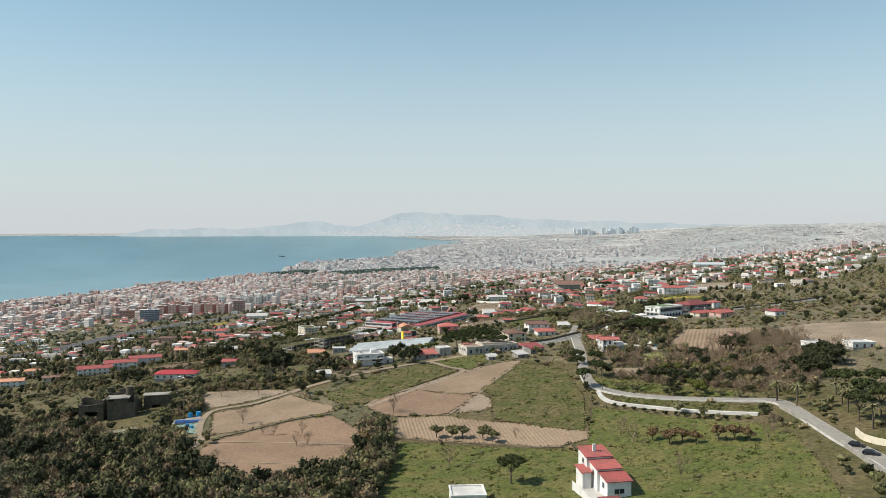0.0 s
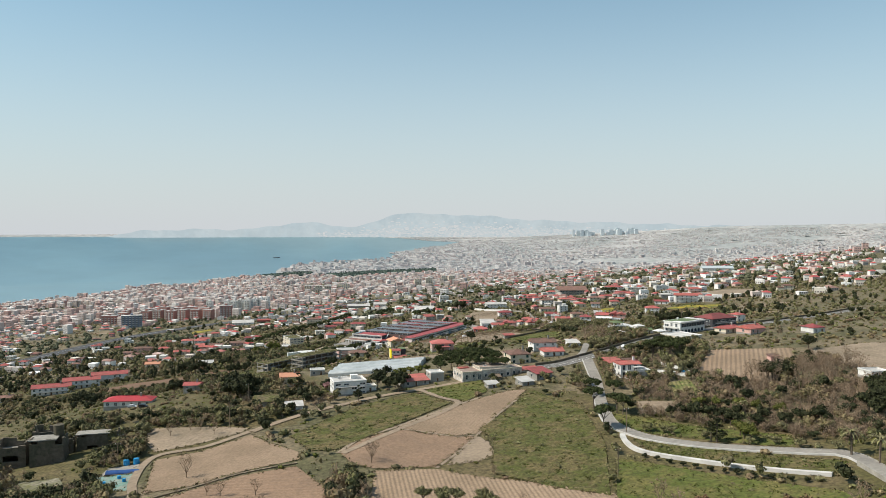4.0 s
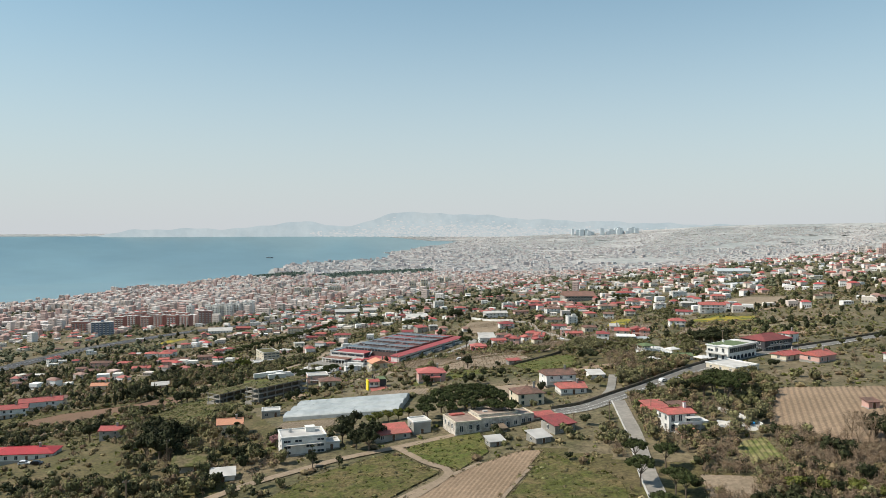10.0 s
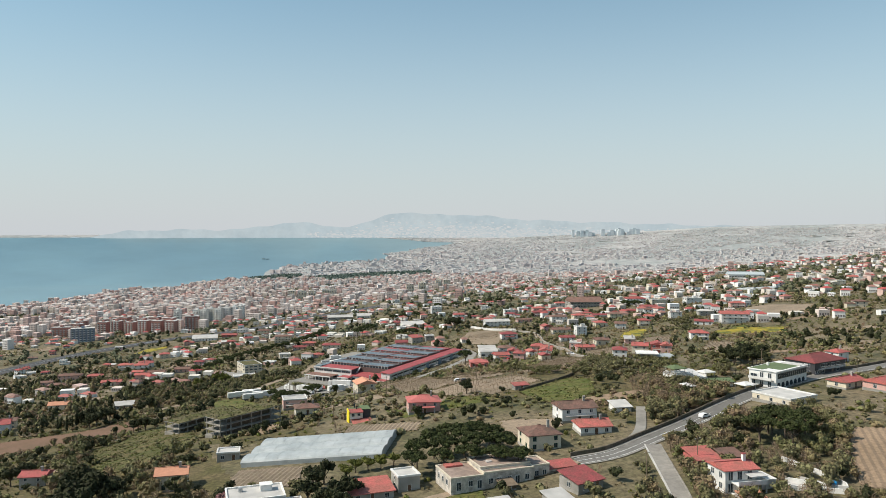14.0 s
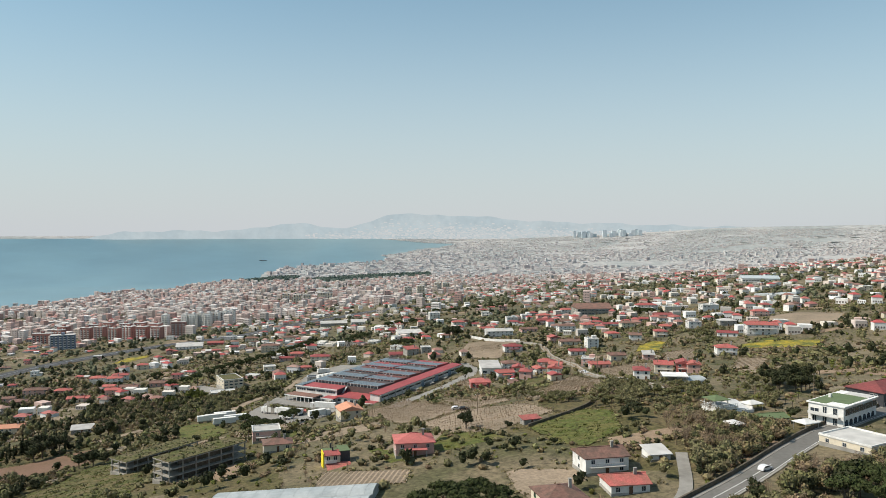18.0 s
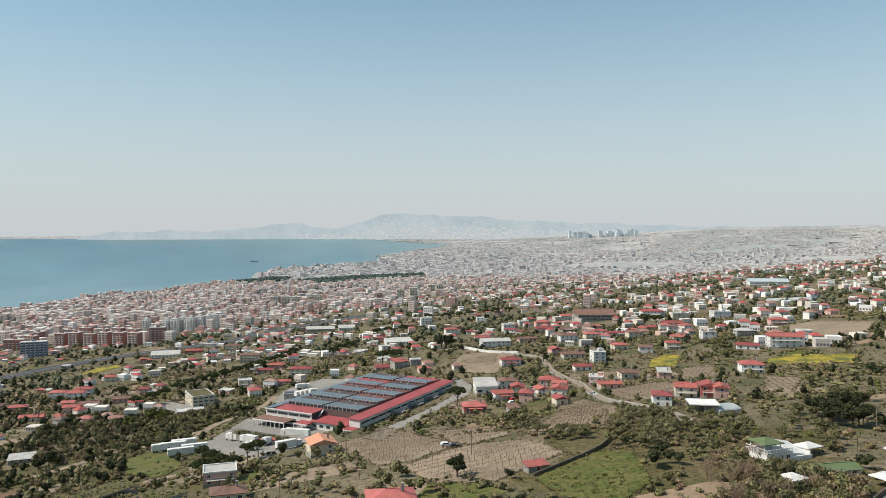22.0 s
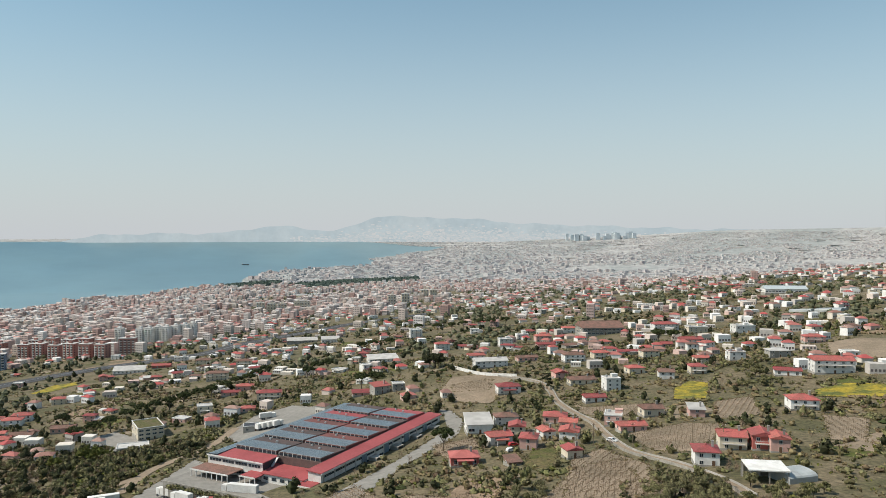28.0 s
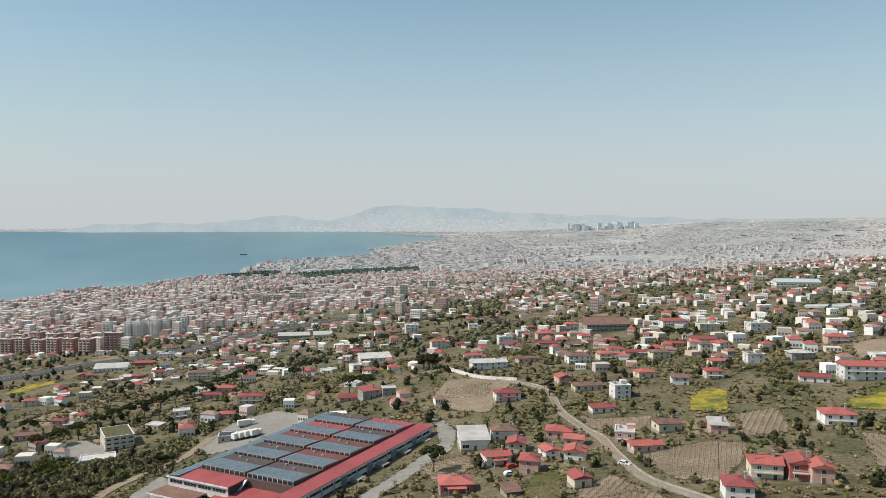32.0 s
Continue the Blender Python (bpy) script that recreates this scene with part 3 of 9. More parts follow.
ribbon("farm_track", [(-166.0, 622.0), (-157.5, 634.0), (-148.5, 653.0), (-143.7, 667.5), (-125.4, 678.5), (-112.0, 706.8)], 4.6, M["track"], "dirt track below the factory", "track", lift=0.3)
ribbon("farm_track", [(-108.0, 678.5), (-109.5, 723.2), (-94.6, 761.1), (-90.6, 802.3)], 5.0, M["track"], "gravel access track beside the factory bank", "track", lift=0.3)
ribbon("farm_track", [(82.2, 461.6), (74.4, 434.2), (65.8, 420.8)], 3.4, M["yard"], "concrete drive to a farmhouse", "track", lift=0.3)
ribbon("farm_track", [(-90.6, 258.9), (-88.8, 273.9), (-94.8, 290.7), (-98.2, 308.9), (-95.5, 318.0), (-81.7, 321.6), (-69.0, 335.0)], 2.8, M["track"], "worn earth track round the ploughed field", "track", lift=0.3)
for off in (-2.5, 0.0, 2.5):
    ribbon("edge_line", MAIN, 0.16, M["line"], "white painted line on asphalt", "road marking", lift=0.3, side=off)
ribbon("kerb", DRIVE, 0.35, M["terrace"], "whitish stone kerb along the estate road", "kerb", lift=0.25, thick=0.3, side=2.3)
ribbon("kerb", DRIVE, 0.4, M["concrete"], "grey kerb along the estate road", "kerb", lift=0.25, thick=0.12, side=-2.3)
ribbon("low_wall", [(63.2, 303.4), (62.9, 293.8), (66.0, 285.0), (79.0, 272.6), (90.9, 262.2), (106.0, 250.8)], 1.5, M["terrace"], "low white-topped retaining wall across the lawn", "wall", lift=0.2, thick=0.7)
ribbon("road_wall", MAIN, 0.5, M["oldstone"], "dark weathered stone wall along the road", "wall", lift=0.2, thick=1.3, side=-4.4)
ribbon("motorway_barrier", MOTORWAY, 0.6, M["metal"], "steel crash barrier in the middle of the motorway", "barrier", lift=0.4, thick=0.9, step=8)

# ---- plants ----
def rng(seed):
    return np.random.RandomState(seed)


def leaf_cloud(lobes, count, size, seed, core=0.0):
    """Many small leaf sprays round a set of lobes (x, y, z, rx, ry, rz)."""
    r = rng(seed)
    lobes = np.array(lobes, float)
    w = lobes[:, 3] * lobes[:, 4]
    pick = r.choice(len(lobes), count, p=w / w.sum())
    d = r.normal(size=(count, 3))
    d /= np.linalg.norm(d, axis=1)[:, None]
    d[:, 2] = np.where(d[:, 2] < -0.35, -d[:, 2] * 0.5, d[:, 2])
    rad = 0.72 + 0.36 * r.rand(count)
    c = lobes[pick, :3] + d * lobes[pick, 3:] * rad[:, None]
    # each spray: a bent quad facing roughly outwards
    nrm = d + r.normal(size=(count, 3)) * 0.55
    nrm /= np.linalg.norm(nrm, axis=1)[:, None]
    t = np.cross(nrm, r.normal(size=(count, 3)))
    t /= np.maximum(np.linalg.norm(t, axis=1), 1e-6)[:, None]
    b = np.cross(nrm, t)
    s = (size * (0.6 + 0.8 * r.rand(count)))[:, None]
    v = np.stack([c - t * s - b * s * 0.6, c + t * s * 0.8 - b * s * 0.7 + nrm * s * 0.3, c + t * s + b * s * 0.7, c - t * s * 0.7 + b * s * 0.8 + nrm * s * 0.35], 1).reshape(-1, 3)
    f = np.arange(count * 4).reshape(-1, 4)
    if core:
        # a rough dark heart inside each lobe keeps the crown from showing through
        sides, lats = 5, np.radians([-50, 10, 65])
        for i, (lx, ly, lz, ra, rb, rc) in enumerate(lobes):
            g = np.arange(sides) * 2 * np.pi / sides + i
            k = core * (0.85 + 0.3 * r.rand(len(lats), sides))
            cv = np.stack([lx + ra * k * np.cos(lats)[:, None] * np.cos(g), ly + rb * k * np.cos(lats)[:, None] * np.sin(g), lz + rc * k * np.sin(lats)[:, None]], -1).reshape(-1, 3)
            o = len(v)
            q = [(o + a * sides + j, o + a * sides + (j + 1) % sides, o + (a + 1) * sides + (j + 1) % sides, o + (a + 1) * sides + j) for a in range(len(lats) - 1) for j in range(sides)]
            e = o + (len(lats) - 1) * sides
            q.append((e, e + 1, e + 2, e + 3))
            v, f = np.concatenate([v, cv]), np.concatenate([f, np.array(q)])
    return v, f


def limb(v, f, a, b, ra, rb, sides=5):
    a, b = np.array(a, float), np.array(b, float)
    d = (b - a) / max(np.linalg.norm(b - a), 1e-6)
    u = np.cross(d, (0.31, 0.77, 0.2))
    u /= np.linalg.norm(u)
    w = np.cross(d, u)
    o = len(v)
    for p, r in ((a, ra), (b, rb)):
        for k in range(sides):
            g = 2 * math.pi * k / sides
            v.append(tuple(p + (u * math.cos(g) + w * math.sin(g)) * r))
    for k in range(sides):
        f.append((o + k, o + (k + 1) % sides, o + sides + (k + 1) % sides, o + sides + k))


def wood_mesh(name, segs, mat, sides=5):
    v, f = [], []
    for a, b, ra, rb in segs:
        limb(v, f, a, b, ra, rb, sides)
    return array_mesh(name, np.array(v), np.array(f), mat)


TREES = {}


def grow(kind, variant):
    """Trunk and crown meshes for a tree about 1 unit = 1 metre at its usual height."""
    r = rng(hash_of(kind) + variant * 17)
    u = r.uniform
    if kind == "pine":      # umbrella pine, 11 m
        segs = [((0, 0, -0.5), (0.2, 0.1, 4.2), 0.34, 0.24)]
        lobes = []
        for k in range(13):
            g = k * 2.4 + u(0, 0.5)
            q = 4.2 * math.sqrt((k + 0.6) / 13)
            top = (q * math.cos(g), q * math.sin(g), 9.2 - 0.09 * q * q + u(-0.3, 0.3))
            if k % 2:
                segs.append(((0.2, 0.1, 4.1), top, 0.16, 0.05))
            lobes.append((*top, u(1.4, 1.9), u(1.4, 1.9), u(0.9, 1.3)))
        return segs, leaf_cloud(lobes, 1150, 0.26, variant, 0.8), "pineleaf", 11.0
    if kind == "broad":     # dark evergreen or olive, 7 m
        segs = [((0, 0, -0.5), (0.1, 0, 2.0), 0.26, 0.2)]
        lobes = []
        for k in range(8):
            g = k * 0.8 + u(0, 0.7)
            q = u(0.5, 2.0)
            top = (q * math.cos(g), q * math.sin(g), u(2.8, 5.4))
            segs.append(((0.1, 0, 1.8), top, 0.12, 0.04))
            lobes.append((*top, u(1.0, 1.8), u(1.0, 1.8), u(0.9, 1.5)))
        return segs, leaf_cloud(lobes, 620, 0.25, variant + 50, 0.72), "leaf", 7.0
    if kind == "bare":      # leafless fruit tree with twigs, 6 m
        segs = [((0, 0, -0.4), (0.1, 0.05, 1.5), 0.16, 0.12)]
        tips = []
        for k in range(7):
            g = k * 0.9 + u(0, 0.6)
            q = u(0.6, 1.8)
            p = (q * math.cos(g), q * math.sin(g), u(2.6, 4.2))
            segs.append(((0.1, 0.05, 1.4), p, 0.08, 0.035))
            for j in range(5):
                e = (p[0] + u(-0.9, 0.9), p[1] + u(-0.9, 0.9), p[2] + u(0.5, 1.9))
                segs.append((p, e, 0.035, 0.012))
                for i in range(3):
                    segs.append((e, (e[0] + u(-0.5, 0.5), e[1] + u(-0.5, 0.5), e[2] + u(0.1, 0.7)), 0.02, 0.008))
                tips.append((*e, 0.5, 0.5, 0.4))
        return segs, leaf_cloud(tips, 160, 0.09, variant + 90), "twig", 6.0
    if kind == "cypress":   # 11 m
        segs = [((0, 0, -0.4), (0, 0, 2.0), 0.2, 0.15)]
        lobes = [(u(-0.15, 0.15), u(-0.15, 0.15), 1.6 + k * 1.05, 0.95 - 0.085 * k, 0.95 - 0.085 * k, 0.9) for k in range(9)]
        return segs, leaf_cloud(lobes, 420, 0.2, variant + 130, 0.75), "darkleaf", 11.0
    if kind == "conifer":   # spreading conifer, 10 m
        segs = [((0, 0, -0.4), (0.1, 0, 8.5), 0.28, 0.06)]
        lobes = []
        for k in range(22):
            z = u(2.0, 9.0)
            q = (9.8 - z) * 0.36 * u(0.5, 1.0)
            g = u(0, 6.28)
            p = (q * math.cos(g), q * math.sin(g), z)
            segs.append(((0.05, 0, z - 0.3), p, 0.05, 0.02))
            lobes.append((*p, u(0.6, 1.1), u(0.6, 1.1), u(0.35, 0.6)))
        return segs, leaf_cloud(lobes, 700, 0.2, variant + 170, 0.6), "darkleaf", 10.0
    if kind == "palm":      # 7 m
        segs = [((0, 0, -0.4), (0.1, 0, 5.2), 0.26, 0.22)]
        v, f = [], []
        for k in range(22):
            g = k * 2.4
            up = u(0.1, 1.2)
            pts = [np.array([0.1, 0, 5.2])]
            for j in range(4):
                step = np.array([math.cos(g) * 0.75, math.sin(g) * 0.75, up * 0.55 - 0.36 * j])
                pts.append(pts[-1] + step)
            side = np.array([-math.sin(g), math.cos(g), 0]) * 0.28
            for j in range(4):
                o = len(v)
                wa, wb = 1 - 0.2 * j, 1 - 0.2 * (j + 1)
                v += [pts[j] - side * wa, pts[j] + side * wa, pts[j + 1] + side * wb, pts[j + 1] - side * wb]
                f.append((o, o + 1, o + 2, o + 3))
        return segs, (np.array(v), np.array(f)), "leaf", 7.0
    # shrub, 2.5 m
    segs = [((0, 0, -0.3), (u(-0.3, 0.3), u(-0.3, 0.3), 1.0), 0.08, 0.04) for k in range(3)]
    lobes = [(u(-0.9, 0.9), u(-0.9, 0.9), u(0.8, 1.7), u(0.6, 1.0), u(0.6, 1.0), u(0.5, 0.9)) for k in range(6)]
    return segs, leaf_cloud(lobes, 320, 0.13, variant + 210, 0.7), "leaf", 2.5


def hash_of(text):
    return sum(ord(c) * (i + 3) for i, c in enumerate(text)) % 1000


KIND_LABEL = {"pine": ("umbrella pine with a broad flat dark crown", "umbrella_pine"), "broad": ("rounded evergreen tree with dense dull green leaves", "evergreen_tree"),
              "bare": ("leafless tree with a haze of brown twigs", "bare_tree"), "cypress": ("slim pointed dark green cypress", "cypress_tree"),
              "conifer": ("dark green conifer with layered branches", "conifer_tree"), "palm": ("palm with arching green fronds", "palm_tree"), "shrub": ("low rounded green shrub", "shrub")}


def tree(kind, x, y, height, leaf=None, label="", turn=None):
    variant = int(abs(x * 3.7 + y * 1.3)) % 3
    key = (kind, variant, leaf)
    if key not in TREES:
        segs, (v, f), lm, h = grow(kind, variant)
        TREES[key] = (wood_mesh("trunk", segs, M["twig"] if kind == "bare" else M["bark"]), array_mesh("crown", v, f, M[leaf or lm]), h)
    wood, crown, h = TREES[key]
    text, name = KIND_LABEL[kind]
    if kind == "broad" and leaf == "brightleaf":
        text = "rounded tree in fresh yellow-green leaf"
    if kind == "broad" and leaf == "rust":
        text = "rounded tree with russet leaves"
    if kind == "broad" and leaf == "blossom":
        text = "small fruit tree in pink blossom"
    ob = thing(name, x, y, ground_at(x, y), 0, label or text, "shrub" if kind == "shrub" else "tree", kind_group(name))
    k = height / h
    ob.matrix_basis = Matrix.LocRotScale((x, y, ground_at(x, y)), Euler((0, 0, (x * 7.1 + y * 3.3) % 6.28)), (k * (0.9 + 0.2 * ((x * 13.7) % 1)), k, k))
    for nm, me in (("trunk", wood), ("crown", crown)):
        p = new(nm, me)
        p.parent = ob
    SPOTS.append((x, y, height * 0.25))
    return ob


def kind_group(name):
    return name.replace("_", " ") + "s on the hillside"


# ---- buildings ----
def shared(name, parts):
    """One mesh of boxes with materials: parts is a list of (box, material)."""
    me = bpy.data.meshes.new(name)
    v, f, mi, mats = [], [], [], []
    for it, m in parts:
        if m not in mats:
            mats.append(m)
        o = len(v)
        v += box_v(*it)
        f += [tuple(o + i for i in q) for q in BOX_F]
        mi += [mats.index(m)] * 6
    me.from_pydata(v, [], f)
    for m in mats:
        me.materials.append(m)
    me.polygons.foreach_set("material_index", mi)
    return me


# a window faces -y, its middle at the origin of x and its sill at z = 0
def window_meshes(w, h, shut):
    """The frame, one piece with a middle bar and a sill, and the pane behind it."""
    xs = [-w / 2 - 0.09, -w / 2, -0.04, 0.04, w / 2, w / 2 + 0.09]
    zs = [-0.12, 0.0, h, h + 0.1]
    cells = [(i, j) for i in range(5) for j in range(3) if (i, j) not in ((1, 1), (3, 1))]
    v = [(x, -0.08, z) for z in zs for x in xs] + [(x, 0.05, z) for z in zs for x in xs]
    f = []
    for i, j in cells:
        a, b, c, d = j * 6 + i, j * 6 + i + 1, (j + 1) * 6 + i + 1, (j + 1) * 6 + i
        f += [(a, b, c, d), (a + 24, d + 24, c + 24, b + 24)]
        for (p, q), (di, dj) in (((a, b), (0, -1)), ((b, c), (1, 0)), ((c, d), (0, 1)), ((d, a), (-1, 0))):
            if (i + di, j + dj) not in cells:
                f.append((q, p, p + 24, q + 24))
    me = bpy.data.meshes.new("window")
    me.from_pydata(v, [], f)
    me.materials.append(M["shutter"] if shut else M["frame"])
    return me, shared("pane", [((-w / 2, -0.03, 0, w / 2, 0.03, h), M["glass"])])


WIN = {"window": window_meshes(1.15, 1.4, False), "shuttered": window_meshes(1.1, 1.5, True), "tall": window_meshes(1.2, 2.1, False), "wide": window_meshes(2.6, 1.2, False)}
DOOR = shared("door", [((-0.5, -0.06, 0, 0.5, 0.05, 2.1), M["door"]), ((-0.6, -0.08, 0, -0.5, 0.05, 2.2), M["frame"]), ((0.5, -0.08, 0, 0.6, 0.05, 2.2), M["frame"])])


def opening(owner, kind, x, y, z, turn, tall=1.0):
    frame_me, pane_me = WIN[kind]
    w = new("window", frame_me)
    w.parent = owner
    w.matrix_basis = pose(x, y, z, 0, 0, turn) @ Matrix.Diagonal((0.5 + tall / 2, 1, tall, 1))
    p = new("pane", pane_me)
    p.parent = w


def roof_part(owner, kind, w, d, h, mat, over=0.5, rise=None, x0=0.0, y0=0.0, cap=True):
    """A roof over a w x d plan centred on x0, y0, its eaves at height h."""
    a, b = w / 2 + over, d / 2 + over
    if kind == "flat":
        slab = boxes("roof", [(x0 - w / 2 - 0.15, y0 - d / 2 - 0.15, h, x0 + w / 2 + 0.15, y0 + d / 2 + 0.15, h + 0.22)], mat, owner)
        t = 0.25
        boxes("parapet", [(x0 - w / 2 - 0.18, y0 - d / 2 - 0.18, h + 0.2, x0 + w / 2 + 0.18, y0 - d / 2 + t, h + 0.6), (x0 - w / 2 - 0.18, y0 + d / 2 - t, h + 0.2, x0 + w / 2 + 0.18, y0 + d / 2 + 0.18, h + 0.6),
                          (x0 - w / 2 - 0.18, y0 - d / 2 + t, h + 0.2, x0 - w / 2 + t, y0 + d / 2 - t, h + 0.6), (x0 + w / 2 - t, y0 - d / 2 + t, h + 0.2, x0 + w / 2 + 0.18, y0 + d / 2 - t, h + 0.6)], M["white"], owner)
        return slab
    rise = rise or min(w, d) * 0.19
    if kind == "shed":
        top = [(x0 - a, y0 - b, h), (x0 + a, y0 - b, h), (x0 + a, y0 + b, h + rise), (x0 - a, y0 + b, h + rise)]
        v = [(x, y, z - 0.2) for x, y, z in top] + top
        return mesh_object("roof", v, BOX_F, mat, owner)
    e = 0.22
    low = [(x0 - a, y0 - b, h - 0.1), (x0 + a, y0 - b, h - 0.1), (x0 + a, y0 + b, h - 0.1), (x0 - a, y0 + b, h - 0.1)]
    eav = [(x, y, z + e) for x, y, z in low]
    if kind == "hip":
        k = min(a, b) * 0.95
        ridge = [(x0 - a + k, y0, h + rise), (x0 + a - k, y0, h + rise)] if a >= b else [(x0, y0 - b + k, h + rise), (x0, y0 + b - k, h + rise)]
    else:
        ridge = [(x0 - a, y0, h + rise), (x0 + a, y0, h + rise)] if a >= b else [(x0, y0 - b, h + rise), (x0, y0 + b, h + rise)]
    v = low + eav + ridge
    side = [(i, (i + 1) % 4, 4 + (i + 1) % 4, 4 + i) for i in range(4)]
    if a >= b:
        up = [(4, 5, 9, 8), (6, 7, 8, 9), (5, 6, 9), (7, 4, 8)]
    else:
        up = [(5, 6, 9, 8), (7, 4, 8, 9), (4, 5, 8), (6, 7, 9)]
    ob = mesh_object("roof", v, [(3, 2, 1, 0)] + side + up, mat, owner)
    if not cap:
        return ob
    (ax, ay, az), (bx, by, bz) = ridge
    t = 0.16
    boxes("ridge_cap", [(min(ax, bx) - t, min(ay, by) - t, az - 0.08, max(ax, bx) + t, max(ay, by) + t, az + 0.12)], mat, owner)
    return ob


def house(x, y, w, d, h, turn=0.0, wall="white", roof="tile", top="hip", label="", storeys=2, win="window", chimney=True, balcony=False, porch=False, category="house", name="house", group="", sink=3.0):
    """A house whose front, w wide, has its middle at x, y and faces the way -y turned by turn."""
    w, d, h = w * 0.88, d * 0.85, h * 0.68
    a = radians(turn)
    cx, cy = x - math.sin(a) * d / 2, y + math.cos(a) * d / 2
    zs = [ground_at(cx + px * math.cos(a) - py * math.sin(a), cy + px * math.sin(a) + py * math.cos(a)) for px in (-w / 2, w / 2) for py in (-d / 2, d / 2)]
    base = ground_at(x, y)
    t = thing(name, cx, cy, base, turn, label, category, group)
    boxes("wall", [(-w / 2, -d / 2, min(min(zs) - base, 0) - 0.6, w / 2, d / 2, h)], M[wall], t)
    roof_part(t, top, w, d, h, M[roof])
    boxes("plinth", [(-w / 2 - 0.06, -d / 2 - 0.06, min(min(zs) - base, 0) - 0.6, w / 2 + 0.06, d / 2 + 0.06, 0.45)], M["grey"], t)
    fl = h / storeys
    n = max(1, int(w / 3.4))
    rr = random.Random(int(x * 11 + y * 7))
    for s in range(storeys):
        z = s * fl + fl * 0.3
        small = min(1.0, fl / 2.9)
        if fl < 1.4:
            continue
        for i in range(n):
            px = -w / 2 + (i + 0.5) * w / n
            if s == 0 and i == n // 2:
                dd = new("door", DOOR)
                dd.parent = t
                dd.matrix_basis = pose(px, -d / 2 - 0.02, 0.05) @ Matrix.Diagonal((1, 1, min(1.0, fl * 0.85 / 2.2), 1))
            elif rr.random() < 0.88:
                opening(t, win, px, -d / 2 - 0.02, z, 0, small)
        for sgn in (-1, 1):
            k = max(1, int(d / 5.0))
            for i in range(k):
                if rr.random() < 0.75:
                    opening(t, win, sgn * (w / 2 + 0.02), -d / 2 + (i + 0.5) * d / k, z, 90 * sgn, small)
    if chimney and top != "flat":
        boxes("chimney", [(w * 0.22, -d * 0.1, h, w * 0.22 + 0.7, -d * 0.1 + 0.6, h + min(w, d) * 0.24 + 0.9), (w * 0.22 - 0.1, -d * 0.1 - 0.1, h + min(w, d) * 0.24 + 0.9, w * 0.22 + 0.8, -d * 0.1 + 0.7, h + min(w, d) * 0.24 + 1.05)], M["grey"], t)
    if chimney and top == "flat":
        boxes("stair_head", [(w * 0.1, d * 0.05, h, w * 0.1 + 3.0, d * 0.05 + 2.6, h + 1.7), (w * 0.1 - 0.15, d * 0.05 - 0.15, h + 1.7, w * 0.1 + 3.15, d * 0.05 + 2.75, h + 1.85)], M[wall], t)
        tk = new("water_tank", TANK)
        tk.parent = t
        tk.matrix_basis = pose(-w * 0.25, d * 0.2, h + 0.22)
    if balcony:
        z = fl * (storeys - 1)
        b = boxes("balcony", [(-w * 0.4, -d / 2 - 1.4, z - 0.18, w * 0.4, -d / 2, z)], M["terrace"], t)
        rails = [(-w * 0.4, -d / 2 - 1.4, z + 0.9, w * 0.4, -d / 2 - 1.32, z + 1.0)]
        m = max(3, int(w * 0.8 / 0.6))
        rails += [(-w * 0.4 + i * w * 0.8 / m - 0.03, -d / 2 - 1.38, z, -w * 0.4 + i * w * 0.8 / m + 0.03, -d / 2 - 1.33, z + 0.9) for i in range(m + 1)]
        boxes("railing", rails, M["rail"], b)
    if porch:
        p = boxes("porch_roof", [(-w * 0.3, -d / 2 - 2.6, 2.6, w * 0.3, -d / 2, 2.8)], M[roof if roof != "terrace" else "tile"], t)
        for sx in (-1, 1):
            boxes("post", [(sx * w * 0.28 - 0.1, -d / 2 - 2.5, -0.6, sx * w * 0.28 + 0.1, -d / 2 - 2.3, 2.6)], M["white"], p)
    SPOTS.append((cx, cy, max(w, d) * 0.62))
    return t


def cylinder_mesh(name, r, h, mat, sides=12):
    v, f = [], []
    limb(v, f, (0, 0, 0), (0, 0, h), r, r, sides)
    ca, cb = len(v), len(v) + 1
    v += [(0, 0, 0), (0, 0, h + r * 0.2)]
    f2 = [(i, (i + 1) % sides, ca) for i in range(sides)] + [(sides + (i + 1) % sides, sides + i, cb) for i in range(sides)]
    me = bpy.data.meshes.new(name)
    me.from_pydata(v, [], f + f2)
    me.materials.append(mat)
    return me


TANK = cylinder_mesh("water_tank", 0.6, 1.1, M["metal"])

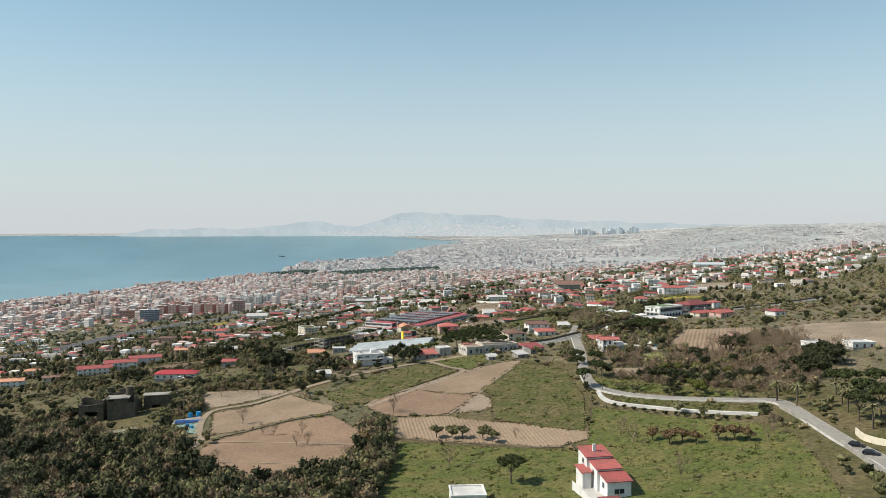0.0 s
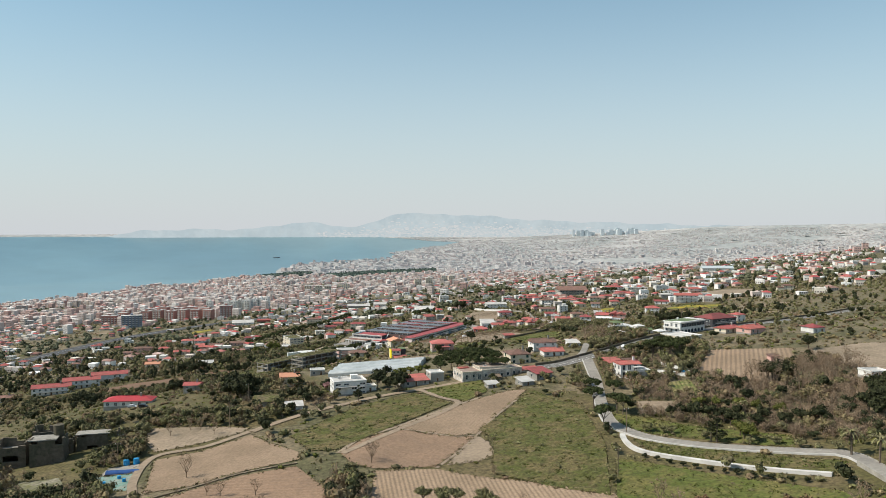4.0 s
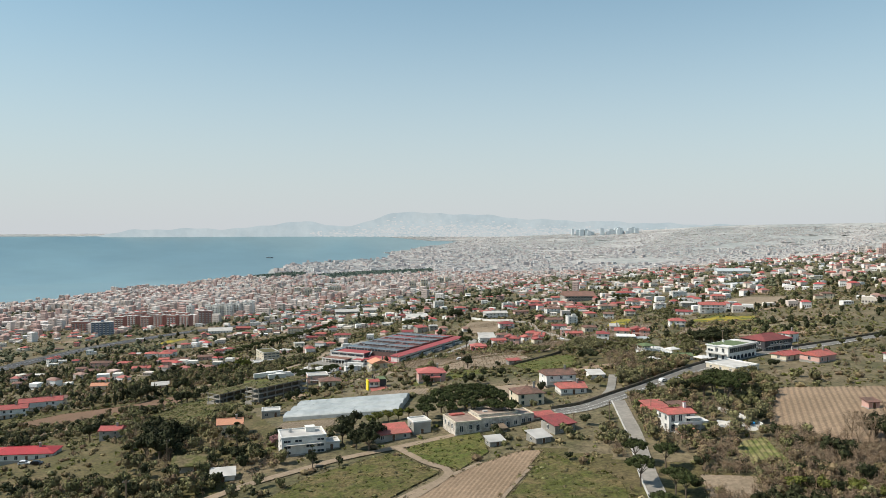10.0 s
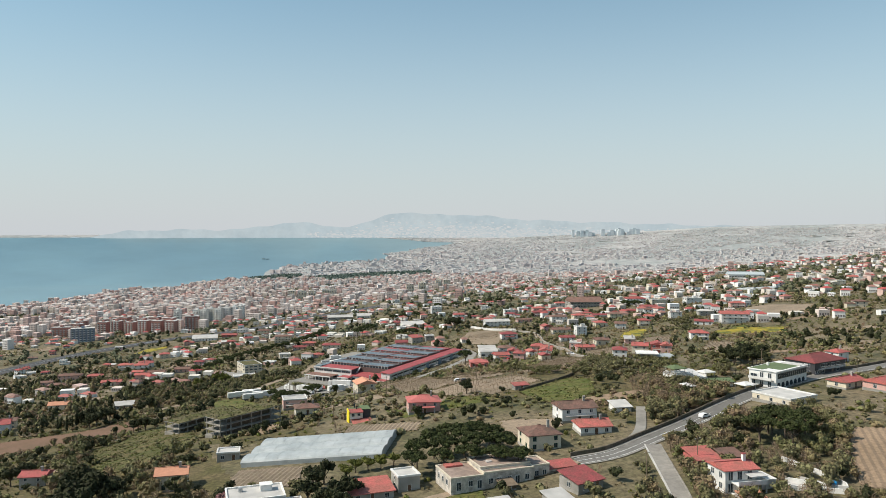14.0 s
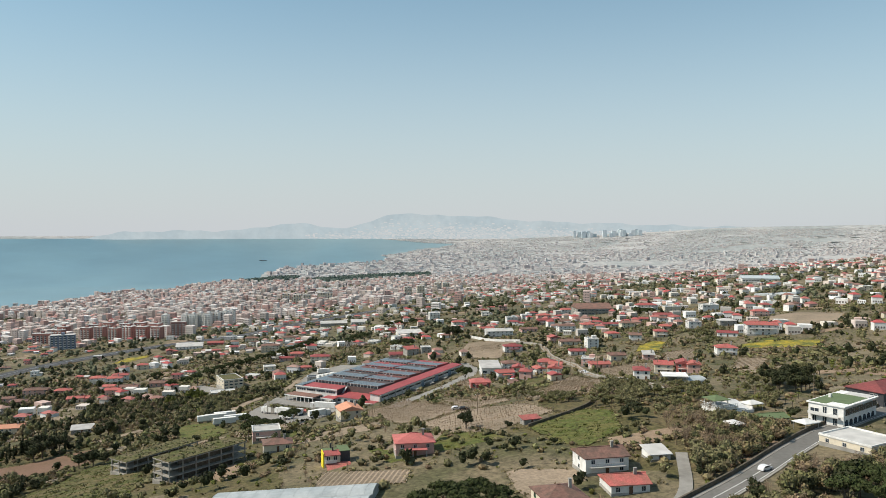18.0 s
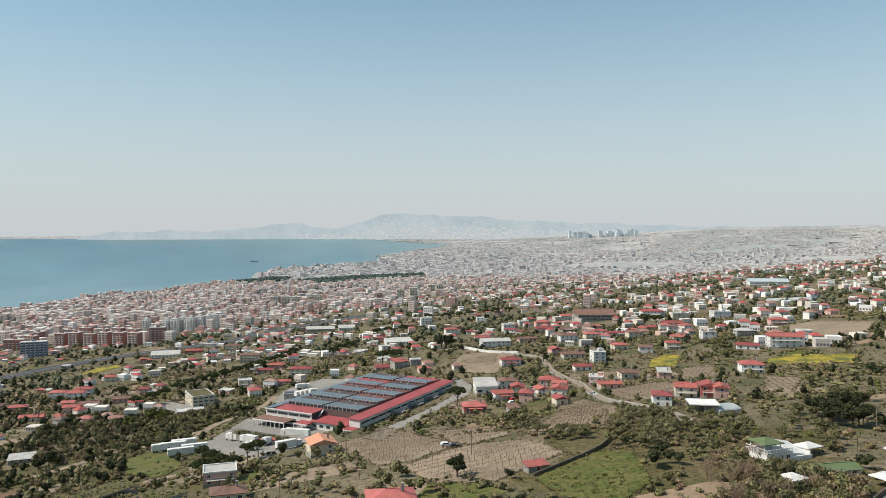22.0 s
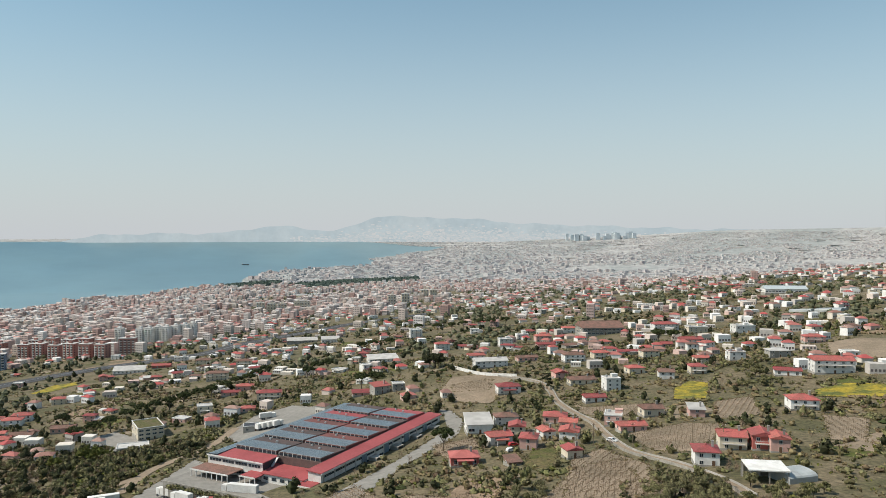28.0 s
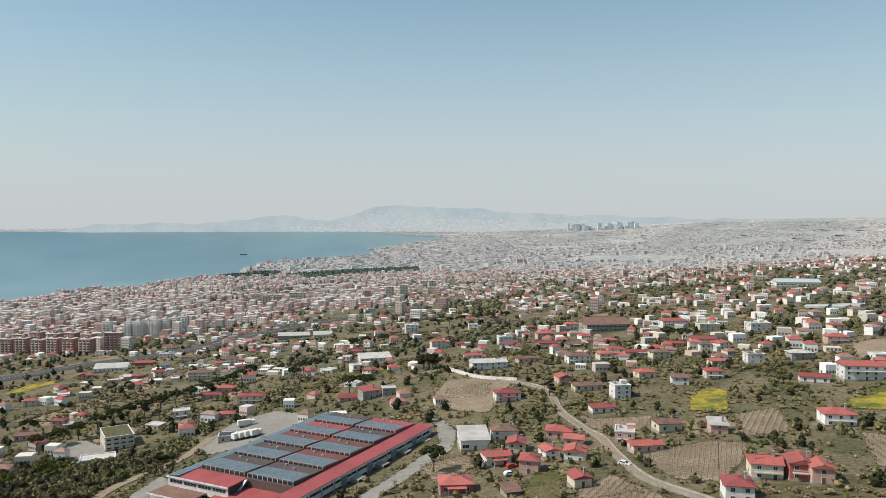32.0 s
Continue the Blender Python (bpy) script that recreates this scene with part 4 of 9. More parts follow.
# ---- the factory ----
def factory():
    """Five saw-tooth bays of panels behind a red strip of roof, a two-storey front and a low wing in a recess."""
    L, D = 101.0, 56.5
    head = 62.5
    t = thing("factory", -20.0, 650.4, 132.2, head, "long white factory with red-edged roof and rows of solar panels", "factory")
    boxes("wall", [(0, 0, -5, L, 6, 6.1), (9, 6, -5, L, D, 6.2), (0, 28, -5, 9, D, 6.2)], M["white"], t)
    mesh_object("edge_roof", [(-0.6, -0.7, 6.1), (L + 0.6, -0.7, 6.1), (L + 0.6, 6.4, 6.5), (-0.6, 6.4, 6.5), (-0.6, -0.7, 6.45), (L + 0.6, -0.7, 6.45), (L + 0.6, 6.4, 6.9), (-0.6, 6.4, 6.9)], BOX_F, M["redroof"], t)
    boxes("eaves_trim", [(-0.7, -0.85, 5.75, L + 0.7, -0.7, 6.2)], M["white"], t)
    mesh_object("front_roof", [(-0.6, 27.6, 6.2), (9.5, 27.6, 6.3), (9.5, D - 5.2, 6.3), (-0.6, D - 5.2, 6.2), (-0.6, 27.6, 6.45), (9.5, 27.6, 6.75), (9.5, D - 5.2, 6.75), (-0.6, D - 5.2, 6.45)], BOX_F, M["redroof"], t)
    boxes("front_trim", [(-0.8, 27.5, 5.9, -0.6, D + 0.1, 6.5)], M["white"], t)
    boxes("valley_roof", [(9.5, 6.4, 6.2, L - 0.2, D - 5.2, 6.65)], M["brownroof"], t)
    boxes("recess_wall", [(8.9, 6.4, 3.6, 9.1, 28.0, 6.9)], M["brownroof"], t)
    boxes("recess_side", [(0.2, 27.8, 3.4, 9.0, 28.0, 6.3)], M["darkmetal"], t)
    mesh_object("fire_stair", [(4.0, 26.4, 3.9), (4.8, 26.4, 3.9), (8.6, 26.4, 6.6), (7.8, 26.4, 6.6), (4.0, 27.4, 3.9), (4.8, 27.4, 3.9), (8.6, 27.4, 6.6), (7.8, 27.4, 6.6)], BOX_F, M["metal"], t)
    # the sloping strip of panels along the far eaves
    mesh_object("side_slope", [(-0.4, D - 5.2, 6.3), (L, D - 5.2, 6.3), (L, D + 0.6, 5.9), (-0.4, D + 0.6, 5.9), (-0.4, D - 5.2, 6.8), (L, D - 5.2, 6.8), (L, D + 0.6, 6.2), (-0.4, D + 0.6, 6.2)], BOX_F, M["darkmetal"], t)
    v, f = [], []
    for i in range(60):
        for j in range(3):
            o, xa, ya = len(v), 0.2 + i * 1.67, D - 5.0 + j * 1.8
            za, zb = 6.88 - 0.103 * (ya - D + 5.2), 6.88 - 0.103 * (ya + 1.65 - D + 5.2)
            for up in (0.0, 0.07):
                v += [(xa, ya, za + up), (xa + 1.55, ya, za + up), (xa + 1.55, ya + 1.65, zb + up), (xa, ya + 1.65, zb + up)]
            f += [tuple(o + k for k in q) for q in BOX_F]
    tagged(mesh_object("panel_strip", v, f, M["solar"], t), kind="stuff")
    n, x0 = 5, 10.4
    bay = (L - x0 - 2.0) / n
    for k in range(n):
        a = x0 + k * bay
        back = a + bay * 0.97
        prof = [(a, 6.6), (a, 8.15), (back, 7.35), (back, 6.6)]
        for half, (ya, yb) in enumerate(((7.4, 28.4), (29.4, D - 5.8))):
            v = [(px, y, pz) for y in (ya, yb) for px, pz in prof]
            mesh_object("bay_roof", v, [(0, 1, 5, 4), (1, 2, 6, 5), (2, 3, 7, 6), (3, 2, 1, 0), (4, 5, 6, 7), (0, 4, 7, 3)], M["redroof"] if (k, half) in ((4, 0), (3, 1)) else M["dullred"] if (k, half) in ((1, 0), (2, 1), (2, 0)) else M["brownroof"], t)
            # glazing and posts under the front edge
            glaze = boxes("roof_light", [(a - 0.06, ya + 0.3, 6.75, a - 0.01, yb - 0.3, 7.75)], M["glass"], t)
            bars = boxes("mullion", [(a - 0.14, ya + 0.3 + q * (yb - ya - 0.7) / 9, 6.65, a - 0.02, ya + 0.45 + q * (yb - ya - 0.7) / 9, 8.1) for q in range(10)], M["frame"], glaze)
            tagged(bars, kind="stuff")
            rows, cols = 5, 14
            ln = bay * 0.55
            slope = -0.8 / (bay * 0.97)
            pw, pl = (yb - ya - 0.8) / cols, ln / rows
            arr = boxes("panel_rack", [(a + 0.1, ya + 0.3, 8.1, a + 0.4, yb - 0.3, 8.25)], M["metal"], t)
            if k < 2:
                for i in range(rows):
                    for j in range(cols):
                        p = new("solar_panel", PANEL)
                        p.parent = arr
                        q = 0.3 + i * pl
                        p.matrix_basis = Matrix.Translation((a + q, ya + 0.4 + j * pw, 8.2 + slope * q)) @ Euler((0, -math.atan(slope), 0)).to_matrix().to_4x4() @ Matrix.Diagonal((pl * 0.93, pw * 0.93, 1, 1))
            else:
                v, f = [], []
                for i in range(rows):
                    for j in range(cols):
                        o, q0, q1 = len(v), 0.3 + i * pl, 0.3 + (i + 0.93) * pl
                        yc, yd = ya + 0.4 + j * pw, ya + 0.4 + (j + 0.93) * pw
                        for zz in (8.22, 8.3):
                            v += [(a + q0, yc, zz + slope * q0), (a + q1, yc, zz + slope * q1), (a + q1, yd, zz + slope * q1), (a + q0, yd, zz + slope * q0)]
                        f += [tuple(o + i2 for i2 in q) for q in BOX_F]
                tagged(mesh_object("panel_array", v, f, M["solar"], arr), kind="stuff")
            for q in (0.66, 0.8):
                boxes("roof_vent", [(a + bay * q, (ya + yb) / 2 + 5 * (q - 0.7) * 8, 7.4, a + bay * q + 0.8, (ya + yb) / 2 + 5 * (q - 0.7) * 8 + 0.8, 8.2)], M["metal"], t)
    # long side: two rows of ribbon windows, downpipes, loading porches and gate towers
    for k in range(13):
        xa = 2.0 + k * 7.5
        w = boxes("window", [(xa, -0.1, 3.9, xa + 6.6, 0.05, 5.0)], M["frame"], t)
        boxes("pane", [(xa + 0.12 + i * 1.6, -0.14, 4.0, xa + 1.6 + i * 1.6, -0.08, 4.9) for i in range(4)], M["glass"], w)
        w = boxes("window", [(xa, -0.1, 1.3, xa + 6.6, 0.05, 2.3)], M["frame"], t)
        boxes("pane", [(xa + 0.12 + i * 1.6, -0.14, 1.4, xa + 1.6 + i * 1.6, -0.08, 2.2) for i in range(4)], M["glass"], w)
        boxes("downpipe", [(xa - 0.6, -0.3, -3, xa - 0.45, -0.05, 6.1)], M["metal"], t)
    for xa in (34, 52, 70, 88):
        c = boxes("loading_porch", [(xa, -4.0, 2.9, xa + 5, 0, 3.2)], M["grey"], t)
        boxes("side_wall", [(xa, -4.0, -4, xa + 0.3, 0, 2.9), (xa + 4.7, -4.0, -4, xa + 5, 0, 2.9)], M["grey"], c)
        boxes("loading_door", [(xa + 0.6, -0.15, -3, xa + 4.4, 0, 2.7)], M["darkmetal"], c)
        boxes("blue_gate", [(xa - 5.5, -0.2, -3, xa - 1.5, 0, 5.4)], M["gateblue"], t)
    # front: two-storey block with ribbon windows and a long canopy, a low red-roofed wing in the recess
    for z in (0.4, 3.9):
        for k in range(4):
            ya = 29 + k * 6.8
            w = boxes("window", [(-0.1, ya, z, 0.05, ya + 6.2, z + 1.3)], M["frame"], t)
            boxes("pane", [(-0.14, ya + 0.15 + i * 1.52, z + 0.12, -0.08, ya + 1.5 + i * 1.52, z + 1.18) for i in range(4)], M["glass"], w)
    boxes("front_wing", [(-1.5, 6.4, -5, 8.8, 27.6, 3.0)], M["white"], t)
    mesh_object("wing_roof", [(-2.2, 6.4, 2.9), (8.8, 6.4, 3.6), (8.8, 27.7, 3.6), (-2.2, 27.7, 2.9), (-2.2, 6.4, 3.15), (8.8, 6.4, 3.9), (8.8, 27.7, 3.9), (-2.2, 27.7, 3.15)], BOX_F, M["redroof"], t)
    for k in range(5):
        ya = 8 + k * 4.0
        w = boxes("window", [(-1.6, ya, 0.5, -1.45, ya + 2.4, 2.0)], M["frame"], t)
        boxes("pane", [(-1.66, ya + 0.15, 0.62, -1.58, ya + 2.25, 1.88)], M["glass"], w)
    for ya, yb, x1 in ((38.0, 57.5, -9.0), (26.0, 34.0, -7.0), (0.4, 7.5, -6.5)):
        c = boxes("front_canopy", [(x1, ya, 2.3, 0, yb, 2.6)], M["redroof"] if yb < 40 else M["oldtile"], t)
        boxes("fascia", [(x1 - 0.1, ya - 0.1, 2.15, x1, yb + 0.1, 2.75)], M["white"], c)
        m = max(3, int((yb - ya) / 2.6))
        for k in range(m + 1):
            py = ya + 0.2 + k * (yb - ya - 0.6) / m
            boxes("post", [(x1 + 0.1, py, -5, x1 + 0.4, py + 0.25, 2.3)], M["white"], c)
    boxes("terrace_wall", [(-19, 8, -6, -18.4, 62, 0.0)], M["concrete"], t)
    boxes("terrace", [(-18.4, -1, -6, 0, 62, -0.5)], M["yard"], t)
    hv, hf = leaf_cloud([(-20.2, 12 + 3.0 * i, -1.6 + 0.3 * (i % 3), 1.3, 2.0, 1.2) for i in range(16)], 900, 0.3, 31, 0.7)
    h = new("hedge", array_mesh("hedge", hv, hf, M["leaf"]))
    h.parent = t
    tagged(h, "shaggy hedge below the terrace wall")
    c, sn = math.cos(radians(head)), math.sin(radians(head))
    for q in (8, 30, 52, 74, 93):
        for y in (12, 42):
            SPOTS.append((-20.0 + q * c - y * sn, 650.4 + q * sn + y * c, 19))
    SPOTS.append((-20.0 - 10 * c - 30 * sn, 650.4 - 10 * sn + 30 * c, 24))
    return t


M["dullred"] = material("dull_red_roof_sheet", (0.185, 0.072, 0.062), 0.7, 0.2, 0.6, 0.1, second=(0.14, 0.065, 0.056))
M["gateblue"] = material("blue_grey_gate_paint", (0.16, 0.22, 0.27), 0.6, 0.15)
M["redroof"] = material("red_sheet_roof", (0.36, 0.085, 0.085), 0.6, 0.12, 0.8, 0.08, second=(0.30, 0.068, 0.068))
M["brownroof"] = material("dark_brown_roof_sheet", (0.115, 0.078, 0.07), 0.7, 0.2, 0.6, 0.1, second=(0.085, 0.065, 0.06))
M["solar"] = material("solar_glass", (0.135, 0.175, 0.205), 0.35, 0.2, 0.6, 0.1, bump=0)
PANEL = shared("solar_panel", [((0, 0, 0.0, 1, 1, 0.06), M["metal"]), ((0.03, 0.03, 0.06, 0.97, 0.97, 0.09), M["solar"])])
factory()


# ---- unfinished concrete buildings with overgrown slabs ----
def skeleton_block(x, y, length, depth, floors, turn, label):
    """An open concrete frame; x, y is its near corner, its length runs along the heading turn."""
    base = ground_at(x, y)
    t = thing("unfinished_building", x, y, base, turn, label, "building")
    fh, low = 2.45, -3.0
    for s in range(1, floors + 1):
        boxes("slab", [(-0.5, -0.5, s * fh - 0.28, length + 0.5, depth + 0.5, s * fh)], M["concrete"], t)
    boxes("overgrown_roof", [(-0.35, -0.35, floors * fh, length + 0.35, depth + 0.35, floors * fh + 0.2)], M["moss"], t)
    v, f = leaf_cloud([(length / 2, depth / 2, floors * fh + 0.3, length / 2, depth / 2, 0.25)], 260, 0.3, 5)
    v[:, 2] = np.clip(v[:, 2], floors * fh + 0.1, floors * fh + 0.8)
    r = rng(8)
    v = (v.reshape(-1, 4, 3) - v.reshape(-1, 4, 3).mean(1, keepdims=True) + np.stack([r.uniform(0, length, 260), r.uniform(0, depth, 260), np.full(260, floors * fh + 0.3)], 1)[:, None]).reshape(-1, 3)
    p = new("roof_weeds", array_mesh("roof_weeds", v, f, M["leaf"]))
    p.parent = t
    tagged(p, "weeds growing on the slab", kind="stuff")
    n = int(length / 4.5)
    for i in range(n + 1):
        for j in range(3):
            px, py = i * length / n, j * depth / 2
            boxes("column", [(px - 0.18, py - 0.18, low, px + 0.18, py + 0.18, floors * fh - 0.28)], M["concrete"], t)
    for s in range(floors):
        boxes("infill_wall", [(4.5, 1.6, s * fh if s else low, length - 4.5, 1.85, (s + 1) * fh - 0.3)], M["oldstone"], t)
    boxes("ground_slab", [(-0.5, -0.5, low, length + 0.5, depth + 0.5, 0.05)], M["concrete"], t)
    a = radians(turn)
    for q in (0.15, 0.5, 0.85):
        SPOTS.append((x + q * length * math.cos(a) - depth / 2 * math.sin(a), y + q * length * math.sin(a) + depth / 2 * math.cos(a), depth * 0.6))
    return t


skeleton_block(-106.6, 528.7, 33, 9, 2, 57, "unfinished two-storey concrete frame under an overgrown slab")
skeleton_block(-78.8, 496.2, 31, 9, 3, 52, "unfinished three-storey concrete frame with grass on its roof")


# ---- the ruined farm with its round tower ----
def ruin(x, y):
    t = thing("ruin", x, y, ground_at(x, y), 15, "roofless grey stone ruin with a round tower", "ruin")
    r = random.Random(4)
    for k, (px, py, w, d, h) in enumerate([(-14, 4, 9, 8, 6.5), (-3, 0, 10, 8, 8.0), (-5, 12, 8, 7, 8.5), (9, 10, 13, 6, 6.5), (2, 9, 6, 5, 5.5)]):
        it = []
        for wx0, wy0, wx1, wy1 in ((0, 0, w, 0.5), (0, d - 0.5, w, d), (0, 0.5, 0.5, d - 0.5), (w - 0.5, 0.5, w, d - 0.5)):
            seg = 4
            for i in range(seg):
                hh = h * r.uniform(0.72, 1.0)
                if wx1 - wx0 > wy1 - wy0:
                    a, b = wx0 + (wx1 - wx0) * i / seg, wx0 + (wx1 - wx0) * (i + 1) / seg
                    if i in (1, 2) and r.random() < 0.7:
                        it += [(px + a, py + wy0, -2, px + b, py + wy1, 0.9), (px + a, py + wy0, 2.6, px + b, py + wy1, hh)]
                    else:
                        it.append((px + a, py + wy0, -2, px + b, py + wy1, hh))
                else:
                    a, b = wy0 + (wy1 - wy0) * i / seg, wy0 + (wy1 - wy0) * (i + 1) / seg
                    it.append((px + wx0, py + a, -2, px + wx1, py + b, hh))
        for piece in it:
            boxes("wall", [piece], M["oldstone"], t)
        boxes("floor_slab", [(px + 0.5, py + 0.5, h * 0.52, px + w - 0.5, py + d - 0.5, h * 0.52 + 0.25)], M["concrete"], t)
        if k in (1, 3):
            boxes("roof_slab", [(px - 0.3, py - 0.3, h * 0.92, px + w * 0.8, py + d * 0.8, h * 0.92 + 0.25)], M["concrete"], t)
    tw = new("tower", cylinder_mesh("tower", 1.5, 10.0, M["oldstone"], 20))
    tw.parent = t
    tw.matrix_basis = pose(4.5, 6, -2) @ Matrix.Diagonal((1.05, 1.05, 1.25, 1))
    t.scale = (1.12, 1.12, 1.25)
    SPOTS.append((x, y + 5, 22))


ruin(-141.9, 324.0)
boxes_t = thing("water_tanks", -102.9, 310.7, 0, 0, "pair of bright blue plastic water tanks on a stand", "water tank")
boxes_t.matrix_basis = pose(-102.9, 310.7, ground_at(-102.9, 310.7), 0, 0, 10)
for px, hh in ((-2.0, 1.7), (1.2, 2.1)):
    c = new("tank", cylinder_mesh("tank", 1.0, hh, M["blue"], 16))
    c.parent = boxes_t
    c.matrix_basis = pose(px, 0, 0)
pool = thing("tarpaulin", -102.8, 302.2, 0, 0, "dark blue tarpaulin over a long rounded trough", "tarpaulin")
pool.matrix_basis = pose(-102.8, 302.2, ground_at(-102.8, 302.2), 0, 0, 9)
ring = [(1.3 * math.cos(g), 1.15 * math.sin(g)) for g in np.linspace(0, math.pi, 9)]
cv = [(px, a, b) for px in (-5.2, -2.6, 0.0, 2.6, 5.2) for a, b in ring]
cf = [(i * 9 + k, i * 9 + k + 1, i * 9 + k + 10, i * 9 + k + 9) for i in range(4) for k in range(8)] + [tuple(range(9)), tuple(range(44, 35, -1))]
mesh_object("cover", cv, cf, M["darkblue"], pool)
boxes("weight_board", [(-5.4, -1.6, 0, 5.4, -1.35, 0.2), (-5.4, 1.35, 0, 5.4, 1.6, 0.2)], M["wood"], pool)
patch("netting", [(-110.7, 300.5), (-98.2, 300.4), (-94.0, 284.0), (-101.0, 286.1)], M["netting"], "teal netting and sheets spread over a garden plot", "netting", lift=0.16, step=1.5)
patch("paved_yard", [(-110.7, 309.0), (-100.2, 310.0), (-99.0, 301.2), (-110.0, 301.0)], M["concrete"], "grey paved corner beside blue tanks", "yard", lift=0.16, step=1.5)
patch("ruin_plot", [(-143.0, 305.6), (-125.1, 304.8), (-114.2, 287.9), (-115.9, 280.0), (-130.5, 286.9)], M["drydebris"], "stony plot of pale debris and weeds below a ruin", "plot", lift=0.12, step=1.5, bumpy=0.35)
for q in ((-101.5, 296.5), (-98.5, 293.0), (-104.5, 292.0)):
    b = thing("water_barrel", *q, ground_at(*q) + 0.2, 0, "small blue plastic barrel on netting", "barrel")
    c = new("barrel", cylinder_mesh("barrel", 0.6, 0.9, M["blue"], 14))
    c.parent = b


# ---- greenhouse ----
M["greenhouse"] = material("milky_plastic_sheet", (0.40, 0.42, 0.415), 0.4, 0.15, 0.4, 0.12, second=(0.32, 0.345, 0.345))


def greenhouse(xa, ya, xb, yb, width, label):
    ln = math.hypot(xb - xa, yb - ya)
    turn = math.degrees(math.atan2(yb - ya, xb - xa))
    t = thing("greenhouse", xa, ya, ground_at((xa + xb) / 2, (ya + yb) / 2), turn, label, "greenhouse")
    lift = math.degrees(math.atan2(ground_at(xb, yb) - ground_at(xa, ya), ln))
    t.matrix_basis = pose(xa, ya, ground_at(xa, ya) - 0.2, 0, -lift, turn)
    spans = max(1, round(width / 8))
    for s in range(spans):
        y0 = s * width / spans
        wd = width / spans
        v, f = [], []
        n = 8
        ring = [(y0, -1.0), (y0, 1.7)] + [(y0 + wd * (0.5 - 0.5 * math.cos(math.pi * i / n)), 1.7 + 1.1 * math.sin(math.pi * i / n)) for i in range(1, n)] + [(y0 + wd, 1.7), (y0 + wd, -1.0)]
        m = len(ring)
        for px in (0, ln):
            v += [(px, a, b) for a, b in ring]
        f = [(i, i + 1, m + i + 1, m + i) for i in range(m - 1)] + [tuple(range(m)), tuple(range(2 * m - 1, m - 1, -1))]
        mesh_object("plastic_cover", v, f, M["greenhouse"], t)
        for k in range(int(ln / 4) + 1):
            px = min(k * 4.0, ln)
            arch = [((px, y0 + wd * (0.5 - 0.5 * math.cos(math.pi * i / n)), 1.7 + 1.13 * math.sin(math.pi * i / n)), (px, y0 + wd * (0.5 - 0.5 * math.cos(math.pi * (i + 1) / n)), 1.7 + 1.13 * math.sin(math.pi * (i + 1) / n)), 0.04, 0.04) for i in range(n)]
            hoop = new("hoop", wood_mesh("hoop", arch, M["metal"], 4))
            hoop.parent = t
    for k in range(4):
        q = k / 3
        SPOTS.append((xa + (xb - xa) * q, ya + (yb - ya) * q, width * 0.8))


greenhouse(-54.0, 433.0, -8.0, 427.5, 27, "long greenhouse of milky plastic over steel hoops")
patch("seed_bed", [(-53.4, 410.2), (-53.6, 429.0), (-33.0, 426.4), (-31.1, 407.0)], M["tilled"], "ridged seed bed before the greenhouse", "field", ridge=(80, 1.6, 0.3), step=2.0)
patch("seed_bed", [(-24.9, 461.5), (-24.7, 479.5), (-6.6, 472.5), (3.1, 470.1), (2.3, 457.6)], M["tilled"], "ridged brown seed bed behind the greenhouse", "field", ridge=(80, 1.6, 0.3), step=2.0)

M["salmon"] = material("salmon_red_roof_tiles", (0.46, 0.14, 0.125), 0.8, 0.2, 2.0, 0.3, second=(0.38, 0.12, 0.105))
M["bluesheet"] = material("pale_blue_sheet_roof", (0.46, 0.505, 0.515), 0.6, 0.12, 0.4, 0.1)
M["faded"] = material("faded_roof_felt", (0.33, 0.25, 0.205), 0.9, 0.25, 0.6, 0.2, second=(0.25, 0.185, 0.15))
M["redtile"] = material("vivid_red_roof_tiles", (0.40, 0.045, 0.055), 0.75, 0.15, 1.5, 0.25, second=(0.33, 0.05, 0.055))
# ---- houses along the lane and the main road ----
house(-152.1, 424.7, 25.8, 11, 4.3, 6, "white", "redtile", "hip", "low white house under a broad bright red roof", 1)
house(-264.7, 569.2, 27.5, 12, 7.6, 24, "white", "tile", "gable", "white terraced house with a red tiled roof", 2, balcony=True)
house(-254.0, 590.4, 27.5, 12, 8.4, 24, "white", "tile", "gable", "white row house with red roof and open loggia", 2, balcony=True)
house(-243.0, 611.1, 27.6, 12, 8.2, 24, "white", "tile", "gable", "white row house with a red tiled roof and balcony", 2, balcony=True)
house(-243.1, 627.9, 16.4, 9, 6.5, 24, "cream", "oldtile", "gable", "cream row house at the terrace's end", 2)
house(-317.3, 549.8, 18.3, 10, 6.5, 20, "white", "orange", "gable", "white farmhouse with an orange tiled roof", 2)
house(-339.5, 617.7, 13.1, 9, 6.0, 20, "white", "orange", "hip", "small white house with an orange roof", 2)
house(-291.5, 557.9, 15.2, 8, 4.5, 20, "cream", "oldtile", "gable", "low cream cottage with an old tiled roof", 1)
house(-69.6, 414.0, 10.0, 9, 7.0, 14, "cream", "orange", "gable", "tall narrow cream house with an orange gable roof", 2, "shuttered")
house(-61.4, 444.8, 8.2, 7, 3.6, 12, "grey", "terrace", "flat", "small grey block shed with a flat roof", 1, chimney=False)
house(-126.9, 444.1, 9.3, 8, 5.5, 5, "grey", "tile", "gable", "grey house with solar panels on its red roof", 2)
house(-71.9, 373.9, 11.0, 8, 3.0, 10, "grey", "moss", "shed", "low weathered shed with a mossy roof", 1, chimney=False, category="shed", name="shed")
house(-57.3, 361.6, 7.6, 6, 2.8, 15, "white", "terrace", "shed", "low whitewashed outbuilding beside the lane", 1, chimney=False, category="shed", name="shed")
house(-36.8, 382.3, 16.3, 12, 8.2, 18, "white", "terrace", "flat", "large white villa with stepped flat terraces", 3, "wide", balcony=True)
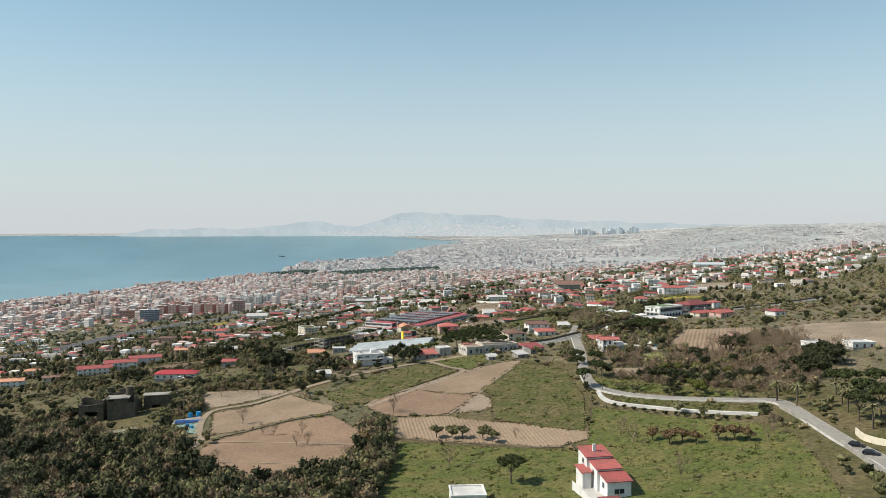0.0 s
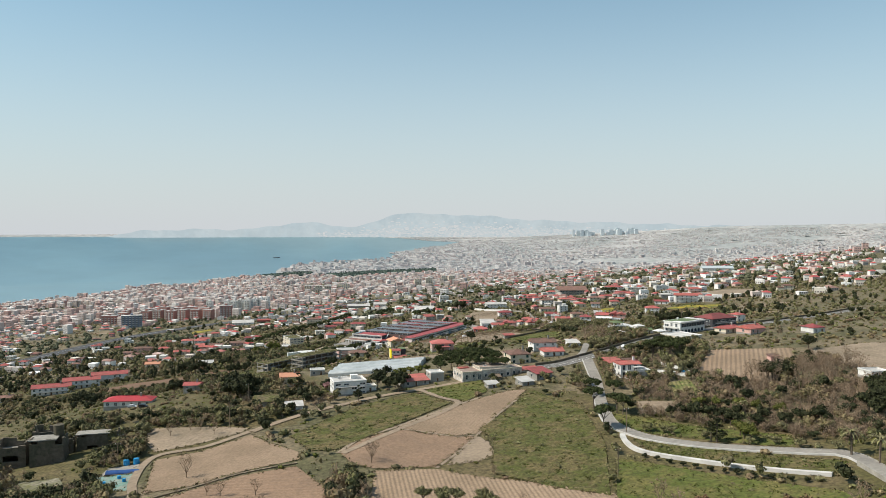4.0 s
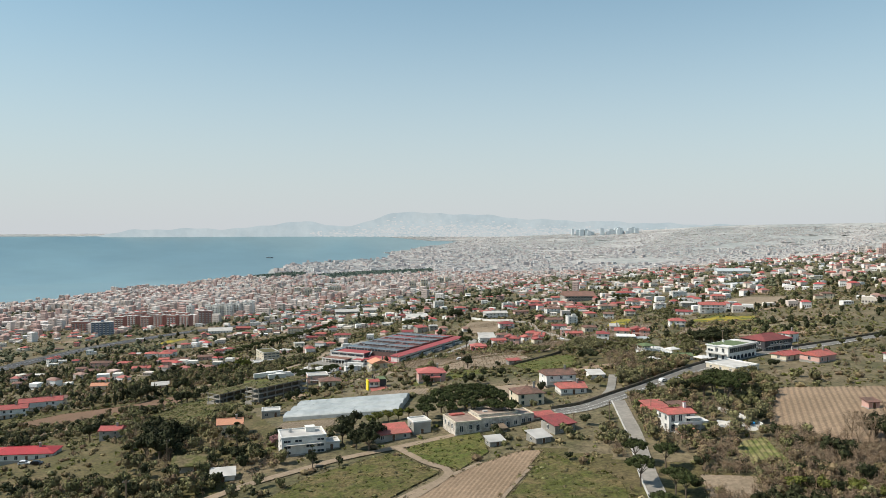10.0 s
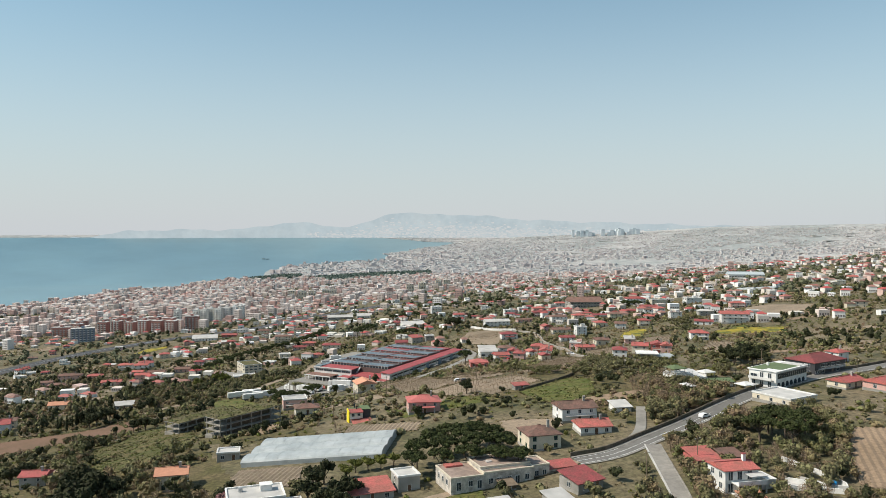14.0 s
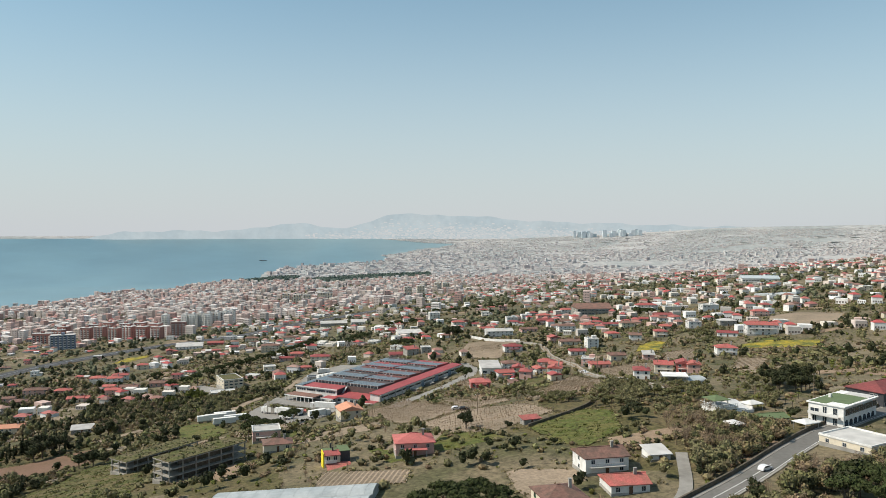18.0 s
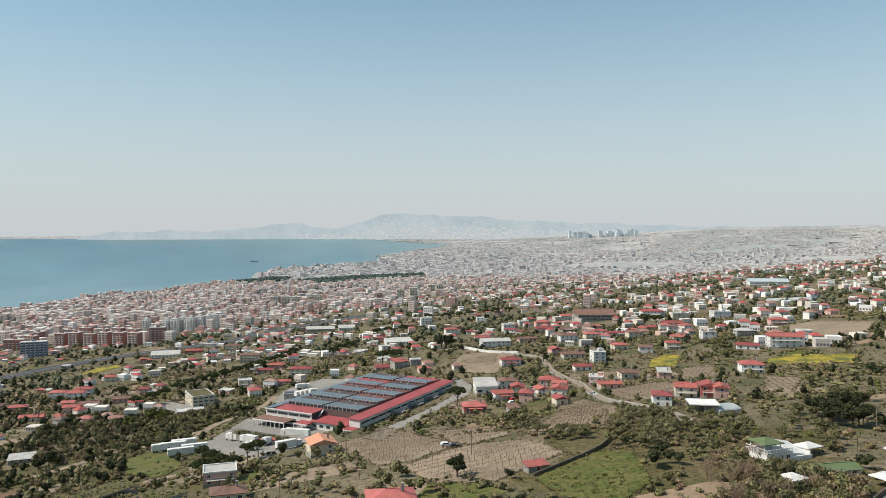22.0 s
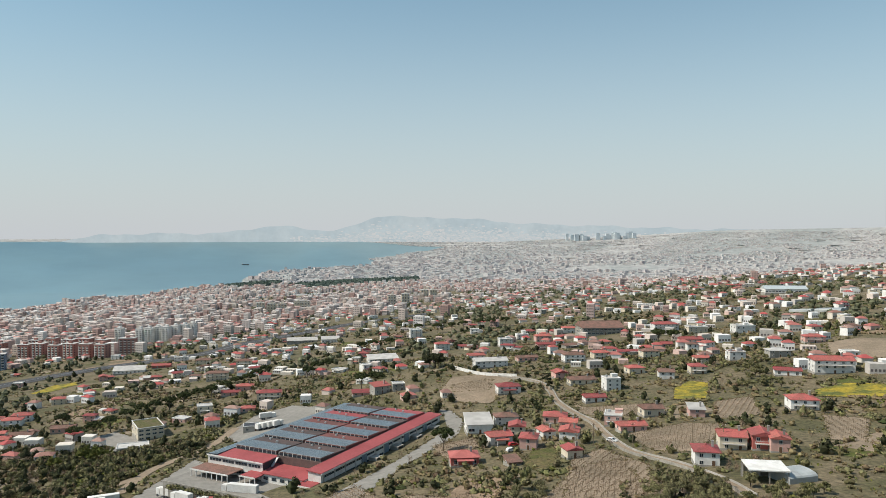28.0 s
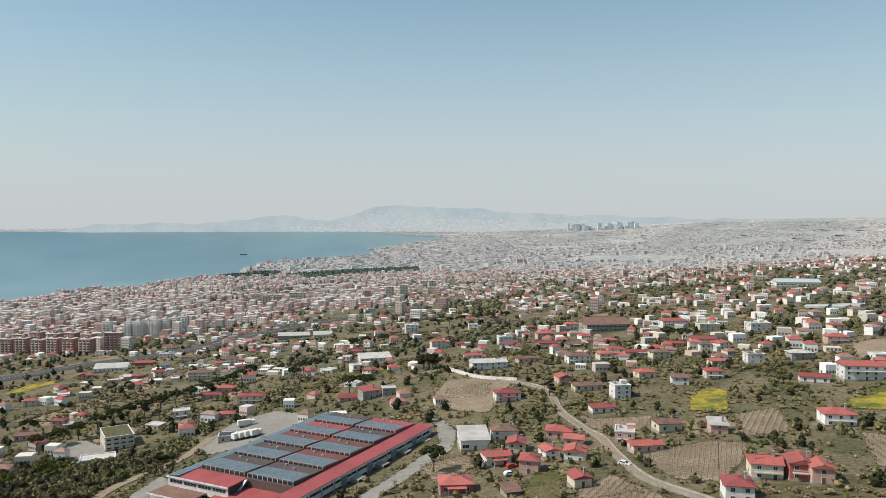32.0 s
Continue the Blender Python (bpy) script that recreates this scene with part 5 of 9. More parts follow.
house(-28.4, 386.2, 6.0, 6, 3.0, 18, "white", "terrace", "flat", "low white annex of the villa", 1, chimney=False, name="annex")
house(-8.2, 390.9, 13.5, 9, 3.6, 20, "grey", "tile", "shed", "low weathered house with a red lean-to roof", 1, chimney=False)
house(1.3, 396.9, 7.1, 8, 5.6, 20, "grey", "terrace", "flat", "square grey block house with a flat roof", 2, chimney=False)
house(42.1, 422.2, 11.8, 12, 6.8, 14, "cream", "oldtile", "hip", "two-storey cream house with green shutters", 2, "shuttered")
house(57.9, 449.6, 14.4, 11, 6.6, 12, "white", "oldtile", "gable", "white two-storey house with a covered terrace", 2, balcony=True)
house(60.3, 433.8, 11.7, 10, 3.6, 8, "white", "tile", "gable", "low white house with a striped red roof", 1)
house(74.6, 456.3, 6.8, 7, 3.0, 10, "white", "terrace", "shed", "small plain white shed", 1, chimney=False, category="shed", name="shed")
house(49.1, 387.7, 9.7, 9, 4.0, 30, "grey", "tile", "shed", "low ramshackle house with faded red roofs", 1, chimney=False)
house(40.6, 378.2, 6.4, 7, 2.8, 25, "grey", "terrace", "shed", "tin-roofed lean-to with patched walls", 1, chimney=False, category="shed", name="shed")
house(25.8, 378.2, 5.8, 5, 2.4, 20, "grey", "terrace", "shed", "small block hut with a corrugated roof", 1, chimney=False, category="hut", name="hut")
house(28.2, 391.9, 4.4, 5, 2.2, 18, "wood", "wood", "shed", "dark wooden lean-to beside the lane", 1, chimney=False, category="shed", name="shed")


def long_farmhouse(x, y, turn):
    """A long old farmhouse: a low end, a raised middle with parapets, stained walls and a lean-to."""
    t = thing("farmhouse", x, y, ground_at(x + 10, y + 6), turn, "long old farmhouse with stained walls and tan flat roofs", "farmhouse")
    for name, (xa, ya, xb, yb, h) in (("low_wing", (0, 0, 9.5, 12.0, 3.7)), ("main_wing", (9.5, 2.4, 24.5, 12.0, 4.9)), ("front_wing", (9.5, 0, 24.5, 2.4, 4.2)), ("end_wing", (24.5, 1.2, 30.0, 9.0, 4.1))):
        w = boxes(name, [(xa, ya, -2.5, xb, yb, h)], M["stained"], t)
        boxes("roof", [(xa + 0.3, ya + 0.3, h, xb - 0.3, yb - 0.3, h + 0.12)], M["faded"], w)
        boxes("parapet", [(xa - 0.1, ya - 0.1, h, xb + 0.1, ya + 0.3, h + 0.38), (xa - 0.1, yb - 0.3, h, xb + 0.1, yb + 0.1, h + 0.38), (xa - 0.1, ya + 0.3, h, xa + 0.3, yb - 0.3, h + 0.38), (xb - 0.3, ya + 0.3, h, xb + 0.1, yb - 0.3, h + 0.38)], M["cream"], w)
    for px, kind in ((2.2, "tall"), (5.6, "window"), (8.2, "tall"), (11.5, "window"), (14.0, "tall"), (17.0, "window"), (19.5, "tall"), (22.4, "window")):
        opening(t, kind, px, -0.02, 0.5 if kind == "tall" else 1.3, 0)
    for px in (26.0, 28.4):
        opening(t, "window", px, 1.18, 1.4, 0)
    for py in (3.0, 6.2, 9.4):
        opening(t, "window", -0.02, py, 1.4, -90)
    boxes("lean_to", [(30.0, 2.0, -2.5, 39.0, 6.0, 2.6)], M["stained"], t)
    mesh_object("lean_to_roof", [(30.0, 1.4, 2.5), (39.4, 1.4, 2.5), (39.4, 6.2, 3.3), (30.0, 6.2, 3.3), (30.0, 1.4, 2.75), (39.4, 1.4, 2.75), (39.4, 6.2, 3.55), (30.0, 6.2, 3.55)], BOX_F, M["tile"], t)
    boxes("skylight", [(13.0, 6.0, 5.0, 14.6, 7.2, 5.3)], M["terrace"], t)
    boxes("red_shed_roof", [(2.0, 9.0, 3.8, 7.0, 11.6, 4.3)], M["tile"], t)
    for q in range(4):
        SPOTS.append((x + (4 + 9 * q) * math.cos(radians(turn)) - 6 * math.sin(radians(turn)), y + (4 + 9 * q) * math.sin(radians(turn)) + 6 * math.cos(radians(turn)), 7.5))


M["stained"] = material("stained_old_plaster", (0.56, 0.51, 0.45), 0.9, 0.3, 0.8, 0.35, second=(0.33, 0.30, 0.26))
long_farmhouse(12.6, 390.6, 20)


def yellow_house(x, y):
    """A small house with a bright yellow end wall, a green terrace behind parapets and red lean-to roofs."""
    t = thing("house", x, y, ground_at(x, y), 16, "cream house with a bright yellow end wall and green flat roof", "house")
    boxes("wall", [(0, 0, -3, 5.4, 8, 4.4)], M["cream"], t)
    boxes("yellow_wall", [(-0.35, 0, -3, 0, 5.5, 5.0)], M["yellow_wall"], t)
    boxes("rear_block", [(5.4, 1.5, -3, 9.0, 8.4, 5.0)], M["darkmetal"], t)
    boxes("roof_terrace", [(0.1, 3.2, 4.4, 5.4, 8, 4.6), (5.3, 1.4, 5.0, 9.1, 8.5, 5.2)], M["greenroof"], t)
    mesh_object("front_roof", [(0, -0.5, 4.2), (5.6, -0.5, 4.2), (5.6, 3.2, 5.0), (0, 3.2, 5.0), (0, -0.5, 4.45), (5.6, -0.5, 4.45), (5.6, 3.2, 5.25), (0, 3.2, 5.25)], BOX_F, M["tile"], t)
    mesh_object("porch_roof", [(0.5, -4.4, 0.4), (8.8, -4.4, 0.4), (8.8, 0, 1.6), (0.5, 0, 1.6), (0.5, -4.4, 0.6), (8.8, -4.4, 0.6), (8.8, 0, 1.8), (0.5, 0, 1.8)], BOX_F, M["tile"], t)
    boxes("porch_wall", [(0.8, -4.0, -3, 8.4, -3.8, 0.4)], M["cream"], t)
    b = boxes("balcony", [(0.3, -1.4, 1.9, 4.0, 0, 2.1)], M["terrace"], t)
    boxes("parapet", [(0.3, -1.4, 2.1, 4.0, -1.25, 3.0)], M["white"], b)
    for px in (1.4, 3.8):
        opening(t, "window", px, -0.02, 2.5, 0)
    opening(t, "window", 5.42, 0.8, 2.0, 90)
    for py in (2.6, 7.4):
        boxes("chimney", [(3.0, py, 4.4, 3.5, py + 0.5, 6.4)], M["darkmetal"], t)
    t.scale = (0.95, 0.95, 0.92)
    SPOTS.append((x + 4, y + 4, 8))


yellow_house(-25.2, 485.4)

house(4.1, 484.8, 14.0, 12, 6.4, 8, "pink", "salmon", "hip", "salmon-red house with a wide red roof", 2, porch=True)


def banquet_house(x, y, turn):
    """A two-storey hall: white end wall, glazed upper floor, arches below, a green and white roof terrace."""
    t = thing("restaurant", x, y, ground_at(x, y), turn, "white banqueting house with arches and green and white flat roof", "restaurant")
    L, D, h = 24.0, 11.0, 6.4
    boxes("wall", [(0, 0, -4, L, D, h)], M["white"], t)
    boxes("roof", [(-0.4, -0.5, h, L + 0.4, D + 0.5, h + 0.35)], M["white"], t)
    boxes("green_felt", [(4.5, 0.5, h + 0.35, L - 5.5, D, h + 0.42), (0.2, 5.5, h + 0.35, 4.5, D, h + 0.42)], M["greenroof"], t)
    boxes("white_panel", [(L - 5.3, 0.3, h + 0.35, L - 0.2, D - 3, h + 0.55)], M["terrace"], t)
    w = boxes("window", [(0.8, -0.12, 3.6, L - 0.4, 0.02, 5.9)], M["frame"], t)
    for k in range(14):
        boxes("pane", [(1.0 + k * 1.63, -0.16, 3.75, 2.45 + k * 1.63, -0.1, 5.75)], M["glass"], w)
    for k in range(7):
        px = 2.0 + k * 3.2
        ring = [(px - 1.1, -0.4), (px + 1.1, -0.4)] + [(px + 1.1 * math.cos(g), 1.2 + 1.1 * math.sin(g)) for g in np.linspace(0, math.pi, 9)]
        v = [(a, -0.1, c) for a, c in ring] + [(a, 0.05, c) for a, c in ring]
        m = len(ring)
        mesh_object("arch_opening", v, [tuple(range(m)), tuple(range(2 * m - 1, m - 1, -1))] + [(i, m + i, m + (i + 1) % m, (i + 1) % m) for i in range(m)], M["glass"], t)
    for py in (2.6, 5.8, 9.0):
        opening(t, "wide" if py == 9.0 else "tall", -0.02, py, 3.6, -90)
        opening(t, "tall", -0.02, py, 0.4, -90)
    b = boxes("balcony", [(-1.6, 1.0, 3.0, 0, D - 0.5, 3.2)], M["terrace"], t)
    boxes("parapet", [(-1.6, 1.0, 3.2, -1.45, D - 0.5, 4.1)], M["white"], b)
    boxes("chimney", [(10, D - 2.5, h, 10.8, D - 1.7, h + 1.6)], M["white"], t)
    for q in (0.2, 0.5, 0.8):
        SPOTS.append((x + q * L * math.cos(radians(turn)), y + q * L * math.sin(radians(turn)) + 5, 8))


banquet_house(138.2, 477.6, 38)
house(121.1, 485.8, 9.5, 7, 3.0, 10, "white", "greenroof", "gable", "low garden room under a dull green roof", 1, chimney=False, name="outbuilding", category="outbuilding")
for q in ((104.8, 481.8), (126.9, 478.7), (122.6, 509.2)):
    tent = thing("garden_canopy", *q, ground_at(*q), 25, "white pitched garden canopy on thin posts", "canopy")
    roof_part(tent, "hip", 6.0, 5.0, 2.4, M["white"], 0.2, 1.1, cap=False)
    for sx in (-2.8, 2.8):
        for sy in (-2.3, 2.3):
            boxes("post", [(sx - 0.06, sy - 0.06, -1.0, sx + 0.06, sy + 0.06, 2.4)], M["metal"], tent)
    SPOTS.append((*q, 4))
house(174.6, 507.4, 24.3, 16, 7.6, 30, "darkmetal", "darkred", "hip", "open-sided hall with deep red roof and balconies", 2, "wide", balcony=True, chimney=False, name="restaurant", category="restaurant")
house(197.0, 538.1, 8.6, 8, 7.0, 30, "white", "tile", "hip", "small white house behind the red-roofed hall", 2)
house(136.3, 451.9, 16.7, 18, 3.2, 30, "cream", "terrace", "flat", "low pale workshop with a wide flat roof", 1, chimney=False, category="workshop", name="workshop")
house(166.4, 473.5, 13.6, 9, 3.6, 30, "cream", "tile", "gable", "low roadside house with a red roof", 1)
house(176.4, 464.3, 13.3, 11, 4.2, 30, "pink", "tile", "gable", "long pinkish house with a red roof", 1)
house(203.1, 450.5, 8.9, 10, 4.5, 20, "white", "tile", "hip", "white house with a bright red hip roof", 1)
house(150.9, 385.4, 4.6, 4, 3.6, 8, "pink", "oldtile", "shed", "tiny field hut in the ploughed field", 1, chimney=False, category="hut", name="hut")
house(170.4, 338.6, 9.2, 9, 3.4, 8, "white", "terrace", "flat", "low white farm building in a bare field", 1, chimney=False)
house(185.1, 328.5, 11.9, 9, 3.4, 5, "white", "terrace", "flat", "long low white stable beside a bare field", 1, chimney=False)


def terrace_villa(x, y, turn):
    """A two-storey villa: red roof, a deep white loggia in front, a red-tiled lower porch and an annex."""
    t = thing("villa", x, y, ground_at(x, y), turn, "white villa with red roof, deep loggia and tiled porch", "house")
    boxes("wall", [(-4.6, 3.0, -2.5, 4.6, 11.0, 5.6)], M["white"], t)
    roof_part(t, "gable", 9.2, 8.0, 5.6, M["tile"], 0.5, 1.1, 0, 7.0)
    lo = boxes("loggia", [(-3.0, -0.2, -2.5, 5.2, 3.0, 0.0), (-3.0, -0.2, 2.6, 5.2, 3.0, 2.9)], M["white"], t)
    for px in (-2.8, 0.0, 2.6, 5.0):
        boxes("column", [(px - 0.15, 0.0, 0.0, px + 0.15, 0.3, 2.6)], M["white"], lo)
    boxes("parapet", [(-3.0, -0.3, 2.9, 5.2, -0.1, 3.8), (5.1, -0.1, 2.9, 5.3, 3.0, 3.8)], M["white"], lo)
    boxes("awning", [(0.6, -0.1, 4.6, 5.3, 3.0, 4.8)], M["terrace"], t)
    boxes("side_block", [(5.0, 2.0, -2.5, 9.0, 8.0, 2.9), (4.8, 1.8, 2.9, 9.2, 8.2, 3.1)], M["white"], t)
    mesh_object("porch_roof", [(-4.2, -4.0, 0.7), (2.4, -4.0, 0.7), (2.4, -0.2, 1.6), (-4.2, -0.2, 1.6), (-4.2, -4.0, 0.95), (2.4, -4.0, 0.95), (2.4, -0.2, 1.85), (-4.2, -0.2, 1.85)], BOX_F, M["orange"], t)
    boxes("porch_wall", [(-4.0, -3.8, -2.5, 2.2, -3.6, 0.7)], M["pink"], t)
    for px in (-3.2, -0.6, 2.2):
        opening(t, "tall", px, 2.98, 3.2, 0)
        opening(t, "tall", px, 2.98, 0.2, 0)
    for py in (5.0, 8.6):
        opening(t, "window", -4.62, py, 3.4, -90)
        opening(t, "window", -4.62, py, 0.8, -90)
    ch = boxes("chimney", [(2.6, 6.4, 6.0, 3.4, 7.2, 8.4)], M["white"], t)
    boxes("cap", [(2.45, 6.25, 8.4, 3.55, 7.35, 8.6)], M["tile"], ch)
    SPOTS.append((x, y + 5, 8))


terrace_villa(86.2, 377.4, 12)
house(83.2, 396.1, 8.0, 9, 4.4, 12, "red_wall", "tile", "shed", "red-roofed outbuilding beside a water tank", 1, chimney=False)
house(91.0, 398.5, 6.4, 6, 3.4, 12, "wood", "oldtile", "shed", "open timber shelter with a brown roof", 1, chimney=False, category="shed", name="shed")
ribbon("garden_wall", [(98.4, 384.2), (109.7, 375.4), (108.7, 386.0), (104.2, 398.8)], 0.35, M["white"], "white garden wall round terraces", "wall", lift=0.2, thick=1.1)
ribbon("garden_wall", [(97.4, 379.2), (103.5, 376.2), (109.5, 373.2)], 0.35, M["white"], "low white wall below paved terraces", "wall", lift=0.2, thick=1.0)
patch("paved_yard", [(97.6, 383.6), (103.6, 386.6), (107.6, 381.0), (108.0, 376.8), (98.6, 380.0)], M["terrace"], "pale paved terraces behind the villa", "yard", lift=0.2, step=1.5)
for q in ((81.0, 404.5), (107.2, 378.0)):
    b = thing("water_tank", *q, ground_at(*q) + 0.2, 0, "round bright blue plastic water tank", "water tank")
    c = new("tank", cylinder_mesh("tank", 1.1, 1.5, M["blue"], 16))
    c.parent = b


def stepped_house(x, y):
    """Three joined volumes that step down the slope, with a walled terrace."""
    t = thing("stepped_house", x, y, ground_at(x, y), 10, "white house stepping down the slope under three red roofs", "house")
    for k, (px, w, d, h) in enumerate(((0.6, 6.4, 5.2, 4.6), (0.1, 6.6, 5.6, 6.2), (-0.6, 6.8, 6.4, 7.8))):
        y0 = k * 5.4
        boxes("wall", [(px - w / 2, y0, -3, px + w / 2, y0 + d, h)], M["white"], t)
        roof_part(t, "shed", w, d, h, M["tile"], 0.4, 1.0, px, y0 + d / 2)
        for sx in (-1, 1):
            opening(t, "window", px + sx * w / 2 + 0.02 * sx, y0 + 2.6, h - 2.4, 90 * sx)
    opening(t, "wide", 0.6, -0.02, 1.4, 0)
    boxes("terrace", [(-7.5, -2, -3, -2.6, 12, 0.3)], M["terrace"], t)
    boxes("terrace_wall", [(-7.7, -2, -3, -7.5, 12, 1.2), (-7.5, -2.2, -3, -2.6, -2.0, 1.2)], M["white"], t)
    boxes("side_wing", [(-6.2, 8, -3, -3.8, 13, 4.6)], M["white"], t)
    roof_part(t, "shed", 2.6, 5.0, 4.6, M["tile"], 0.3, 0.6, -5.0, 10.5)
    boxes("lean_to", [(-6.5, -8, -3, -1.5, -4, 2.2), (-6.8, -8.3, 2.2, -1.2, -3.7, 2.4)], M["tile"], t)
    boxes("chimney", [(-1.2, 13.5, 7.8, -0.4, 14.2, 10.2)], M["white"], t)
    SPOTS.append((x, y + 6, 11))


stepped_house(44.2, 188.5)
house(6.7, 189.9, 10.1, 9, 4.2, 4, "white", "terrace", "flat", "white house with a stained flat roof in a meadow", 1, chimney=False)

# ---- houses round the factory ----
house(-60.1, 557.8, 12.8, 11, 6.4, 16, "pink", "terrace", "flat", "pink villa with a parasol on its roof terrace", 2, balcony=True, chimney=False)
house(-48.7, 526.3, 11.9, 9, 4.2, 16, "cream", "oldtile", "hip", "low house with a brown tiled roof", 1)
house(-27.5, 583.5, 11.5, 12, 6.4, 20, "cream", "orange", "gable", "cream house with orange awnings", 2)
house(-61.1, 637.9, 7.1, 6, 2.6, 14, "cream", "tile", "gable", "small hut with a red roof in a hedge", 1, chimney=False, category="hut", name="hut")
house(45.0, 510.6, 7.2, 4, 2.6, 20, "grey", "tile", "shed", "long red-roofed shed against a lane wall", 1, chimney=False, category="shed", name="shed")
house(44.1, 700.2, 13.2, 16, 6.6, 4, "white", "terrace", "shed", "pale warehouse shed with a worn sheet roof", 1, "wide", chimney=False, category="warehouse", name="warehouse")
house(57.3, 710.3, 12.0, 9, 5.6, 5, "white", "oldtile", "hip", "house with a dark red hip roof", 2)
house(58.9, 686.2, 7.8, 9, 5.6, -8, "cream", "tile", "gable", "cream house with a red gable roof", 2)
house(50.9, 671.4, 10.6, 9, 5.2, 14, "white", "tile", "gable", "white house with red roofs and a small yard", 2, porch=True)
house(59.2, 653.6, 7.4, 10, 6.6, -14, "pink", "tile", "hip", "pale pink two-storey house with a red hip roof", 2)
house(77.4, 699.2, 11.6, 10, 4.6, -12, "pink", "tile", "hip", "long low house with a red hip roof", 1)
house(70.1, 668.6, 6.4, 8, 4.8, 16, "white", "tile", "gable", "small white house with a red roof", 2)
house(76.6, 662.4, 8.5, 9, 4.8, -16, "white", "tile", "gable", "white cottage with crossed red roofs", 2)
house(80.4, 683.9, 8.2, 8, 4.4, -16, "pink", "tile", "gable", "pink cottage with a red roof", 1)
house(72.0, 625.6, 6.3, 7, 4.6, 12, "cream", "tile", "gable", "cream cottage with a red roof beside a vineyard", 1)
house(34.3, 640.0, 11.8, 10, 4.8, 4, "red_wall", "salmon", "hip", "bright red bungalow with a red roof", 1, porch=True)
house(51.3, 627.4, 5.2, 7, 2.2, 14, "wood", "oldtile", "shed", "low shelter with a rusty red roof", 1, chimney=False, category="shed", name="shed")
house(65.9, 779.5, 14.4, 10, 6.2, 6, "white", "tile", "hip", "white farmhouse with a red roof and side porch", 2, porch=True)
house(99.3, 802.8, 8.6, 10, 5.6, 10, "pink", "tile", "gable", "pinkish house with a steep red roof", 2)
house(107.2, 781.6, 16.4, 9, 4.0, 6, "cream", "oldtile", "gable", "low cream house with weathered tiles", 1)
house(118.5, 861.5, 15.8, 10, 7.0, 8, "white", "oldtile", "hip", "white two-storey house with wide balconies", 2, balcony=True)
house(137.4, 865.0, 12.9, 9, 6.4, 10, "cream", "tile", "hip", "cream house with a red roof and yellow end", 2, balcony=True)
house(-7.3, 829.3, 11.9, 9, 7.0, 30, "grey", "tile", "shed", "half-ruined tall house with bluish end wall", 2)
house(2.8, 829.8, 8.4, 8, 6.0, 10, "grey", "terrace", "flat", "grey unplastered house with a flat roof", 2, chimney=False)
house(-20.2, 832.6, 13.4, 7, 3.0, 10, "pink", "tile", "shed", "cluster of low red-roofed outbuildings", 1, chimney=False)
house(8.5, 1171.6, 14.6, 12, 13, 10, "white", "terrace", "flat", "tall white apartment house", 4, balcony=True)
house(33.9, 1018.3, 13.8, 10, 8.5, 12, "white", "tile", "hip", "white house with a red roof and upper terrace", 3)
house(63.7, 866.7, 25.0, 12, 6.4, 10, "white", "terrace", "gable", "broad white villa with pale roof planes", 2)
house(57.0, 914.4, 13.3, 9, 4.0, 14, "white", "tile", "gable", "low white house with a red roof", 1)
house(86.6, 994.4, 12.3, 10, 9.0, 8, "white", "terrace", "flat", "white cubic house of three storeys", 3)
house(107.6, 1047.6, 12.4, 10, 6.0, 8, "white", "terrace", "flat", "white modern house with flat roof", 2)
house(120.7, 1009.0, 15.6, 10, 7.0, 8, "pink", "tile", "hip", "pink house with a red hip roof", 2)
house(112.5, 942.2, 15.7, 9, 6.0, 8, "pink", "tile", "gable", "long pink house with a red roof", 2, balcony=True)
house(89.8, 880.0, 16.3, 8, 4.0, 12, "pink", "oldtile", "gable", "low pink house among walls", 1)
house(-14.5, 971.8, 27.4, 14, 4.5, 16, "white", "terrace", "shed", "white storage shed with stacked goods", 1, chimney=False, category="warehouse", name="warehouse")
house(174.0, 1017.4, 41.4, 30, 9.0, 4, "concrete", "oldtile", "gable", "big concrete hall with a shallow brown roof", 2, "wide", chimney=False, category="hall", name="hall")
house(167.5, 855.1, 12.6, 10, 6.0, 6, "cream", "oldtile", "hip", "cream house with a brown hip roof", 2)
house(142.1, 797.8, 11.1, 9, 5.0, 10, "cream", "tile", "hip", "cream bungalow with a red roof", 1)
house(151.2, 772.6, 9.3, 9, 6.0, -10, "white", "oldtile", "gable", "white house with a brownish roof", 2)
house(171.8, 780.7, 10.1, 9, 6.0, -5, "cream", "tile", "hip", "cream two-storey house with red roof", 2, balcony=True)
house(185.4, 810.6, 9.5, 8, 5.6, 5, "cream", "tile", "gable", "cream house with a tiled roof behind trees", 2)
house(118.0, 756.2, 8.9, 9, 9.0, 8, "white", "terrace", "flat", "bright white cubic tower house with terraces", 3)
house(103.4, 732.6, 11.7, 8, 3.8, 4, "white", "tile", "gable", "low cottage with a bright red roof", 1)
house(98.3, 678.1, 8.1, 10, 6.4, -16, "pink", "terrace", "flat", "pink villa with a pale flat roof", 2, balcony=True)
house(102.8, 662.5, 12.2, 8, 3.6, 6, "pink", "tile", "gable", "low pink wing with red-edged roof and arcade", 1)
house(118.8, 688.3, 10.3, 9, 5.0, 6, "cream", "oldtile", "gable", "cream house with weathered red tiles", 1)
house(133.9, 678.1, 7.1, 9, 5.4, -10, "pink", "terrace", "shed", "pale pink house with a whitish roof", 2)
house(107.5, 596.4, 8.4, 10, 6.6, -12, "white", "tile", "hip", "bright white house with a red hip roof", 2)
house(124.1, 617.1, 10.0, 10, 6.6, -14, "cream", "tile", "gable", "cream house with green awnings and balconies", 2, balcony=True)
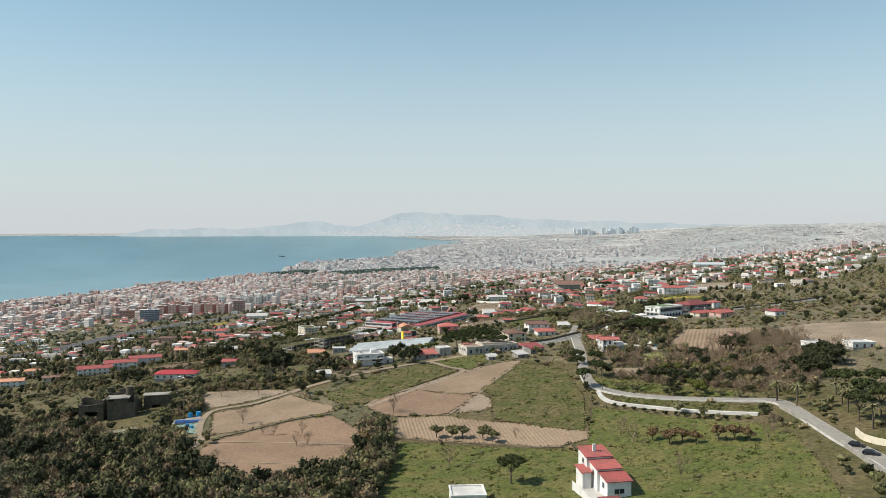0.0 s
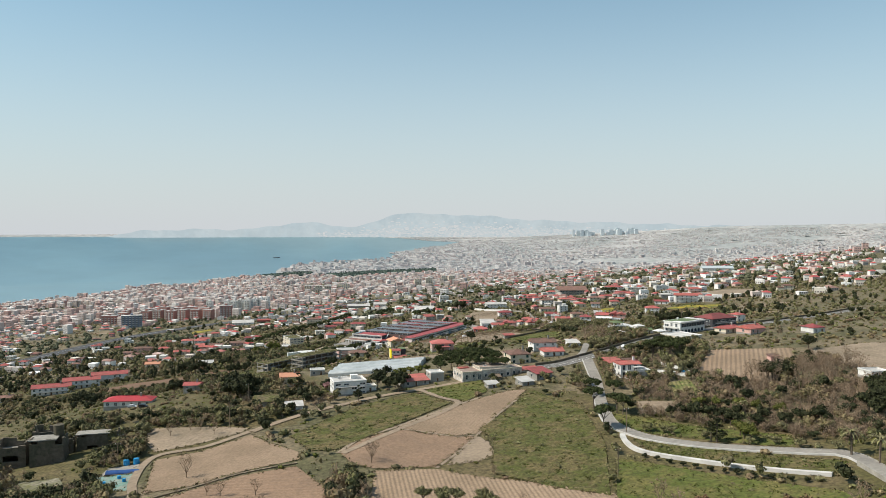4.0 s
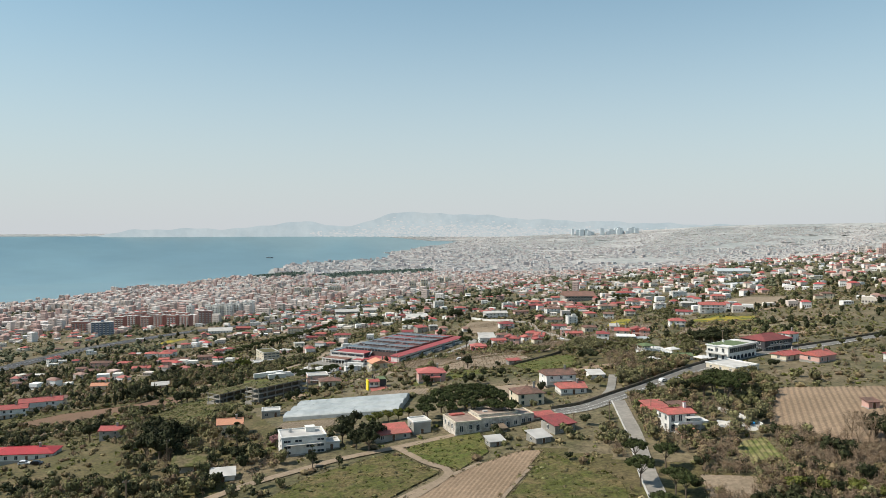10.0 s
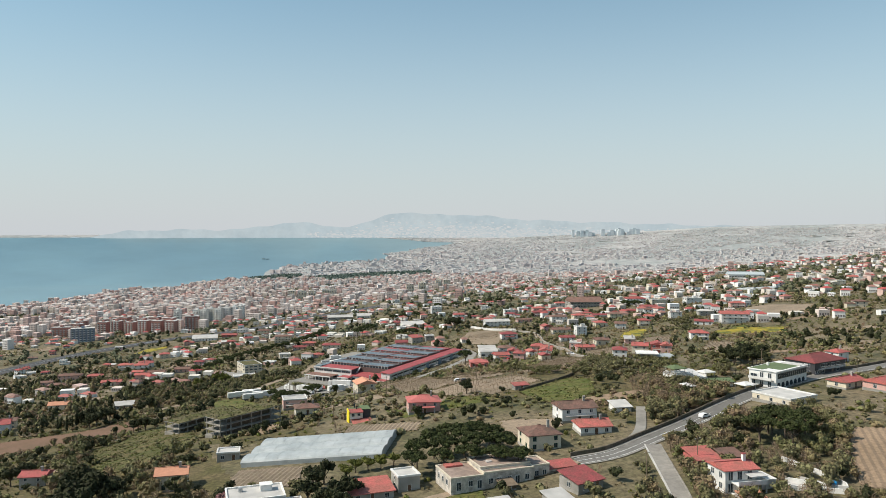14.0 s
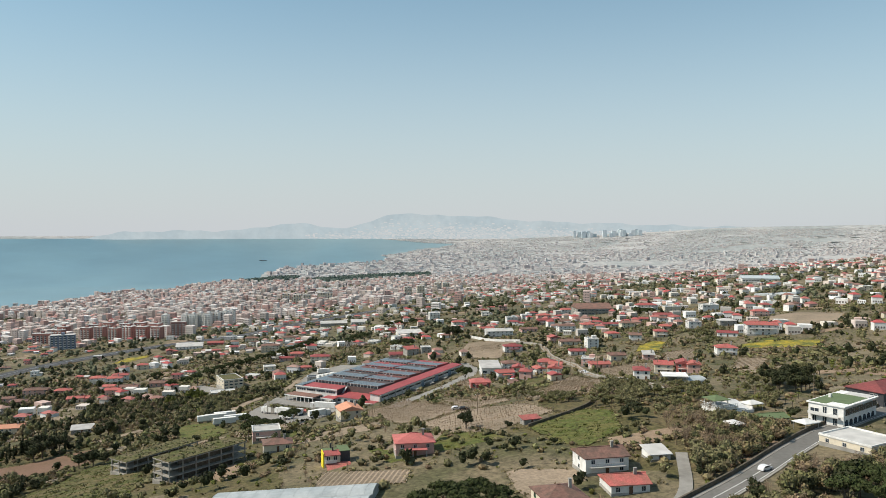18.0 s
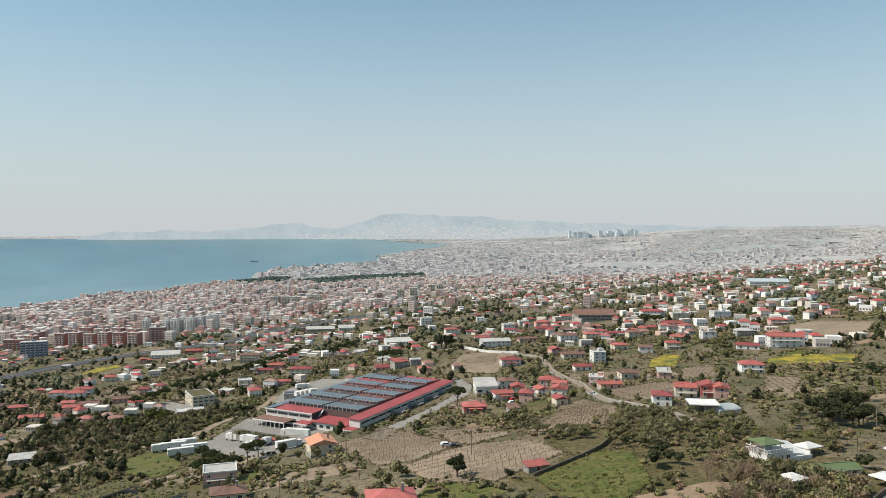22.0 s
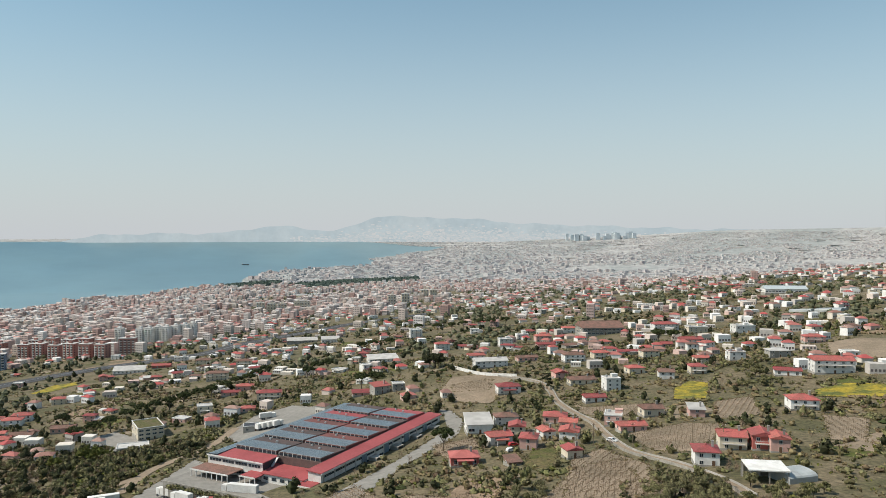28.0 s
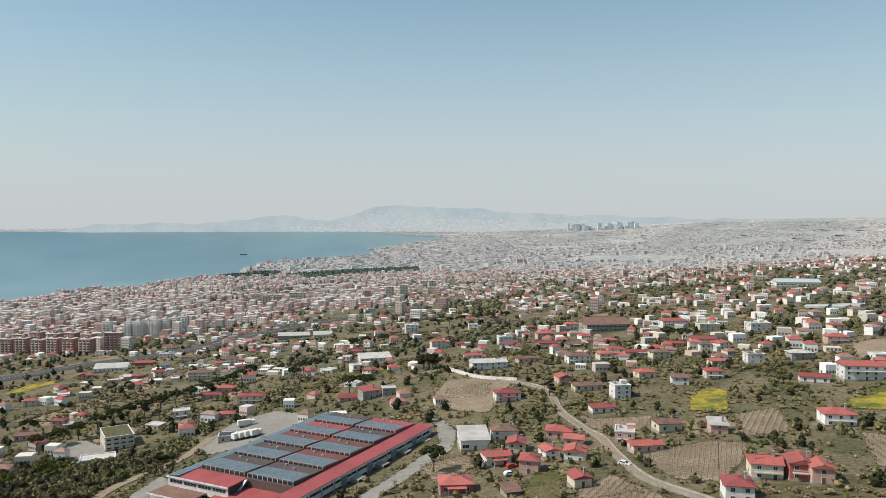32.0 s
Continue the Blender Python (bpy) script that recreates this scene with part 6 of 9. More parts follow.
house(133.0, 613.6, 8.3, 10, 7.2, -14, "red_wall", "tile", "gable", "dark red two-storey house with a balcony", 2, balcony=True)
house(136.5, 609.1, 6.7, 9, 6.8, -14, "pink", "tile", "gable", "pink house with red awning roof", 2)
house(179.3, 677.5, 12.8, 11, 6.6, -10, "white", "tile", "hip", "white villa with red roof and walled terrace", 2, balcony=True)
house(230.6, 748.0, 22.7, 12, 10.0, -8, "white", "tile", "gable", "large white three-storey house with stepped gables", 3, balcony=True)
house(207.4, 813.5, 10.9, 9, 7.0, 0, "white", "oldtile", "flat", "white cubic house with large windows", 2)
house(231.1, 809.2, 14.2, 9, 6.0, 0, "grey", "terrace", "hip", "grey house with a pale roof", 2)
house(208.7, 753.0, 14.7, 8, 4.2, -18, "white", "tile", "gable", "white farmhouse with walled yard", 1)
house(273.5, 850.1, 14.7, 9, 6.0, -6, "pink", "tile", "hip", "pink house with broad red roofs", 2, balcony=True)
house(207.6, 891.3, 17.5, 10, 7.0, 4, "pink", "tile", "gable", "pink apartment house with red roofs", 2, balcony=True)
house(237.0, 961.2, 18.1, 10, 7.0, 4, "cream", "terrace", "flat", "cream apartment house with flat roof", 3)
house(222.1, 994.4, 23.8, 12, 9.0, 4, "white", "tile", "hip", "white apartment house with balconies", 3, balcony=True)
house(262.5, 931.5, 17.2, 12, 8.0, 4, "white", "terrace", "flat", "white flat-roofed block behind gardens", 2)
house(262.6, 787.5, 9.2, 9, 4.0, 0, "white", "terrace", "flat", "low white house at a bare field's edge", 1, chimney=False)
house(153.3, 1059.4, 15.8, 10, 7, 6, "white", "tile", "hip", "white house beside the concrete hall", 2)
# houses on the left slope
house(-141.4, 807.4, 16.6, 26, 10.0, 30, "cream", "moss", "flat", "large cream building with a grass-grown roof", 3, "wide", chimney=False, category="building", name="office_building")
house(-140.9, 778.4, 18.6, 12, 3.0, 20, "concrete", "terrace", "flat", "low concrete store beside a paved yard", 1, chimney=False, name="store", category="store")
house(-261.3, 877.8, 13.8, 10, 7.0, 14, "white", "tile", "hip", "white house with a red roof among pines", 2, balcony=True)
house(-277.1, 881.9, 13.8, 10, 8.0, 14, "white", "tile", "hip", "white three-storey house with red roof", 3, balcony=True)
house(-262.6, 892.8, 14.9, 10, 7.0, 14, "white", "tile", "hip", "white house with red hip roof and terrace", 2, balcony=True)
house(-239.1, 824.2, 13.2, 9, 5.4, 14, "pink", "tile", "gable", "pink house with red tiles", 2)
house(-229.6, 830.2, 14.9, 10, 6.0, 14, "cream", "oldtile", "gable", "cream house with a weathered roof", 2)
house(-212.5, 847.9, 16.2, 9, 4.6, 14, "pink", "oldtile", "gable", "long pinkish house beside a yard", 1)
house(-254.7, 800.0, 17.0, 9, 4.0, 14, "pink", "tile", "gable", "low house with red roof below a pine", 1)
house(-313.1, 850.6, 21.0, 10, 6.0, 14, "pink", "oldtile", "hip", "pinkish two-storey house with brown roof", 2)
house(-301.3, 805.0, 14.3, 9, 4.0, 14, "pink", "oldtile", "hip", "low house with a brownish hip roof", 1)
house(-288.4, 844.9, 13.5, 9, 4.0, 14, "pink", "tile", "hip", "bungalow with a bright red roof", 1)
house(-255.3, 799.2, 10.8, 8, 4.6, 14, "cream", "tile", "gable", "cream house with red gable", 1)
house(-187.9, 665.1, 12.7, 8, 3.2, 20, "grey", "terrace", "shed", "low grey sheds in a clearing", 1, chimney=False, category="shed", name="shed")
house(-238.6, 683.9, 14.5, 10, 5.6, 14, "cream", "orange", "gable", "cream house with an orange roof", 2)
house(-156.2, 997.8, 19.9, 10, 9.0, 10, "cream", "oldtile", "hip", "cream apartment house with balconies", 3, balcony=True)
house(-151.1, 1069.8, 15.8, 10, 9.0, 10, "cream", "oldtile", "hip", "cream apartment block with brown roof", 3, balcony=True)
house(-86.8, 874.3, 18.3, 10, 7.0, 10, "cream", "tile", "hip", "ornate cream villa with red roofs and terraces", 2, balcony=True)
house(-115.5, 925.4, 14.3, 9, 5.0, 10, "pink", "tile", "hip", "pink house with red roof beside pines", 1)
house(-122.5, 912.2, 14.8, 8, 3.6, 10, "pink", "tile", "gable", "low red-roofed house behind a wall", 1)
house(-94.3, 845.4, 10.1, 8, 3.6, 10, "pink", "tile", "hip", "small plastered gatehouse with a red roof", 1)
house(-77.9, 785.9, 10.1, 9, 4.2, 12, "grey", "darkmetal", "flat", "dark unfinished block in the factory yard", 1, chimney=False)
house(-276.5, 1116.7, 33.7, 16, 5.0, 14, "white", "terrace", "shed", "white farm sheds with pale sheet roofs", 1, chimney=False, category="warehouse", name="warehouse")
house(-252.6, 1139.0, 20.8, 10, 4.0, 10, "red_wall", "tile", "gable", "long low shed with red walls", 1, chimney=False, category="shed", name="shed")
house(-247.9, 1186.4, 16.0, 10, 6.0, 10, "white", "terrace", "flat", "white house near the motorway", 2)
house(-208.7, 1136.5, 17.3, 10, 6.0, 10, "cream", "oldtile", "hip", "cream house with low roof near the motorway", 2)
house(-127.5, 1254.2, 40.0, 14, 5.0, 10, "grey", "terrace", "shed", "grey depot with a sheet roof beside the motorway", 1, chimney=False, category="warehouse", name="warehouse")
house(-90.4, 1224.9, 23.2, 14, 6.0, 10, "white", "terrace", "shed", "white depot with a pale roof", 1, chimney=False, category="warehouse", name="warehouse")
patch("paved_yard", [(-184.7, 828.9), (-175.1, 839.0), (-143.4, 805.7), (-133.3, 774.5), (-161.9, 788.0)], M["yard"], "paved yard beside the grass-roofed building", "yard", lift=0.15)


greenhouse(362.0, 1022.0, 376.0, 1004.0, 16, "pale rounded polytunnels on the upper slope")
greenhouse(348.0, 1040.0, 360.0, 1024.0, 9, "low grey glasshouse beside polytunnels")
house(440.0, 1235.0, 54, 22, 7.0, -8, "white", "bluesheet", "gable", "long shed with a pale blue sheet roof", 1, "wide", chimney=False, category="warehouse", name="warehouse")
# ---- pavilion with green roof and white terrace ----
def pavilion(x, y):
    t = thing("pavilion", x, y, ground_at(x, y), 20, "white terrace house with a green-roofed pavilion", "pavilion")
    boxes("terrace_house", [(0, 0, -3, 9, 8, 3.0)], M["white"], t)
    boxes("terrace_floor", [(-0.2, -0.2, 3.0, 9.2, 8.2, 3.2)], M["terrace"], t)
    boxes("balustrade", [(0, -0.1, 4.0, 9, 0.1, 4.15), (-0.1, 0, 4.0, 0.1, 8, 4.15)] + [(i * 0.8, -0.08, 3.2, 0.15 + i * 0.8, 0.08, 4.0) for i in range(12)], M["white"], t)
    for px in (0.5, 3.2, 5.9):
        for py in (1.3, 6.7):
            boxes("column", [(px - 0.14, py - 0.14, 3.2, px + 0.14, py + 0.14, 5.4)], M["white"], t)
    roof_part(t, "hip", 6.0, 6.0, 5.4, M["greenroof"], 0.5, 1.3, 3.2, 4.0)
    for px in (2, 5, 7.5):
        opening(t, "tall", px, -0.02, 0.2, 0)
    mesh_object("side_wing", [(9, 0.5, -3), (15.5, 0.5, -3), (15.5, 8, -3), (9, 8, -3), (9, 0.5, 2.6), (15.5, 0.5, 1.4), (15.5, 8, 3.2), (9, 8, 4.6)], BOX_F, M["white"], t)
    boxes("stair_wall", [(9, -0.4, -3, 16.0, 0.2, 1.6), (15.6, 0.2, -3, 16.0, 8, 2.4)], M["white"], t)
    SPOTS.append((x + 4, y + 4, 9))


pavilion(106.5, 499.5)


def carport(x, y, w, d, h, turn, label):
    t = thing("carport", x, y, ground_at(x, y), turn, label, "shelter")
    boxes("roof", [(-w / 2, 0, h, w / 2, d, h + 0.35)], M["white"], t)
    for i in range(3):
        for py in (0.5, d - 0.5):
            boxes("post", [(-w / 2 + 0.4 + i * (w - 1) / 2, py - 0.15, -2, -w / 2 + 0.7 + i * (w - 1) / 2, py + 0.15, h)], M["grey"], t)
    boxes("back_wall", [(-w / 2, d - 0.3, -2, w / 2, d - 0.1, h)], M["grey"], t)
    SPOTS.append((x, y + d / 2, w * 0.6))


carport(115.6, 571.4, 11.0, 10, 3.6, -10, "open grey building under a bright white slab roof")
greenhouse(120.7, 570.4, 129.7, 572.5, 9, "small glasshouse of pale panes")

# ---- vineyards and orchards ----
def vineyard(corners, heading, spacing, label, tall=1.5, bed="tilled", vine="twig"):
    patch("vineyard_soil", corners, M[bed], label, "vineyard", ridge=(heading, spacing, 0.12))
    poly = [tuple(c) for c in corners]
    cx, cy = np.mean([p[0] for p in poly]), np.mean([p[1] for p in poly])
    a = radians(heading)
    ext = max(math.hypot(p[0] - cx, p[1] - cy) for p in poly)
    r = rng(int(abs(cx * 3 + cy)))
    u, w = np.meshgrid(np.arange(-ext, ext, 2.2), np.arange(-ext, ext, spacing))
    u, w = u.ravel() + r.uniform(-0.3, 0.3, u.size), w.ravel()
    x, y = cx + u * math.cos(a) - w * math.sin(a), cy + u * math.sin(a) + w * math.cos(a)
    m = inside(poly, x, y)
    x, y = x[m], y[m]
    z = drawn(x, y, land(x, y))[2]
    n = len(x)
    if n == 0:
        return
    h = tall * r.uniform(0.75, 1.2, n)
    b = np.array(box_v(-0.04, -0.04, -0.2, 0.04, 0.04, 1.0))
    v = b[None] * np.stack([np.ones(n), np.ones(n), h], 1)[:, None, :] + np.stack([x, y, z], 1)[:, None, :]
    f = (np.array(BOX_F)[None] + 8 * np.arange(n)[:, None, None]).reshape(-1, 4)
    tagged(new("vine_posts", array_mesh("vine_posts", v.reshape(-1, 3), f, M["wood"])), "rows of weathered vine posts", "vine posts", kind="stuff")
    lv, lf = leaf_cloud([(0, 0, 0.8, 1.15, 0.16, 0.4)], 8, 0.1, int(cx) % 90)
    scatter_mesh("vines", "bare vines tied along their rows", "vines", lv, lf, x, y, h / 1.3, M[vine], r, angle=a)


def scatter_mesh(name, label, category, tv, tf, x, y, s, mat, r, z=None, kind="stuff", angle=None):
    """Copies of one small template joined into a single mesh."""
    n = len(x)
    if n == 0:
        return None
    if z is None:
        z = drawn(x, y, land(x, y))[2]
    a = r.uniform(0, 6.28, n) if angle is None else np.full(n, angle)
    c, sn = np.cos(a), np.sin(a)
    tx = tv[None, :, 0] * c[:, None] - tv[None, :, 1] * sn[:, None]
    ty = tv[None, :, 0] * sn[:, None] + tv[None, :, 1] * c[:, None]
    s = np.broadcast_to(s, (n,))
    sz = s * r.uniform(0.75, 1.25, n)
    v = np.stack([tx * s[:, None] + x[:, None], ty * s[:, None] + y[:, None], tv[None, :, 2] * sz[:, None] + z[:, None]], -1).reshape(-1, 3)
    f = (tf[None] + len(tv) * np.arange(n)[:, None, None]).reshape(-1, tf.shape[1])
    ob = new(name, array_mesh(name, v, f, mat))
    return tagged(ob, label, category, kind=kind)


def free(x, y, gap=1.0, fields=True):
    """Which points lie clear of fields, roads and buildings."""
    ok = np.ones(len(x), bool)
    if fields:
        for poly in KEEP_OUT:
            ok &= ~inside(poly, x, y)
    for p, half in LINES:
        lo, hi = p.min(0) - half - 3, p.max(0) + half + 3
        m = np.where(ok & (x > lo[0]) & (x < hi[0]) & (y > lo[1]) & (y < hi[1]))[0]
        if len(m):
            d = np.sqrt(((np.stack([x[m], y[m]], 1)[:, None] - p[None]) ** 2).sum(-1)).min(1)
            ok[m[d < half + gap]] = False
    for sx, sy, sr in SPOTS:
        ok &= (x - sx) ** 2 + (y - sy) ** 2 > (sr + gap * 0.5) ** 2
    return ok


vineyard([(71.1, 627.2), (83.8, 638.0), (91.7, 604.0), (82.4, 571.5), (70.2, 567.9), (58.7, 572.6)], 62, 2.4, "brown vineyard with rows of bare vines")
vineyard([(97.2, 658.4), (126.3, 670.2), (139.0, 662.3), (125.4, 638.5), (111.2, 618.7), (100.1, 625.5)], 20, 2.4, "vineyard on pale brown earth above a street wall")
vineyard([(92.5, 741.2), (96.1, 724.4), (120.3, 717.9), (113.4, 695.4), (102.0, 698.3), (91.9, 710.5)], 30, 2.2, "small vineyard behind a red-roofed house")
vineyard([(-30.1, 602.7), (-5.0, 633.5), (13.3, 585.2), (23.5, 559.7), (6.6, 543.4), (-3.9, 545.2)], 20, 2.2, "vineyard of short posts beside the factory")
vineyard([(13.1, 606.9), (41.3, 579.3), (42.8, 566.4), (28.1, 556.4), (20.7, 568.1)], 35, 2.2, "small vineyard plot with pale earth")
vineyard([(23.4, 556.0), (47.0, 553.6), (55.8, 528.4), (42.0, 515.2), (31.1, 504.7), (14.8, 511.6), (4.4, 536.1)], 25, 4.5, "orchard of bare young trees on reddish earth", 1.8)
vineyard([(181.1, 667.3), (193.8, 655.4), (170.2, 617.4), (162.1, 625.8)], 78, 3.0, "striped vegetable rows on brown earth")
vineyard([(151.8, 707.6), (172.1, 713.2), (159.9, 674.2), (140.4, 672.8)], 60, 2.4, "terraced garden plots of brown earth")
vineyard([(35.5, 823.8), (59.9, 826.0), (56.8, 797.6), (34.8, 803.8)], 15, 2.2, "terraced vine rows behind the factory")
vineyard([(22.5, 691.3), (41.2, 695.0), (42.4, 675.8), (27.9, 657.9)], 20, 2.0, "ridged plot beneath an umbrella pine")
vineyard([(49.4, 568.2), (69.7, 611.0), (86.1, 617.1), (82.1, 572.3), (66.5, 554.3)], 30, 2.2, "vineyard slope of grey-brown rows")

# ---- walls along lanes ----
ribbon("garden_wall", TOWN, 0.25, M["concrete"], "grey garden wall along the village street", "wall", lift=0.3, thick=0.6, side=1.55)
ribbon("garden_wall", TOWN, 0.3, M["grey"], "low plastered wall on the street's upper side", "wall", lift=0.3, thick=0.5, side=-1.55)
ribbon("field_wall", [(42.9, 505.2), (53.2, 514.3), (66.0, 527.7), (72.8, 539.9)], 0.4, M["oldstone"], "dark stone wall along a meadow", "wall", lift=0.2, thick=1.1)
ribbon("field_bank", [(-16.5, 259.6), (-11.7, 257.8), (0.7, 252.1), (21.6, 245.1), (31.1, 240.1), (38.4, 239.3)], 0.8, M["earthbank"], "rough stone bank below a ploughed field", "bank", lift=0.05, thick=0.4)
ribbon("field_bank", [(-84.5, 274.0), (-72.0, 281.8), (-60.2, 290.2), (-43.8, 296.2)], 0.9, M["earthbank"], "low stone bank between ploughed strips", "bank", lift=0.05, thick=0.35)
ribbon("garden_wall", [(37.3, 881.9), (54.2, 844.4), (75.3, 824.3)], 0.4, M["white"], "long white boundary wall", "wall", lift=0.2, thick=1.8)
ribbon("roadside_wall", [(115.5, 255.8), (114.4, 230.1), (111.8, 205.7), (107.4, 177.6)], 0.6, M["concrete"], "grey concrete retaining wall below the road", "wall", lift=0.2, thick=1.0)
ribbon("curved_wall", [(120.6, 217.6), (119.1, 210.6), (121.0, 202.9), (125.9, 200.9)], 0.5, M["cream"], "curved stone wall round a garden bed", "wall", lift=0.2, thick=1.6)


# ---- vehicles ----
WHEEL = cylinder_mesh("wheel", 0.5, 0.3, M["darkmetal"], 12)


def wheels(owner, spots, k=1.0):
    for px, py in spots:
        w = new("wheel", WHEEL)
        w.parent = owner
        w.matrix_basis = pose(px, py, 0.5 * k, 90, 0, 0) @ Matrix.Diagonal((k, k, 1, 1))


def lorry(x, y, turn, length, label, cab=True, name="lorry"):
    t = thing(name, x, y, ground_at(x, y) + 0.16, turn, label, "lorry", "lorries in the factory yard")
    boxes("cargo_box", [(-length / 2, -1.25, 1.1, length / 2, 1.25, 3.9)], M["white"], t)
    boxes("chassis", [(-length / 2, -0.6, 0.75, length / 2 + (2.6 if cab else 0), 0.6, 1.1)], M["darkmetal"], t)
    if cab:
        c = boxes("cab", [(length / 2 + 0.4, -1.2, 0.8, length / 2 + 2.5, 1.2, 3.3)], M["white"], t)
        boxes("windscreen", [(length / 2 + 2.48, -1.05, 1.9, length / 2 + 2.54, 1.05, 2.9)], M["glass"], c)
        wheels(t, [(length / 2 + 1.5, s) for s in (-1.1, 1.4)])
    wheels(t, [(px, s) for px in (-length / 2 + 1.2, -length / 2 + 2.5) for s in (-1.1, 1.4)])
    if not cab:
        boxes("landing_leg", [(length / 2 - 2.6, -0.9, 0, length / 2 - 2.4, -0.7, 1.0), (length / 2 - 2.6, 0.7, 0, length / 2 - 2.4, 0.9, 1.0)], M["metal"], t)
    SPOTS.append((x, y, length * 0.6))


def car(x, y, turn, paint, label, name="car"):
    t = thing(name, x, y, ground_at(x, y) + 0.26, turn, label, "car")
    L, W = 4.2, 1.75
    prof = [(-L / 2, 0.3), (L / 2, 0.3), (L / 2, 0.75), (L / 2 - 0.9, 0.92), (L / 2 - 1.7, 1.42), (-L / 2 + 0.8, 1.42), (-L / 2 + 0.1, 0.95)]
    n = len(prof)
    v = [(px, -W / 2, pz) for px, pz in prof] + [(px, W / 2, pz) for px, pz in prof]
    f = [tuple(range(n)), tuple(range(2 * n - 1, n - 1, -1))] + [(i, n + i, n + (i + 1) % n, (i + 1) % n) for i in range(n)]
    b = mesh_object("body", v, f, paint, t)
    boxes("side_window", [(-L / 2 + 0.7, -W / 2 - 0.01, 0.98, L / 2 - 1.5, W / 2 + 0.01, 1.34)], M["glass"], b)
    mesh_object("windscreen", [(L / 2 - 0.98, -0.75, 0.97), (L / 2 - 0.98, 0.75, 0.97), (L / 2 - 1.66, 0.7, 1.41), (L / 2 - 1.66, -0.7, 1.41)], [(0, 1, 2, 3)], M["glass"], b)
    wheels(t, [(px, s) for px in (-L / 2 + 0.75, L / 2 - 0.8) for s in (-W / 2 + 0.28, W / 2)], 0.62)


M["carblack"] = material("black_car_paint", (0.02, 0.02, 0.025), 0.25, 0.1, bump=0)
M["carwhite"] = material("white_car_paint", (0.7, 0.7, 0.7), 0.3, 0.05, bump=0)
M["carred"] = material("red_car_paint", (0.4, 0.03, 0.03), 0.3, 0.05, bump=0)
for q in ((-114.2, 655.2), (-110.4, 656.8), (-107.1, 662.4), (-100.3, 637.5), (-96.4, 644.5)):
    lorry(*q, 24, 11.5, "white box semi-trailer parked without a tractor", False, "semi_trailer")
lorry(-80.8, 669.7, 150, 6.0, "white box lorry in the factory forecourt")
lorry(-71.3, 649.1, 150, 7.0, "white box lorry parked beside others")
lorry(-64.8, 627.1, 150, 5.0, "small white delivery lorry")
lorry(-49.4, 650.2, 165, 12.0, "long white articulated lorry below the factory front")
lorry(-76.5, 815.1, 30, 7.0, "white lorry in the rear yard")
lorry(-82.6, 663.0, 150, 4.6, "short white van beside a box lorry in the forecourt", name="van")
lorry(-48.6, 617.4, 35, 9.0, "white lorry parked at the forecourt's edge")
lorry(-61.5, 635.6, 70, 2.6, "small white tractor cab without its trailer")
for q in ((-73.6, 786.6), (-70.8, 787.0), (-68.0, 787.5), (-64.8, 787.7)):
    lorry(*q, 55, 4.5, "white delivery van parked in a row", True, "delivery_van")
for q in ((-88.2, 686.0), (-85.3, 683.7), (-82.2, 682.2), (-76.2, 677.5)):
    car(*q, 60, M["carwhite"], "white car parked beside a hedge")
car(114.1, 205.5, -38, M["carblack"], "black car driving on the estate road")
car(113.3, 196.9, -38, M["carblack"], "dark car behind another on the road")
car(98.5, 443.0, 32, M["carwhite"], "silver-white car on the main road")
car(-146.2, 416.1, 8, M["carwhite"], "white car parked before a red-roofed house")
car(-139.3, 411.9, 8, M["carblack"], "dark car parked before a red-roofed house")
car(53.0, 654.9, 20, M["carwhite"], "white car in a village yard")
car(54.9, 665.6, 20, M["carred"], "red car in a village yard")
car(90.4, 648.0, -40, M["carwhite"], "white car on the village street")
car(19.3, 559.5, 10, M["carwhite"], "pale car parked in the vineyard")
car(22.5, 554.5, 10, M["carblack"], "dark car parked in the vineyard")

# ---- poles and wires ----
POLE = cylinder_mesh("pole", 0.13, 9.0, M["wood"], 8)


def power_pole(x, y, h=9.0):
    t = thing("utility_pole", x, y, ground_at(x, y) - 0.3, 20, "weathered utility pole with a short crossarm", "utility pole", "utility poles")
    p = new("pole", POLE)
    p.parent = t
    p.scale = (1, 1, h / 9)
    boxes("crossarm", [(-0.9, -0.06, h - 0.7, 0.9, 0.06, h - 0.55)], M["wood"], t)
    for px in (-0.8, 0, 0.8):
        boxes("insulator", [(px - 0.05, -0.05, h - 0.55, px + 0.05, 0.05, h - 0.3)], M["white"], t)


for q in ((-79.2, 344.9), (-107.3, 309.2), (-79.3, 345.7), (53.3, 267.1), (65.4, 306.2), (-110.9, 320.3), (80.6, 398.3), (64.4, 390.4), (-81.8, 383.8), (-25.9, 508.8), (-29.9, 511.7), (-15.8, 558.4),
          (27.0, 538.6), (-32.6, 492.5), (95.3, 636.8), (82.6, 644.7), (121.8, 619.8), (115.7, 632.5), (174.6, 487.3), (156.2, 531.9), (84.3, 780.5)):
    power_pole(*q)

